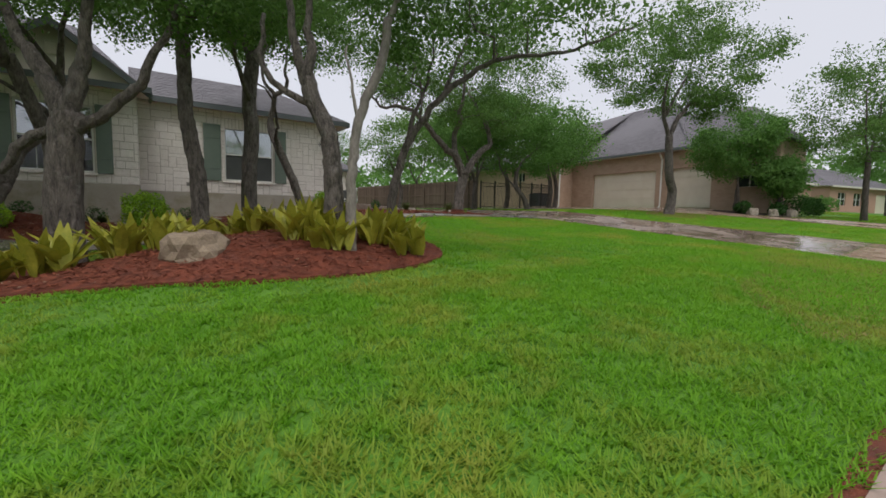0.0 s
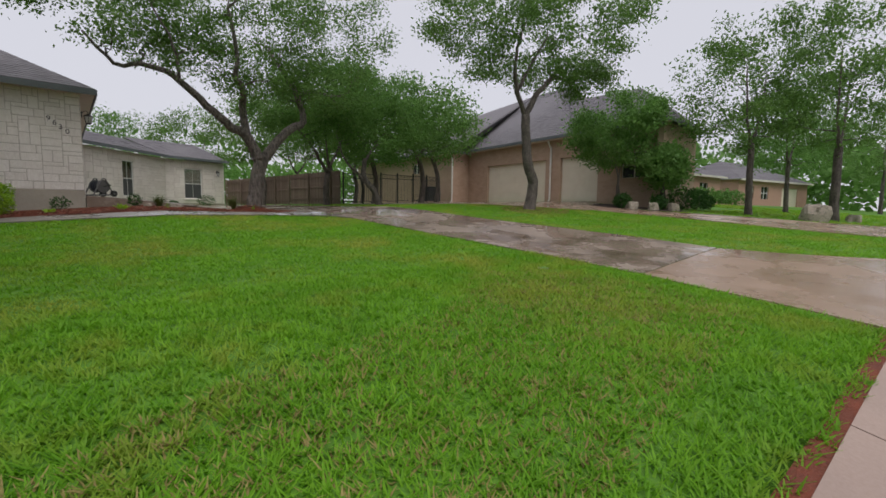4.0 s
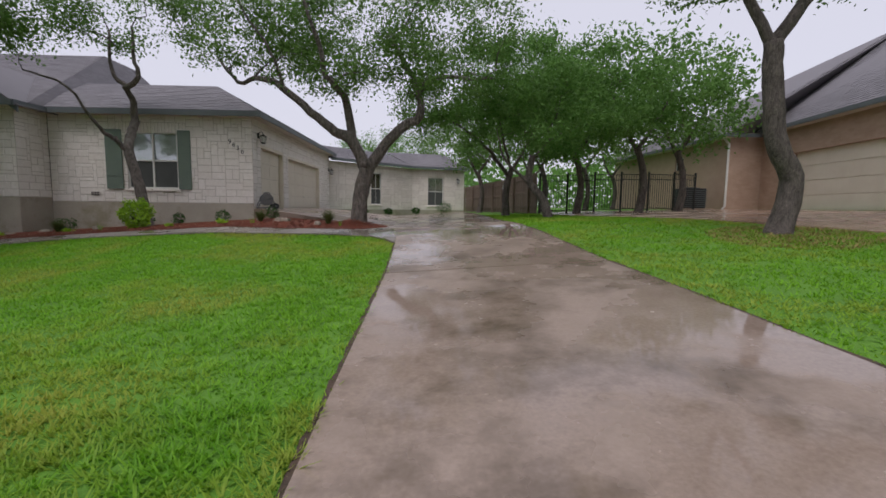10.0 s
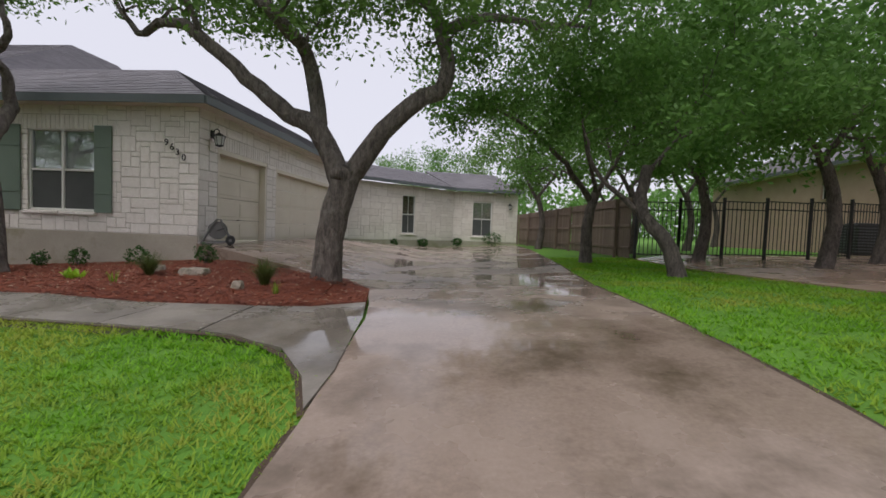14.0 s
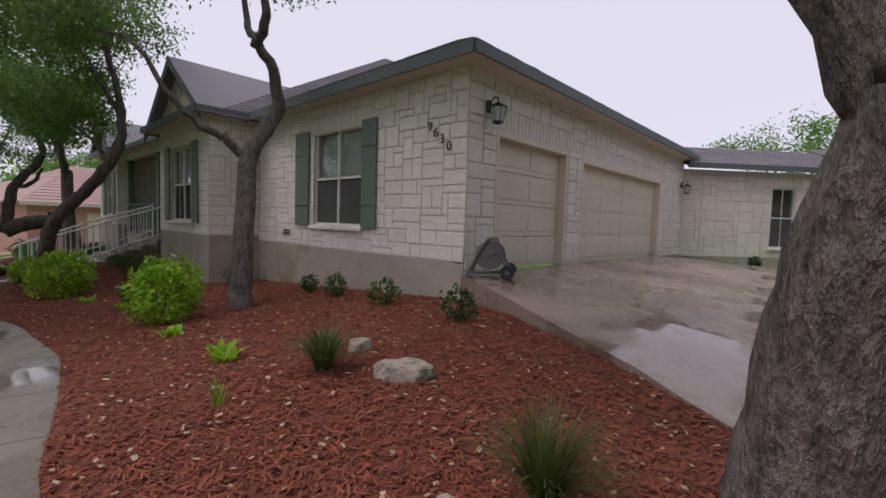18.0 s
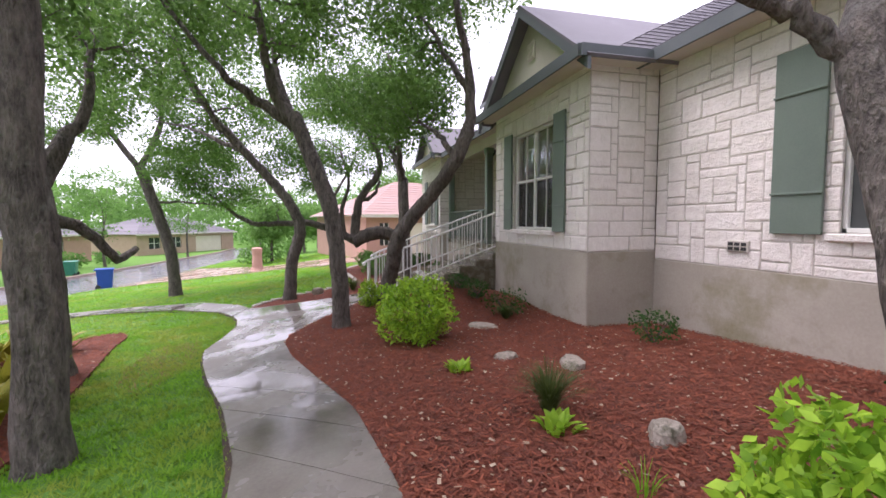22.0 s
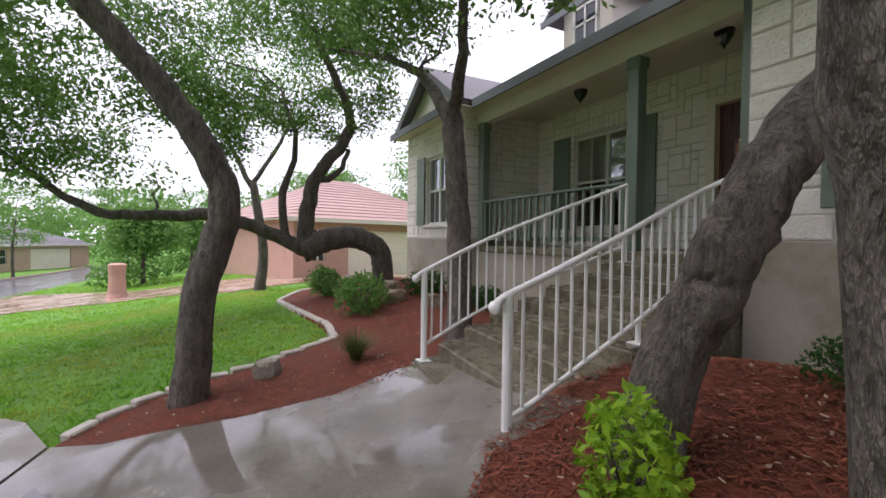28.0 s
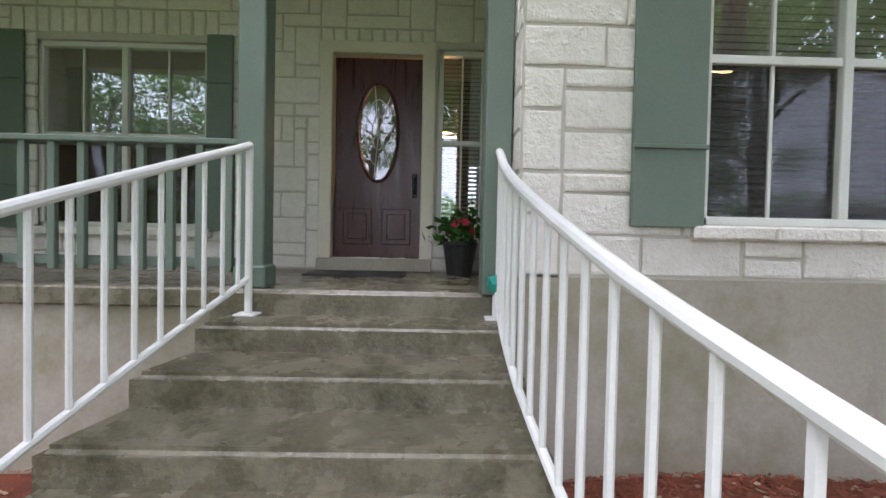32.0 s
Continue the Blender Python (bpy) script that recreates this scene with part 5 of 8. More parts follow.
# the big forked oak by the drive
tree("old live oak forking low beside the drive", ([(10.64, 15.0, 1.72), (10.72, 14.98, 2.4), (10.88, 14.97, 3.1), (10.9, 14.97, 3.3)], 0.2, 0.2),
     [([(10.86, 14.97, 3.1), (10.5, 14.97, 3.86), (10.04, 14.97, 4.13), (9.38, 14.97, 4.6), (8.69, 14.9, 5.23), (8.02, 15.1, 5.51), (7.3, 15.4, 5.49), (6.66, 15.6, 6.2)], 0.17, 0.03),
      ([(10.5, 14.97, 3.8), (10.39, 14.97, 4.78), (10.19, 14.3, 5.15), (9.95, 14.1, 5.42), (9.9, 13.8, 5.97), (9.6, 13.4, 6.9)], 0.12, 0.04),
      ([(10.9, 14.97, 3.15), (11.26, 14.97, 3.61), (11.7, 14.97, 4.16), (12.31, 15.0, 4.6), (12.21, 15.2, 5.45), (11.86, 15.4, 6.1), (11.5, 15.6, 6.76)], 0.17, 0.06),
      ([(12.21, 15.2, 5.4), (12.88, 15.6, 5.79), (13.77, 16.0, 5.89), (14.6, 16.4, 6.0)], 0.08, 0.03),
      ([(8.69, 14.9, 5.2), (8.5, 14.5, 6.0), (8.0, 14.2, 6.8)], 0.05, 0.02)],
     [((10.9, 15.0, 7.5), (4.6, 3.6, 2.0), 330), ((12.2, 15.2, 5.9), (2.4, 2.0, 0.9), 70), ((8.0, 14.97, 6.4), (2.0, 1.6, 0.9), 60), ((10.2, 14.4, 5.4), (1.6, 1.3, 0.6), 26)], seed=11, near=True)
# the oak before the garage window
tree("slim live oak in the mulch before the garage window", ([(4.55, 15.6, 1.42), (4.2, 15.82, 2.6), (3.8, 16.05, 3.65), (3.68, 16.4, 4.2), (3.68, 16.62, 4.6)], 0.145, 0.115),
     [([(3.8, 16.05, 3.6), (3.66, 15.8, 3.88), (3.59, 15.55, 4.0), (3.5, 15.1, 4.35), (3.2, 14.7, 5.1), (2.4, 14.4, 5.4)], 0.075, 0.02),
      ([(3.68, 16.6, 4.55), (3.72, 16.45, 5.1), (3.68, 16.2, 5.5), (3.35, 16.2, 5.9), (3.4, 16.1, 7.0)], 0.11, 0.03),
      ([(3.68, 16.2, 5.4), (4.1, 16.2, 5.75), (4.05, 16.1, 6.3), (4.1, 16.0, 7.1)], 0.085, 0.03)],
     [((4.1, 15.4, 7.6), (2.8, 2.4, 1.4), 170), ((3.0, 14.8, 6.4), (1.5, 1.2, 0.6), 30)], seed=12, near=True)
# the tall trunk by the path and its neighbours in the island bed
tree("straight live oak beside the garden path", ([(1.85, 11.02, 0.9), (1.84, 11.03, 2.4), (1.9, 11.0, 3.3), (1.87, 11.02, 4.1), (1.95, 11.0, 5.0)], 0.165, 0.14),
     [([(1.95, 11.0, 4.8), (2.3, 11.0, 5.7), (2.4, 11.0, 7.0)], 0.10, 0.03), ([(1.95, 11.0, 4.9), (1.5, 11.3, 6.0), (0.9, 11.5, 7.0)], 0.09, 0.03), ([(1.87, 11.0, 3.9), (1.5, 10.3, 4.6), (1.1, 9.4, 5.1)], 0.06, 0.02), ([(1.95, 11.0, 4.7), (2.4, 11.6, 5.4), (2.9, 12.2, 5.9)], 0.05, 0.02)],
     [((2.1, 11.1, 7.4), (3.2, 2.8, 1.7), 190), ((1.4, 9.6, 5.4), (1.2, 1.0, 0.6), 34), ((2.4, 12.1, 6.2), (2.4, 1.6, 0.8), 90)], seed=13, near=True)
tree("many-stemmed live oak in the island bed", ([(-1.18, 9.45, 0.45), (-1.15, 9.45, 1.9), (-1.1, 9.4, 2.6), (-1.05, 9.37, 3.0)], 0.25, 0.21),
     [([(-1.05, 9.37, 2.9), (-1.25, 9.5, 3.4), (-1.43, 9.63, 3.85), (-1.62, 9.77, 4.18), (-1.9, 9.8, 5.2)], 0.16, 0.05), ([(-1.05, 9.37, 2.9), (-0.89, 9.25, 3.62), (-0.79, 9.18, 4.2), (-0.6, 9.1, 5.6)], 0.15, 0.05),
      ([(-1.05, 9.35, 2.7), (-0.85, 9.22, 2.87), (-0.56, 9.02, 3.04), (-0.2, 8.76, 3.39), (-0.01, 8.63, 3.81), (0.17, 8.5, 4.14), (0.5, 8.4, 5.0)], 0.11, 0.04), ([(-1.12, 9.42, 2.5), (-1.27, 9.52, 2.77), (-1.71, 9.83, 2.51), (-1.94, 9.99, 2.16), (-2.3, 10.1, 2.3)], 0.10, 0.05)],
     [((-0.9, 9.2, 6.2), (3.0, 2.6, 1.8), 130), ((0.2, 8.6, 4.9), (1.3, 1.0, 0.6), 36)], seed=14, near=True)
tree("leaning live oak stem in the island bed", ([(0.72, 9.66, 0.7), (0.72, 9.66, 1.6), (0.69, 9.69, 2.25), (0.6, 9.76, 2.89), (0.54, 9.82, 3.43), (0.54, 9.81, 4.05), (0.52, 9.83, 4.9)], 0.15, 0.11),
     [([(0.52, 9.8, 4.7), (0.1, 9.6, 5.6), (-0.4, 9.4, 6.6)], 0.08, 0.03), ([(0.52, 9.8, 4.7), (1.1, 9.6, 5.8), (1.5, 9.5, 6.8)], 0.07, 0.03)],
     [((0.6, 9.6, 6.7), (2.6, 2.4, 1.5), 95)], seed=15, near=True)
tree("dark thick oak stem in the island bed", ([(2.14, 6.76, 1.0), (2.14, 6.76, 1.85), (2.13, 6.76, 2.34), (2.08, 6.81, 2.78), (1.91, 6.94, 3.22), (1.83, 7.01, 3.6)], 0.145, 0.11),
     [([(1.83, 7.0, 3.5), (1.7, 7.0, 3.9), (1.6, 7.1, 4.6), (1.5, 7.2, 5.4)], 0.08, 0.03), ([(1.83, 7.0, 3.5), (1.9, 6.97, 3.94), (1.86, 7.0, 4.4), (2.1, 7.1, 5.6)], 0.09, 0.03), ([(1.92, 6.95, 3.2), (1.55, 7.2, 3.35), (1.3, 7.3, 3.7), (1.33, 7.3, 4.4)], 0.06, 0.03)],
     [((1.9, 7.1, 5.9), (2.2, 1.9, 1.2), 85)], seed=16, near=True)
tree("pale slender oak stem at the bed's tip", ([(2.29, 6.45, 1.0), (2.29, 6.45, 1.89), (2.32, 6.44, 2.4), (2.37, 6.42, 2.84), (2.49, 6.35, 3.28), (2.64, 6.23, 3.71), (2.71, 6.17, 4.3)], 0.075, 0.06),
     [([(2.4, 6.42, 2.95), (2.28, 6.4, 3.3), (2.2, 6.4, 3.9)], 0.03, 0.012), ([(2.7, 6.18, 4.2), (3.0, 6.1, 4.9), (3.6, 6.2, 5.5)], 0.05, 0.02)],
     [((3.0, 6.3, 5.5), (1.9, 1.5, 0.8), 70)], seed=17, leaf=M_LEAF_NEW, bark=M_BARK_PALE, near=True)
tree("thin arching oak stem reaching over the lawn", ([(3.15, 6.84, 1.0), (3.16, 6.84, 1.76), (3.22, 6.8, 2.19), (3.35, 6.69, 2.69), (3.55, 6.53, 3.11)], 0.075, 0.06),
     [([(3.5, 6.55, 3.05), (3.8, 6.32, 3.53), (4.13, 6.06, 3.82), (4.51, 5.74, 4.04), (5.09, 5.27, 4.12), (5.67, 4.9, 4.3), (6.4, 4.7, 4.7)], 0.055, 0.015), ([(3.3, 6.7, 2.6), (3.5, 6.7, 3.2), (3.8, 6.8, 3.8), (4.0, 6.9, 4.6)], 0.045, 0.015), ([(3.8, 6.3, 3.5), (4.2, 6.5, 4.2), (4.8, 6.8, 5.0)], 0.04, 0.015)],
     [((4.6, 6.1, 4.9), (2.2, 1.6, 0.7), 120), ((5.7, 5.0, 4.6), (1.3, 1.0, 0.4), 40), ((3.6, 6.6, 4.3), (1.0, 0.8, 0.5), 26)], seed=29, size=0.042)
# oaks along the path towards the steps
tree("leaning live oak at the path's inner edge", ([(-1.635, 13.26, 0.85), (-1.655, 13.23, 2.0), (-1.73, 13.12, 2.9), (-1.94, 12.86, 3.7), (-2.2, 12.55, 4.5)], 0.137, 0.12),
     [([(-2.26, 12.58, 4.3), (-2.3, 12.2, 5.0), (-2.1, 12.1, 5.6), (-1.8, 12.0, 7.0)], 0.12, 0.04), ([(-2.28, 12.5, 4.4), (-2.5, 11.9, 4.8), (-2.3, 11.4, 5.2), (-2.4, 10.6, 6.2)], 0.11, 0.03), ([(-2.3, 12.5, 4.45), (-3.0, 12.2, 5.6), (-3.8, 12.0, 6.6)], 0.08, 0.03)],
     [((-2.6, 12.2, 7.2), (3.6, 3.0, 1.5), 230), ((-1.0, 12.6, 6.0), (2.2, 1.6, 0.7), 80)], seed=18, near=True)
tree("live oak bent over towards the house", ([(-2.88, 14.1, 1.1), (-2.79, 14.22, 1.7), (-2.67, 14.27, 2.0), (-2.56, 14.32, 2.3), (-2.48, 14.45, 2.6), (-2.38, 14.68, 2.9), (-2.05, 15.0, 3.35), (-1.75, 15.25, 3.8), (-1.66, 15.45, 4.3)], 0.15, 0.115),
     [([(-1.66, 15.45, 4.2), (-1.72, 15.5, 5.0), (-1.6, 15.3, 6.0), (-1.2, 15.0, 7.2)], 0.11, 0.04), ([(-1.8, 15.3, 3.75), (-2.3, 15.2, 4.2), (-2.8, 15.1, 4.5), (-3.5, 14.9, 4.8)], 0.07, 0.025), ([(-1.75, 15.5, 4.9), (-2.3, 15.2, 5.8), (-2.8, 14.9, 6.6)], 0.07, 0.03)],
     [((-1.9, 15.1, 7.0), (2.4, 1.7, 1.2), 130), ((-3.8, 14.7, 5.3), (1.7, 1.2, 0.9), 80)], seed=19, near=True)
tree("crooked live oak in the porch bed", ([(-6.1, 12.03, 0.75), (-6.1, 12.14, 1.7), (-6.08, 12.35, 2.5), (-6.1, 12.2, 3.0), (-6.12, 11.8, 3.6), (-6.12, 11.3, 4.2), (-6.1, 10.6, 5.0)], 0.155, 0.10),
     [([(-6.1, 10.6, 4.9), (-6.1, 10.0, 5.9), (-6.1, 9.6, 7.0)], 0.09, 0.03), ([(-6.1, 11.1, 4.4), (-6.6, 10.3, 4.8), (-7.2, 9.5, 5.2), (-7.8, 8.6, 5.4)], 0.07, 0.02), ([(-6.1, 10.8, 4.7), (-5.6, 10.2, 5.8), (-5.2, 9.9, 6.8)], 0.06, 0.02)],
     [((-6.2, 10.2, 6.9), (3.6, 3.2, 1.6), 190), ((-7.6, 9.0, 5.2), (2.4, 2.2, 0.9), 110)], seed=20, near=True)
tree("forked live oak on the front lawn", ([(-11.5, 7.74, 0.15), (-11.5, 7.68, 1.4), (-11.5, 7.4, 2.6), (-11.5, 7.0, 3.9), (-11.5, 6.8, 4.6)], 0.2, 0.16),
     [([(-11.5, 6.8, 4.5), (-11.5, 5.9, 5.9), (-11.5, 5.2, 7.2), (-11.5, 4.6, 8.2)], 0.11, 0.04), ([(-11.5, 6.8, 4.5), (-11.5, 7.4, 5.8), (-11.5, 7.6, 7.4), (-11.4, 7.3, 9.0)], 0.12, 0.04), ([(-11.5, 6.1, 5.6), (-11.3, 5.0, 5.7), (-11.0, 4.2, 5.4)], 0.06, 0.02), ([(-11.5, 7.2, 3.4), (-11.4, 8.2, 3.4), (-11.3, 9.2, 3.3)], 0.05, 0.02)],
     [((-11.5, 6.6, 8.0), (4.2, 4.2, 2.4), 250), ((-11.2, 4.4, 5.8), (1.8, 1.8, 0.9), 60), ((-11.0, 8.8, 4.6), (1.8, 1.6, 0.9), 70)], seed=21)
tree("upright live oak beside the porch", ([(-6.34, 15.05, 0.85), (-6.42, 15.08, 1.6), (-6.5, 15.1, 2.4), (-6.62, 15.1, 3.4), (-6.72, 15.1, 3.95)], 0.165, 0.14),
     [([(-6.72, 15.1, 3.85), (-7.2, 15.0, 4.45), (-7.9, 14.9, 4.95), (-9.0, 14.7, 5.5), (-10.0, 14.4, 5.9)], 0.10, 0.03), ([(-6.72, 15.1, 3.85), (-6.35, 15.0, 4.2), (-6.05, 14.9, 4.7), (-5.95, 14.8, 5.8), (-5.8, 14.6, 7.0)], 0.10, 0.03)],
     [((-6.6, 14.7, 6.6), (2.6, 2.0, 1.6), 200), ((-9.0, 14.5, 6.2), (1.8, 1.4, 0.8), 50)], seed=22, near=True)
arch = [(-11.5, 15.82, 1.1), (-11.5, 15.8, 1.6), (-11.5, 15.63, 2.05), (-11.5, 15.0, 2.27), (-11.5, 14.3, 2.13), (-11.5, 13.95, 1.95)]
tree("twisted live oak with an arching trunk", (arch, 0.24, 0.27),
     [([(-11.5, 14.05, 1.95), (-11.5, 13.4, 2.25), (-11.5, 12.41, 2.64), (-11.5, 11.42, 2.66), (-11.4, 10.53, 2.63), (-11.4, 9.8, 2.95), (-11.3, 9.27, 3.46)], 0.17, 0.05),
      ([(-11.5, 13.95, 1.95), (-11.5, 14.05, 2.88), (-11.5, 14.23, 3.65), (-11.5, 14.86, 4.48), (-11.5, 14.99, 5.01), (-11.5, 14.59, 5.98), (-11.5, 14.09, 6.9)], 0.19, 0.07),
      ([(-11.5, 14.2, 3.5), (-11.5, 14.73, 3.75), (-11.5, 14.95, 4.3)], 0.09, 0.05), ([(-11.5, 13.6, 2.2), (-11.5, 13.5, 3.2), (-11.5, 13.8, 4.2), (-11.5, 13.5, 5.4)], 0.10, 0.04)],
     [((-11.5, 13.2, 6.2), (2.6, 3.4, 2.0), 290), ((-11.4, 10.2, 4.3), (2.0, 2.6, 1.2), 150)], seed=23, flare=1.15)
tree("slim oak beyond the porch bed", ([(-16.2, 13.4, 0.55), (-16.2, 13.5, 2.0), (-16.3, 13.2, 4.0)], 0.17, 0.12), [([(-16.3, 13.2, 3.8), (-16.5, 12.4, 5.4), (-16.4, 12.0, 6.6)], 0.09, 0.03), ([(-16.3, 13.2, 3.9), (-16.0, 14.0, 5.2), (-16.0, 14.4, 6.4)], 0.08, 0.03)],
     [((-16.3, 13.2, 7.2), (3.2, 3.2, 1.8), 130)], seed=24, leaf=M_LEAF_NEW)
# oaks between the drives and at the neighbour's
tree("crooked live oak on the lawn between the drives", ([(18.98, 10.6, 1.9), (19.16, 10.6, 2.62), (18.83, 10.6, 3.34), (18.68, 10.6, 4.21), (18.6, 10.6, 5.1)], 0.2, 0.15),
     [([(18.6, 10.6, 5.0), (18.12, 10.6, 5.84), (17.83, 10.5, 6.61), (17.9, 10.3, 7.6)], 0.10, 0.04), ([(18.6, 10.6, 5.0), (19.29, 10.6, 5.95), (20.22, 10.6, 6.69), (21.25, 10.6, 6.8), (22.1, 10.6, 7.3)], 0.12, 0.03), ([(18.1, 10.6, 5.8), (18.6, 10.4, 6.8), (19.2, 10.2, 7.8)], 0.07, 0.03)],
     [((18.9, 10.5, 8.2), (4.4, 3.6, 2.0), 300), ((21.4, 10.6, 6.9), (1.8, 1.6, 0.8), 50)], seed=25, size=0.06)
tree("small bent oak at the drive's edge", ([(16.4, 16.6, 1.8), (16.2, 16.7, 2.4), (15.8, 16.9, 3.0), (15.9, 17, 3.8)], 0.14, 0.10), [([(15.8, 16.9, 2.9), (15.1, 17.1, 3.6), (14.8, 17.2, 4.4)], 0.06, 0.02), ([(15.9, 17, 3.7), (16.6, 17.3, 4.4), (17.4, 17.5, 4.8)], 0.06, 0.02)],
     [((16.6, 17.1, 5.2), (2.6, 2.4, 1.7), 190), ((16.8, 17.7, 7.0), (2.6, 2.2, 1.1), 70)], seed=26, leaf=M_LEAF_NEW, size=0.06)
tree("dark-stemmed oak by the drive's far edge", ([(15.6, 20.0, 1.78), (15.6, 20.0, 2.8), (15.8, 20.1, 3.6)], 0.15, 0.11),
     [([(15.7, 20.1, 3.3), (14.9, 19.6, 4.2), (14.0, 18.9, 4.8), (12.9, 18.3, 5.3)], 0.09, 0.02), ([(15.8, 20.1, 3.5), (16.4, 20.3, 4.6), (16.9, 20.5, 5.6)], 0.07, 0.02), ([(15.8, 20.1, 3.5), (15.3, 19.4, 4.8), (14.9, 18.6, 6.0)], 0.06, 0.02)],
     [((15.9, 20.3, 5.6), (3.0, 2.6, 1.9), 200), ((16.1, 20.5, 7.6), (2.8, 2.4, 1.1), 60), ((13.5, 18.4, 5.4), (2.0, 1.7, 1.2), 110), ((14.6, 17.6, 6.6), (2.2, 1.8, 1.0), 60)], seed=27, size=0.055, leaf=M_LEAF_NEW)
for i, (x, y, h, rr, lf) in enumerate(((18.6, 20.6, 6.5, 2.8, M_LEAF_NEW), (20.2, 18.6, 7.0, 3.0, M_LEAF_NEW), (18.2, 24.6, 8.0, 3.4, M_LEAF), (21.4, 27.5, 8.5, 3.6, M_LEAF), (15.5, 28.5, 7.2, 3.0, M_LEAF), (22.6, 20.2, 6.8, 2.6, M_LEAF_NEW), (19.8, 33.0, 9.0, 4.0, M_LEAF), (14.2, 41.0, 8.5, 4.2, M_LEAF), (8.2, 44.0, 8.5, 4.0, M_LEAF_NEW), (25.5, 33.5, 9.5, 4.0, M_LEAF))):
    zb = gz(x, y)
    tree("leafy live oak by the fence", ([(x, y, zb), (x + 0.15, y, zb + 1.2), (x - 0.1, y + 0.1, zb + 2.4)], 0.15, 0.11), [([(x - 0.1, y + 0.1, zb + 2.2), (x - 0.8, y, zb + 3.4), (x - 1.2, y, zb + h * 0.62)], 0.08, 0.03), ([(x - 0.1, y + 0.1, zb + 2.3), (x + 0.7, y + 0.2, zb + 3.5), (x + 1.0, y, zb + h * 0.62)], 0.08, 0.03)],
         [((x, y, zb + h * 0.62), (rr, rr, h * 0.3), 150)], seed=40 + i, leaf=lf, size=0.09, per=32, spread=0.36)
for i, (x, y, h, rr, lf, rad) in enumerate(((27.9, 6.0, 8.6, 3.3, M_LEAF, 0.14), (37.5, 6.6, 8.6, 3.0, M_LEAF_NEW, 0.13), (29.2, 3.45, 9.6, 3.6, M_LEAF, 0.17), (50.0, 9.0, 8.5, 4.2, M_LEAF_NEW, 0.15), (36.0, 15.5, 8.0, 3.6, M_LEAF, 0.15), (56.0, 4.0, 9.0, 4.4, M_LEAF, 0.15))):
    zb = gz(x, y)
    tree("upright oak on the neighbour's lawn", ([(x, y, zb), (x - 0.25, y, zb + 1.4), (x - 0.3, y, zb + 2.9)], rad, rad * 0.75), [([(x - 0.3, y, zb + 2.7), (x - 1.1, y, zb + 3.8), (x - 1.6, y, zb + h * 0.66)], 0.07, 0.02), ([(x - 0.3, y, zb + 2.8), (x + 0.5, y, zb + 4.0), (x + 1.2, y, zb + h * 0.7)], 0.07, 0.02)],
         [((x, y, zb + h * 0.62), (rr, rr, h * 0.33), 160)], seed=60 + i, leaf=lf, size=0.07, per=56, spread=0.30)
# the crape myrtle and small trees in the neighbour's bed
for i, (x, y, h, rr) in enumerate(((24.7, 10.2, 5.2, 2.3), (25.8, 8.7, 2.9, 0.8))):
    zb = gz(x, y)
    tree("many-stemmed round ornamental tree in a mulch bed", ([(x, y, zb), (x, y, zb + 0.7), (x + 0.05, y, zb + 1.4)], 0.06, 0.045), [([(x + 0.05 * k, y + 0.08 * k, zb), (x + 0.16 * k, y + 0.1 * k, zb + 0.9), (x + 0.34 * k, y + 0.1 * k, zb + 1.9)], 0.04, 0.02) for k in (-2, -1, 1, 2)],
         [((x, y, zb + h * 0.64), (rr, rr, h * 0.32), 190)], seed=80 + i, leaf=M_LEAF_NEW, size=0.07, per=60, spread=0.24, name="ornamental_tree")
# trees along the street to the west and across it
for i, (x, y, h, rr) in enumerate(((-30, 8.6, 4.5, 1.6), (-38, 10.5, 4.6, 1.8), (-46, 11.5, 5.0, 2.0), (-27, -8, 8.0, 4.2), (-38, -6, 9.0, 4.6), (-50, -3, 9.0, 5.0), (-62, 3, 10.0, 6.0), (-70, 12, 10.0, 6.0), (-58, 20, 9.0, 5.0), (-18, -12, 8.0, 4.4), (-36, 20, 8.0, 4.0), (-28, 26, 9.0, 4.6), (-18, 27, 9.0, 4.4))):
    zb = gz(x, y)
    tree("leafy green street tree beside the kerb", ([(x, y, zb), (x + 0.1, y, zb + h * 0.2), (x, y, zb + h * 0.36)], 0.12, 0.09), [([(x, y, zb + h * 0.3), (x - 0.6, y, zb + h * 0.5), (x - 0.9, y, zb + h * 0.7)], 0.06, 0.02), ([(x, y, zb + h * 0.3), (x + 0.6, y + 0.3, zb + h * 0.5), (x + 0.9, y, zb + h * 0.7)], 0.06, 0.02)],
         [((x, y, zb + h * 0.64), (rr, rr, h * 0.32), 150)], seed=100 + i, leaf=M_LEAF_NEW, size=0.12, per=34, spread=0.45, name="street_tree")
# far woods that close the view
wr = random.Random(5)
tips = []
for i in range(230):
    a = 2 * math.pi * i / 230
    d = wr.uniform(75, 115)
    x, y = math.cos(a) * d, 10 + math.sin(a) * d
    h = wr.uniform(6, 11)
    for _ in range(44):
        tips.append((x + wr.gauss(0, 3.2), y + wr.gauss(0, 3.2), gz(x, y) + wr.uniform(0.2, h)))
v, q = leaves_np(tips, 8, 1.0, 0.6, 9)
woods = tagged(new("far_woods", big_mesh("far_woods", v, q, M_LEAF_NEW)), "hazy green woods beyond the houses", "woods", kind="stuff")

# ---- the neighbour's tan house ----
def cut_wall(owner, name, ox, oy, ux, uy, width, z0, z1, holes, mat, thick=0.25):
    w = wall(name, ox, oy, ux, uy, width, z0, z1, holes, mat, thick)
    m = w.matrix_world.copy()
    w.parent = owner
    w.matrix_world = m
    if "kind" in w:
        del w["kind"]
    return w


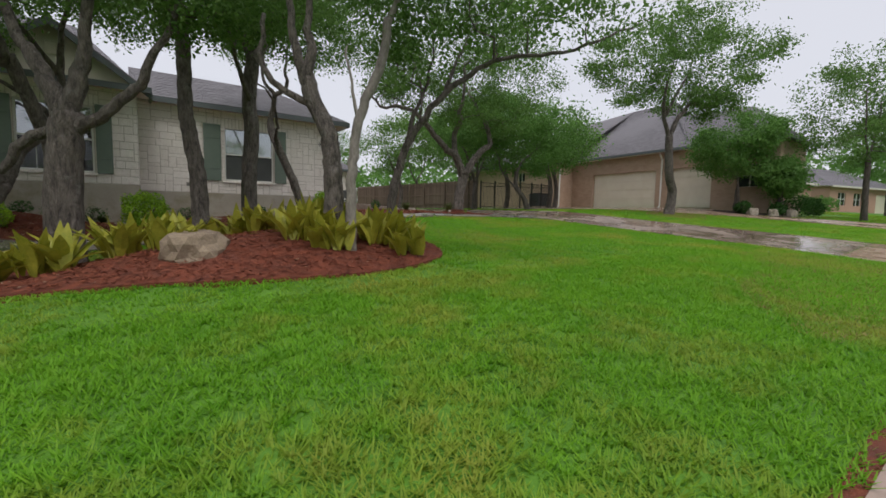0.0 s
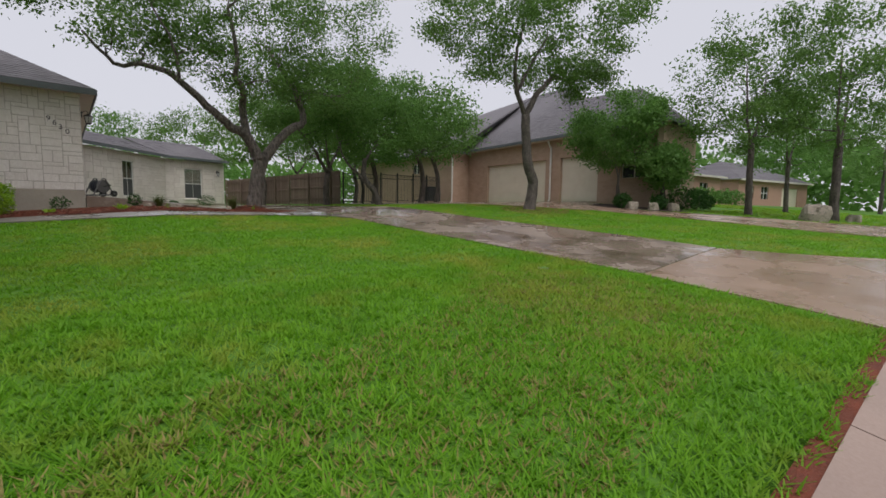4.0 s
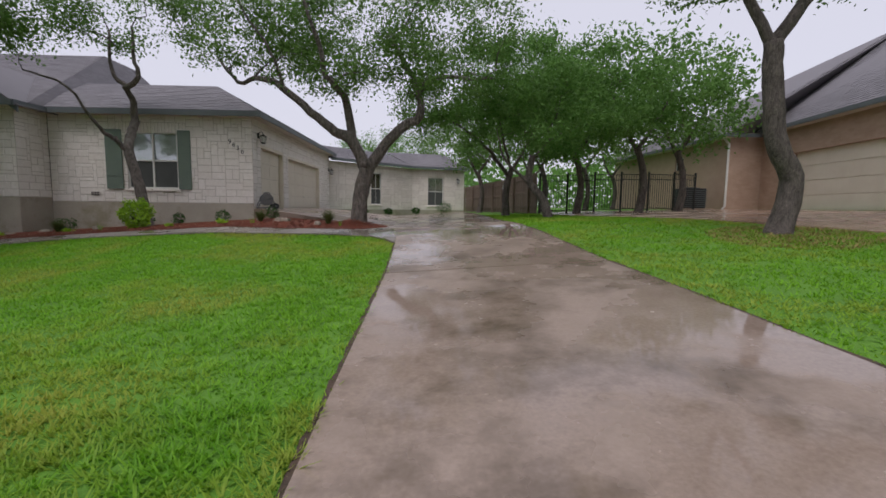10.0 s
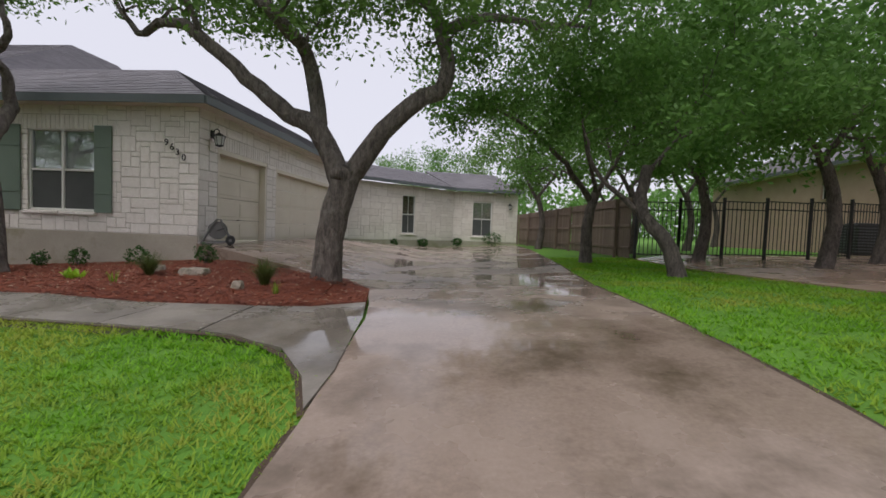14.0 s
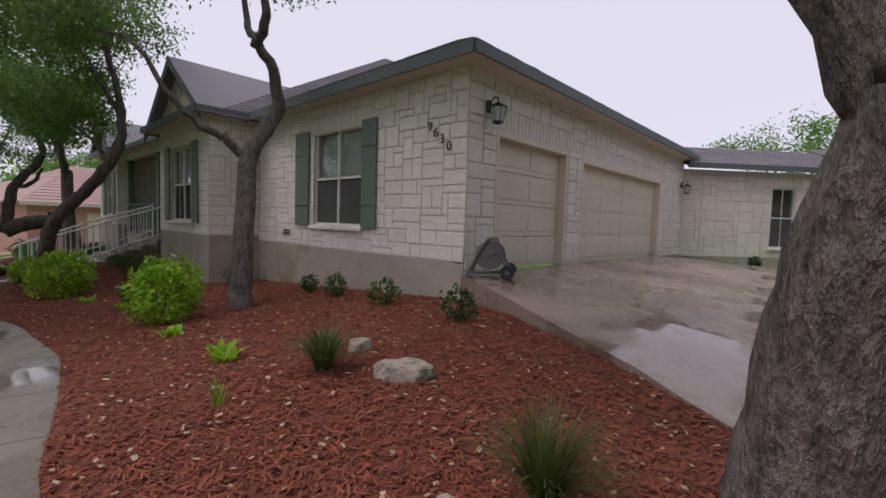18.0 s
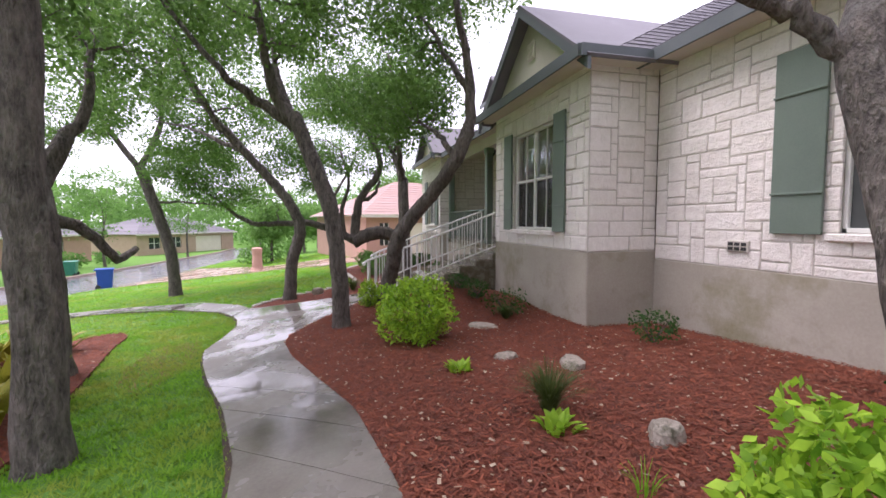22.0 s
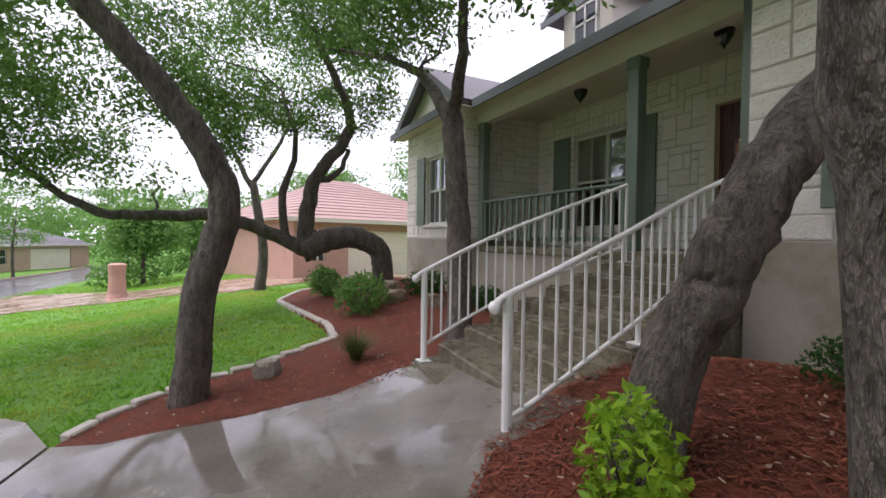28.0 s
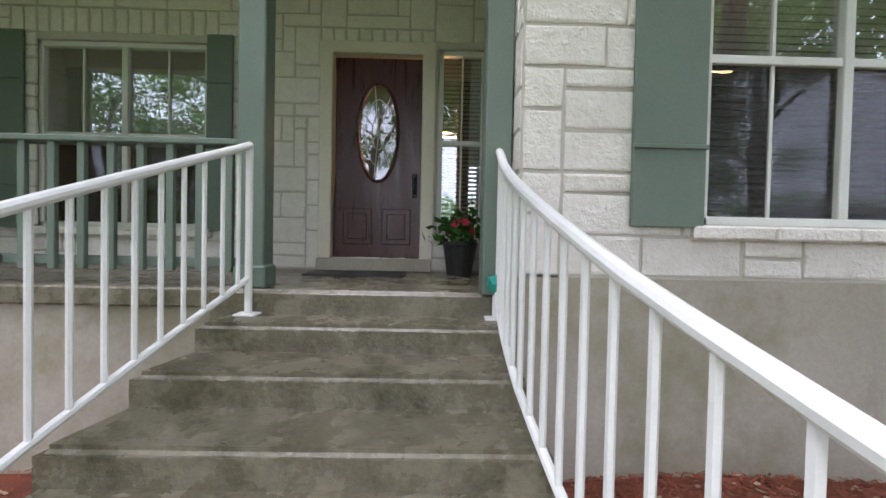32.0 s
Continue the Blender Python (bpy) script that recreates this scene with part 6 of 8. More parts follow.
def plain_door(owner, ox, oy, ux, uy, u0, u1, z0, z1, mat=M_CREAM, rows=4):
    g = part("garage_door", Mesh().box(u0, u1, -0.2, -0.17, z0, z1), mat, owner, "cream garage door")
    g.matrix_world = frame_of(ox, oy, ux, uy)
    h = (z1 - z0) / rows
    for i in range(rows):
        part("door_section", Mesh().box(u0 + 0.01, u1 - 0.01, -0.17, -0.15, z0 + i * h + 0.012, z0 + (i + 1) * h - 0.012, 0.006), mat, g)
    return g


def plain_window(owner, ox, oy, ux, uy, u0, u1, z0, z1, cols=2, rows=2):
    w = part("window", Mesh().box(u0, u1, -0.14, -0.12, z0, z1), M_GLASSDARK, owner)
    w.matrix_world = frame_of(ox, oy, ux, uy)
    f = Mesh()
    for i in range(cols + 1):
        u = u0 + (u1 - u0) * i / cols
        f.box(u - 0.025, u + 0.025, -0.13, -0.08, z0, z1)
    for i in range(rows + 1):
        z = z0 + (z1 - z0) * i / rows
        f.box(u0, u1, -0.13, -0.085, z - 0.025, z + 0.025)
    part("frame", f, M_FRAME, w)
    part("sill", Mesh().box(u0 - 0.06, u1 + 0.06, -0.1, 0.06, z0 - 0.08, z0), M_TAN, w)
    return w


def brick_courses(owner, ox, oy, ux, uy, width, z0, z1, holes, mat, bw=0.3, bh=0.1, seed=1):
    """Bricks proud of their joints, joined."""
    r, m = random.Random(seed), Mesh()
    nz = int((z1 - z0) / bh)
    for k in range(nz):
        u = -bw * (0.5 if k % 2 else 0)
        while u < width:
            a, b = max(0, u + 0.006), min(width, u + bw - 0.006)
            c, d = z0 + k * bh + 0.006, z0 + (k + 1) * bh - 0.006
            if b - a > 0.04 and not any(h[0] - 0.02 < b and a < h[1] + 0.02 and h[2] - 0.02 < d and c < h[3] + 0.02 for h in holes):
                e = 0.008 + r.random() * 0.004
                m.poly([(a, e, c), (b, e, c), (b, e, d), (a, e, d)][::-1])
                m.poly([(a, e, d), (b, e, d), (b, 0, d), (a, 0, d)][::-1])
                m.poly([(a, e, c), (a, 0, c), (b, 0, c), (b, e, c)][::-1])
            u += bw
    ob = part("bricks", m, mat, owner)
    ob["kind"] = "stuff"
    ob.matrix_world = frame_of(ox, oy, ux, uy)


nh = thing("neighbour_house", "tan brick house with two cream garage doors", "house")
NB = 1.9
GX, GYN = 28.25, 23.3                      # inner corner at the north end of the garage wall
gd = Vector((-1.95, -14.3)).normalized()    # along the garage wall towards the street
gholes = [(2.15, 7.45, NB, 4.58), (8.55, 11.05, NB, 4.6)]
ghw = (12.4, 13.7, 3.3, 4.5)
cut_wall(nh, "wall", GX, GYN, gd.x, gd.y, 14.43, NB, 5.75, [*gholes, ghw], M_TAN)
brick_courses(nh, GX, GYN, gd.x, gd.y, 14.43, 2.1, 5.7, [*gholes, ghw], M_TAN, seed=3)
for u0, u1, z0, z1 in gholes:
    plain_door(nh, GX, GYN, gd.x, gd.y, u0, u1, 2.2, z1)
plain_window(nh, GX, GYN, gd.x, gd.y, *ghw)
cut_wall(nh, "wall", 26.3, 9.0, 1, 0.06, 4.6, NB, 5.75, [(1.2, 2.9, 2.9, 4.9)], M_TAN)
cut_wall(nh, "wall", 30.9, 9.3, 0, 1, 4.9, NB, 5.7, [], M_TAN)
cut_wall(nh, "wall", 30.9, 14.2, 1, 0, 6.6, NB, 5.7, [], M_TAN)
brick_courses(nh, 26.3, 9.0, 1, 0.06, 4.6, 2.1, 5.7, [(1.2, 2.9, 2.9, 4.9)], M_TAN, seed=4)
plain_window(nh, 26.3, 9.0, 1, 0.06, 1.2, 2.9, 2.9, 4.9, 3, 3)
cut_wall(nh, "wall", 26.58, 36, 0, -1, 12.8, NB, 5.6, [(8.3, 9.1, 4.3, 5.0)], M_TAN)
cut_wall(nh, "wall", 26.58, 23.2, 1, 0.05, 1.75, NB, 5.75, [], M_TAN)
brick_courses(nh, 26.58, 23.2, 1, 0.05, 1.75, 2.1, 5.7, [], M_TAN, seed=5)
plain_window(nh, 26.58, 36, 0, -1, 8.3, 9.1, 4.3, 5.0, 2, 1)
cut_wall(nh, "wall", 37.5, 14.2, 0, 1, 22, NB, 5.6, [], M_TAN)
slope("roof_plane", [(27.9, 23.6, 5.8), (26.5, 13.6, 5.8), (30.7, 16.6, 9.5), (31.4, 20.2, 9.6)], nh)
slope("roof_plane", [(26.5, 13.6, 5.8), (25.85, 8.6, 5.8), (28.4, 11.1, 7.9), (28.9, 15.6, 8.1)], nh)
slope("roof_plane", [(25.85, 8.6, 5.8), (31.3, 8.9, 5.8), (28.5, 11.1, 7.9), (28.4, 11.1, 7.9)], nh)
slope("roof_plane", [(31.3, 8.9, 5.8), (31.3, 13.8, 5.8), (28.9, 15.6, 8.1), (28.4, 11.1, 7.9)], nh, courses=False)
slope("roof_plane", [(31.3, 13.8, 5.8), (37.9, 13.8, 5.8), (33.0, 18.0, 9.5), (30.7, 16.6, 9.5)], nh, courses=False)
slope("roof_plane", [(26.15, 36.5, 5.65), (26.15, 22.8, 5.65), (31.4, 20.2, 9.6), (32.0, 31.0, 8.8)], nh)
slope("roof_plane", [(37.9, 13.8, 5.8), (37.9, 36.0, 5.8), (32.5, 31.0, 8.8), (33.0, 18.0, 9.5)], nh, courses=False)
slope("roof_plane", [(27.9, 23.6, 5.8), (26.15, 22.8, 5.65), (31.4, 20.2, 9.6), (31.4, 20.2, 9.6)], nh, courses=False)
fascia(nh, (27.9, 23.6, 5.64), (25.85, 8.6, 5.64), 0.16)
fascia(nh, (25.85, 8.6, 5.64), (31.3, 8.9, 5.64), 0.16)
fascia(nh, (26.15, 36.5, 5.5), (26.15, 22.8, 5.5), 0.16)
fascia(nh, (26.15, 22.8, 5.5), (28.1, 22.9, 5.5), 0.16)
m = Mesh().prism([(27.88, 23.2), (25.88, 8.66), (26.25, 8.66), (28.2, 23.2)], 5.62, 5.65)
m.box(26.17, 26.56, 22.85, 36.2, 5.49, 5.52)
part("soffit", m, M_SOFFIT, nh)
for x, y in ((26.52, 23.14), (27.12, 15.5)):
    dsp = Mesh().tube([(x - 0.3, y, 5.55), (x - 0.15, y, 5.35), (x, y, 5.2), (x, y, 2.3), (x - 0.13, y, 2.2)], 0.05, 8)
    part("downspout", dsp, M_FRAME, nh, "white downspout")
NBR_DRIVE = [(21.4, 1.0), (26.6, 1.2), (25.8, 3.6), (25.2, 6.5), (24.1, 8.2), (23.85, 9.6), (24.4, 11.3), (26.5, 11.9), (28.1, 23.2), (19.0, 23.4), (17.2, 21.2), (17.3, 18.0), (18.2, 14.0), (19.8, 11.4), (21.6, 9.4), (21.8, 6.5), (21.6, 4.2)]
sheet("neighbour_drive", NBR_DRIVE, lambda x, y: gz(x, y) + 0.03, M_APRON, "wet pinkish concrete drive next door", 0.14, 1.0)
tagged(sheet("neighbour_bed", smooth_loop([(24.0, 10.8), (23.95, 9.6), (24.6, 8.3), (26.0, 7.7), (26.2, 9.0), (26.35, 11.2), (25.2, 11.5)]), lambda x, y: gz(x, y) + 0.035, M_SOILDARK, "dark mulch bed round the ornamental tree", 0.1), category="mulch bed")
ac = thing("air_conditioner", "dark grey boxy outdoor air conditioner on a pad", "air conditioner")
zb = gz(25.5, 24.1)
part("pad", Mesh().box(24.7, 26.3, 23.6, 24.9, zb - 0.1, zb + 0.08, 0.01), M_KERB, ac)
part("casing", Mesh().box(24.95, 26.0, 23.75, 24.75, zb + 0.08, zb + 1.05, 0.03), M_BLACK, ac)
for i in range(9):
    part("louvre", Mesh().box(24.93, 26.02, 23.73, 24.77, zb + 0.16 + i * 0.095, zb + 0.19 + i * 0.095), M_FASCIA, ac)
part("fan_grille", Mesh().lathe([(0.42, zb + 1.05), (0.44, zb + 1.07), (0.40, zb + 1.09), (0.1, zb + 1.12)], 25.47, 24.25, 20), M_BLACK, ac)

# ---- far houses ----
def far_house(label, x, y, w, d, yaw, mat, roofmat, h=2.9, rise=2.4, doors=((0.5, 0.8),), wins=((0.1, 0.2), (0.3, 0.4))):
    zb = gz(x, y) - 0.3
    hs = thing("house", label, "house", (x, y, zb))
    hs.rotation_euler = (0, 0, radians(yaw))
    holes = [(w * (a - 0.5), w * (b - 0.5), 0.2, 2.5) for a, b in doors] + [(w * (a - 0.5), w * (b - 0.5), 1.1, 2.5) for a, b in wins]
    for x0, x1, y0, y1 in ((-w / 2, w / 2, d - 0.2, d), (-w / 2, -w / 2 + 0.2, 0.2, d - 0.2), (w / 2 - 0.2, w / 2, 0.2, d - 0.2)):
        part("wall", Mesh().box(x0, x1, y0, y1, 0, h + 0.3), mat, hs)
    us = sorted({-w / 2, w / 2, *[q for hh in holes for q in hh[:2]]})
    for a, b in zip(us, us[1:]):
        hh = [q for q in holes if q[0] <= a and b <= q[1]]
        if hh:
            part("wall", Mesh().box(a, b, 0, 0.2, 0, hh[0][2]), mat, hs)
            part("wall", Mesh().box(a, b, 0, 0.2, hh[0][3], h + 0.3), mat, hs)
        else:
            part("wall", Mesh().box(a, b, 0, 0.2, 0, h + 0.3), mat, hs)
    for a, b in doors:
        dd = part("garage_door", Mesh().box(w * (a - 0.5), w * (b - 0.5), 0.14, 0.18, 0.2, 2.5), M_CREAM, hs)
        for i in range(4):
            part("door_section", Mesh().box(w * (a - 0.5) + 0.02, w * (b - 0.5) - 0.02, 0.12, 0.14, 0.22 + i * 0.57, 0.75 + i * 0.57, 0.006), M_CREAM, dd)
    for a, b in wins:
        ww = part("window", Mesh().box(w * (a - 0.5), w * (b - 0.5), 0.14, 0.17, 1.1, 2.5), M_GLASSDARK, hs)
        f = Mesh()
        for t in (0, 0.5, 1):
            u = w * (a - 0.5 + (b - a) * t)
            f.box(u - 0.03, u + 0.03, 0.09, 0.14, 1.1, 2.5)
        f.box(w * (a - 0.5), w * (b - 0.5), 0.09, 0.14, 1.77, 1.83)
        part("frame", f, M_FRAME, ww)
    o, e = 0.45, h + 0.3
    k = min(d / 2, w / 2 - 1)
    P = [Vector(p) for p in ((-w / 2 - o, -o, e), (w / 2 + o, -o, e), (w / 2 + o, d + o, e), (-w / 2 - o, d + o, e), (-w / 2 + k, d / 2, e + rise), (w / 2 - k, d / 2, e + rise))]
    rm = Mesh()
    rows = 14
    for a, b, c, dd in ((P[0], P[1], P[5], P[4]), (P[2], P[3], P[4], P[5]), (P[1], P[2], P[5], P[5]), (P[3], P[0], P[4], P[4])):
        nrm = (b - a).cross(dd - a).normalized()
        for i in range(rows):
            t0, t1 = i / rows, (i + 1.1) / rows
            t1 = min(t1, 1)
            rm.poly([a.lerp(dd, t0) + nrm * 0.03, b.lerp(c, t0) + nrm * 0.03, b.lerp(c, t1), a.lerp(dd, t1)])
        plane = part("roof", rm, roofmat, hs)
        plane["kind"] = "stuff"
        rm = Mesh()
    fm = Mesh().box(-w / 2 - o, w / 2 + o, -o - 0.03, -o, e - 0.16, e + 0.02)
    fm.box(-w / 2 - o, w / 2 + o, -o, d + o, e - 0.05, e - 0.02)
    part("fascia", fm, M_SOFFIT, hs)
    return hs


far_house("pink brick house with a red shingle roof and a garage door", -22.9, 20.4, 11, 11, 90 + 17, M_PINK, M_REDROOF, 2.7, 2.6, ((0.25, 0.72),), ((0.08, 0.14),))
far_house("long pinkish house across the street", -40, -13.5, 16, 10, 165, M_PINK, M_ROOF_J, 2.7, 2.2, ((0.12, 0.36),), ((0.5, 0.58), (0.7, 0.8)))
far_house("low brown house across the street", -62, -6, 16, 10, 150, M_TAN, M_ROOF_J, 2.7, 2.2, ((0.55, 0.85),), ((0.1, 0.2), (0.3, 0.4)))
far_house("pink brick house down the street", 49, 17, 16, 10, -8, M_PINK, M_ROOF_J, 2.9, 2.6, ((0.05, 0.2),), ((0.35, 0.42), (0.5, 0.57), (0.75, 0.85)))
far_house("tan house down the street", 70, 14, 16, 10, -12, M_PINK, M_ROOF_J, 2.9, 2.6, ((0.6, 0.85),), ((0.1, 0.2), (0.3, 0.4)))
far_house("house across the street", 8, -19, 18, 10, 180, M_TAN, M_ROOF_J, 2.9, 2.4)
far_house("house across the street with a grey roof", 34, -18, 18, 10, 182, M_PINK, M_ROOF_J, 2.9, 2.4)
far_house("house across the street behind trees", -15, -20, 17, 10, 178, M_PINK, M_ROOF_J, 2.9, 2.4)
sheet("pink_drive", [(-17.2, 13.9), (-16.6, 12.6), (-19.6, 10.4), (-20.3, 7.6), (-19.4, 2.4), (-30.0, 3.4), (-25.0, 9.0), (-23.4, 14.0), (-22.6, 21.0), (-18.6, 22.0), (-18.4, 15.5)], lambda x, y: gz(x, y) + 0.03, M_APRON, "pale pink concrete drive", 0.12, 1.0)

# ---- fences ----
def board_fence(label, a, b, h=1.75, rails_out=True):
    f = thing("wooden_fence", label, "fence")
    a, b = Vector((*a, 0)), Vector((*b, 0))
    d = (b - a).normalized()
    n = int((b - a).length / 0.145)
    bd = Mesh().box(0, 0.138, -0.01, 0.01, 0, h, 0.003).data("board", M_FENCE)
    ang = math.atan2(d.y, d.x)
    for i in range(n):
        p = a + d * (i * 0.145)
        ob = new("board", bd)
        ob.parent, ob.location, ob.rotation_euler = f, (p.x, p.y, gz(p.x, p.y) + 0.03 + 0.02 * (i % 3 == 0)), (0, 0, ang)
    fr = frame_of(a.x, a.y, d.x, d.y)
    z0 = gz(a.x, a.y)
    L = (b - a).length
    for k in (0.3, 0.95, 1.55):
        rl = part("rail", Mesh().box(0, L, 0.012, 0.05, z0 + k, z0 + k + 0.085, 0.004), M_FENCE, f)
        rl.matrix_world = fr
    for i in range(int(L / 2.2) + 1):
        ps = part("post", Mesh().box(i * 2.2 - 0.045, i * 2.2 + 0.045, 0.04, 0.13, z0 - 0.1, z0 + h + 0.05, 0.006), M_FENCE, f)
        ps.matrix_world = fr
    return f


board_fence("weathered dark cedar board fence at the back", (15.2, 34.9), (16.6, 26.8))
board_fence("weathered cedar board fence with its rails showing", (16.6, 26.8), (17.2, 21.6))


def iron_panel(a, b, h=1.6, label="black iron fence panel"):
    f = thing("iron_fence", label, "iron fence", group="iron fence panels")
    a, b = Vector((*a, 0)), Vector((*b, 0))
    L = (b - a).length
    d = (b - a).normalized()
    z0 = gz((a.x + b.x) / 2, (a.y + b.y) / 2)
    fr = frame_of(a.x, a.y, d.x, d.y)
    for u in (0, L):
        part("post", Mesh().box(u - 0.035, u + 0.035, -0.035, 0.035, z0 - 0.05, z0 + h + 0.12, 0.005), M_BLACK, f).matrix_world = fr
    for k in (0.12, h - 0.22, h):
        part("rail", Mesh().box(0, L, -0.014, 0.014, z0 + k, z0 + k + 0.03), M_BLACK, f).matrix_world = fr
    n = int(L / 0.11)
    for i in range(1, n):
        part("picket", Mesh().box(i * L / n - 0.008, i * L / n + 0.008, -0.008, 0.008, z0 + 0.1, z0 + h), M_BLACK, f).matrix_world = fr


iron = [(17.3, 21.5), (18.5, 21.55), (19.7, 21.6), (20.9, 21.7), (22.2, 21.9), (23.5, 22.2), (24.7, 22.6)]
for a, b in zip(iron, iron[1:]):
    iron_panel(a, b)

# ---- plants ----
def bush(label, x, y, w, h, leaf, count, size, seed, name="shrub", stems=6):
    zb = gz(x, y) + 0.03
    t = thing(name, label, "shrub", (x, y, zb))
    r = np.random.default_rng(seed)
    d = r.normal(0, 1, (count, 3))
    d /= np.linalg.norm(d, axis=1)[:, None]
    k = r.uniform(0.35, 1.0, count) ** 0.4
    lump = 1 + 0.26 * np.sin(d[:, 0] * 5 + seed) * np.cos(d[:, 1] * 4 + d[:, 2] * 5)
    c = d * (k * lump)[:, None] * np.array([w / 2, w / 2, h * 0.52]) + np.array([0, 0, h * 0.52])
    c = c[c[:, 2] > 0.02]
    v, q = leaves_np(c, 1, 0.01, size, seed)
    ob = new("foliage", big_mesh("foliage", v, q, leaf))
    ob.parent = t
    ob["kind"] = "stuff"
    rr = random.Random(seed)
    for i in range(stems):
        a = rr.uniform(0, 6.28)
        part("stem", Mesh().tube([(0, 0, -0.03), (math.cos(a) * w * 0.12, math.sin(a) * w * 0.12, h * 0.3), (math.cos(a) * w * 0.3, math.sin(a) * w * 0.3, h * 0.7)], [0.012, 0.009, 0.004], 5), M_BARK, t)
    return t


def tuft(label, x, y, w, h, seed, n=380, mat=None):
    zb = gz(x, y) + 0.03
    t = thing("grass_tuft", label, "ornamental grass", (x, y, zb))
    r = random.Random(seed)
    v, q = [], []
    for _ in range(n):
        a, lean, hh = r.uniform(0, 6.28), r.uniform(0.25, 1.15), h * r.uniform(0.6, 1.1)
        dx_, dy_ = math.cos(a), math.sin(a)
        sx, sy = -dy_ * 0.005, dx_ * 0.005
        b0 = (dx_ * 0.05 * r.random(), dy_ * 0.05 * r.random(), -0.02)
        prev = None
        for k in range(4):
            s = k / 3
            px, py = b0[0] + dx_ * lean * w / 2 * s ** 1.6, b0[1] + dy_ * lean * w / 2 * s ** 1.6
            pz = hh * (s - 0.35 * lean * s ** 2.5)
            wd = 1 - 0.85 * s
            i = len(v)
            v += [(px - sx * wd, py - sy * wd, pz), (px + sx * wd, py + sy * wd, pz)]
            if k:
                q.append((i - 2, i - 1, i + 1, i))
    ob = new("blade_mass", big_mesh("blade_mass", np.array(v), np.array(q), mat or M_TUFT))
    ob.parent = t
    ob["kind"] = "stuff"
    return t


def broad_plant(label, x, y, w, h, seed, mat, n=26, wide=0.07, name="broad_leaf_plant", cat="plant", spread=0.0):
    """A rosette of long pointed leaves."""
    zb = gz(x, y) + 0.03
    t = thing(name, label, cat, (x, y, zb))
    r = random.Random(seed)
    for _ in range(n):
        a, lean, hh = r.uniform(0, 6.28), r.uniform(0.15, 1.0), h * r.uniform(0.65, 1.1)
        d, s = Vector((math.cos(a), math.sin(a), 0)), Vector((-math.sin(a), math.cos(a), 0))
        m = Mesh()
        rows = []
        root = Vector((r.uniform(-spread, spread), r.uniform(-spread, spread), 0))
        for k in range(5):
            u = k / 4
            p = root + d * (0.04 + lean * w / 2 * u ** 1.3) + Vector((0, 0, -0.02 + hh * (u - 0.42 * lean * u ** 2.2)))
            wd = wide * max(0.06, math.sin(math.pi * min(1, u * 0.9 + 0.12)))
            up = Vector((0, 0, wd * 0.35))
            rows.append((p - s * wd + up, p, p + s * wd + up))
        m.v = [tuple(q) for row in rows for q in row]
        m.f = [(3 * k + j, 3 * k + j + 1, 3 * k + j + 4, 3 * k + j + 3) for k in range(4) for j in range(2)]
        part("leaf", m, mat, t)
    return t


bush("bright green rounded shrub in red mulch", 4.85, 14.62, 0.74, 0.74, M_BUSH, 3000, 0.034, 1)
bush("bright green rounded shrub beside the path", -0.05, 14.2, 1.0, 0.84, M_BUSH, 4200, 0.036, 2)
bush("yellow-green young shrub at the steps", -2.68, 13.8, 0.4, 0.5, M_BUSH, 900, 0.032, 3)
for i, (x, y, w, h) in enumerate(((3.5, 17.3, 0.3, 0.32), (4.5, 17.2, 0.36, 0.36), (6.0, 17.0, 0.46, 0.36), (7.7, 16.62, 0.4, 0.4), (1.1, 17.0, 0.6, 0.42), (-2.05, 15.75, 0.42, 0.36), (-1.25, 16.0, 0.7, 0.42), (-2.6, 15.55, 0.45, 0.3))):
    bush("small dark green shrub by the foundation", x, y, w, h, M_BUSH_DARK, 420, 0.028, 20 + i)
for i, (x, y, w, h) in enumerate(((-8.9, 14.5, 0.9, 0.7), (-9.4, 14.7, 0.8, 0.6), (-11.3, 14.4, 0.8, 0.65), (-12.4, 14.6, 0.7, 0.55), (-8.4, 16.6, 0.8, 0.4), (-9.9, 16.2, 0.9, 0.45))):
    bush("leafy green shrub in the porch bed", x, y, w, h, M_LEAF_NEW if i < 4 else M_BUSH_DARK, 700, 0.05, 40 + i)
for i, (x, y, w, h) in enumerate(((6.95, 30.0, 0.5, 0.4), (8.4, 31.2, 0.5, 0.4), (9.8, 32.4, 0.6, 0.45), (11.6, 33.8, 0.6, 0.45), (13.6, 34.0, 1.1, 0.7))):
    bush("low shrub by the rear wing", x, y, w, h, M_BUSH_DARK, 420, 0.05, 60 + i)
for i, (x, y, w, h) in enumerate(((27.4, 8.5, 1.3, 1.0), (28.9, 8.4, 1.2, 0.95), (30.3, 8.5, 1.0, 0.7), (25.2, 8.6, 0.7, 0.6), (24.2, 9.7, 0.7, 0.6))):
    bush("clipped dark green hedge shrub", x, y, w, h, M_BUSH_DARK, 800, 0.06, 70 + i)
for i, (x, y) in enumerate(((43, 14.5), (45.5, 14.3), (48, 14.2), (51, 14), (54, 14), (-28.5, 7.6), (-33, 8.6), (-39, 9.6), (-35, -8.4), (-37.5, -8.2), (-42, -7.5))):
    bush("round hedge shrub before a distant house", x, y, 2.2, 1.3, M_LEAF_NEW, 500, 0.14, 90 + i, stems=3)
for i, (x, y, w, h) in enumerate(((8.05, 14.75, 0.62, 0.4), (9.9, 14.6, 0.66, 0.5), (2.75, 14.7, 0.62, 0.46), (-6.2, 13.65, 0.75, 0.42), (-1.0, 15.9, 0.5, 0.3))):
    tuft("arching olive grass tuft in red mulch", x, y, w * 0.95, h * 0.95, 120 + i)
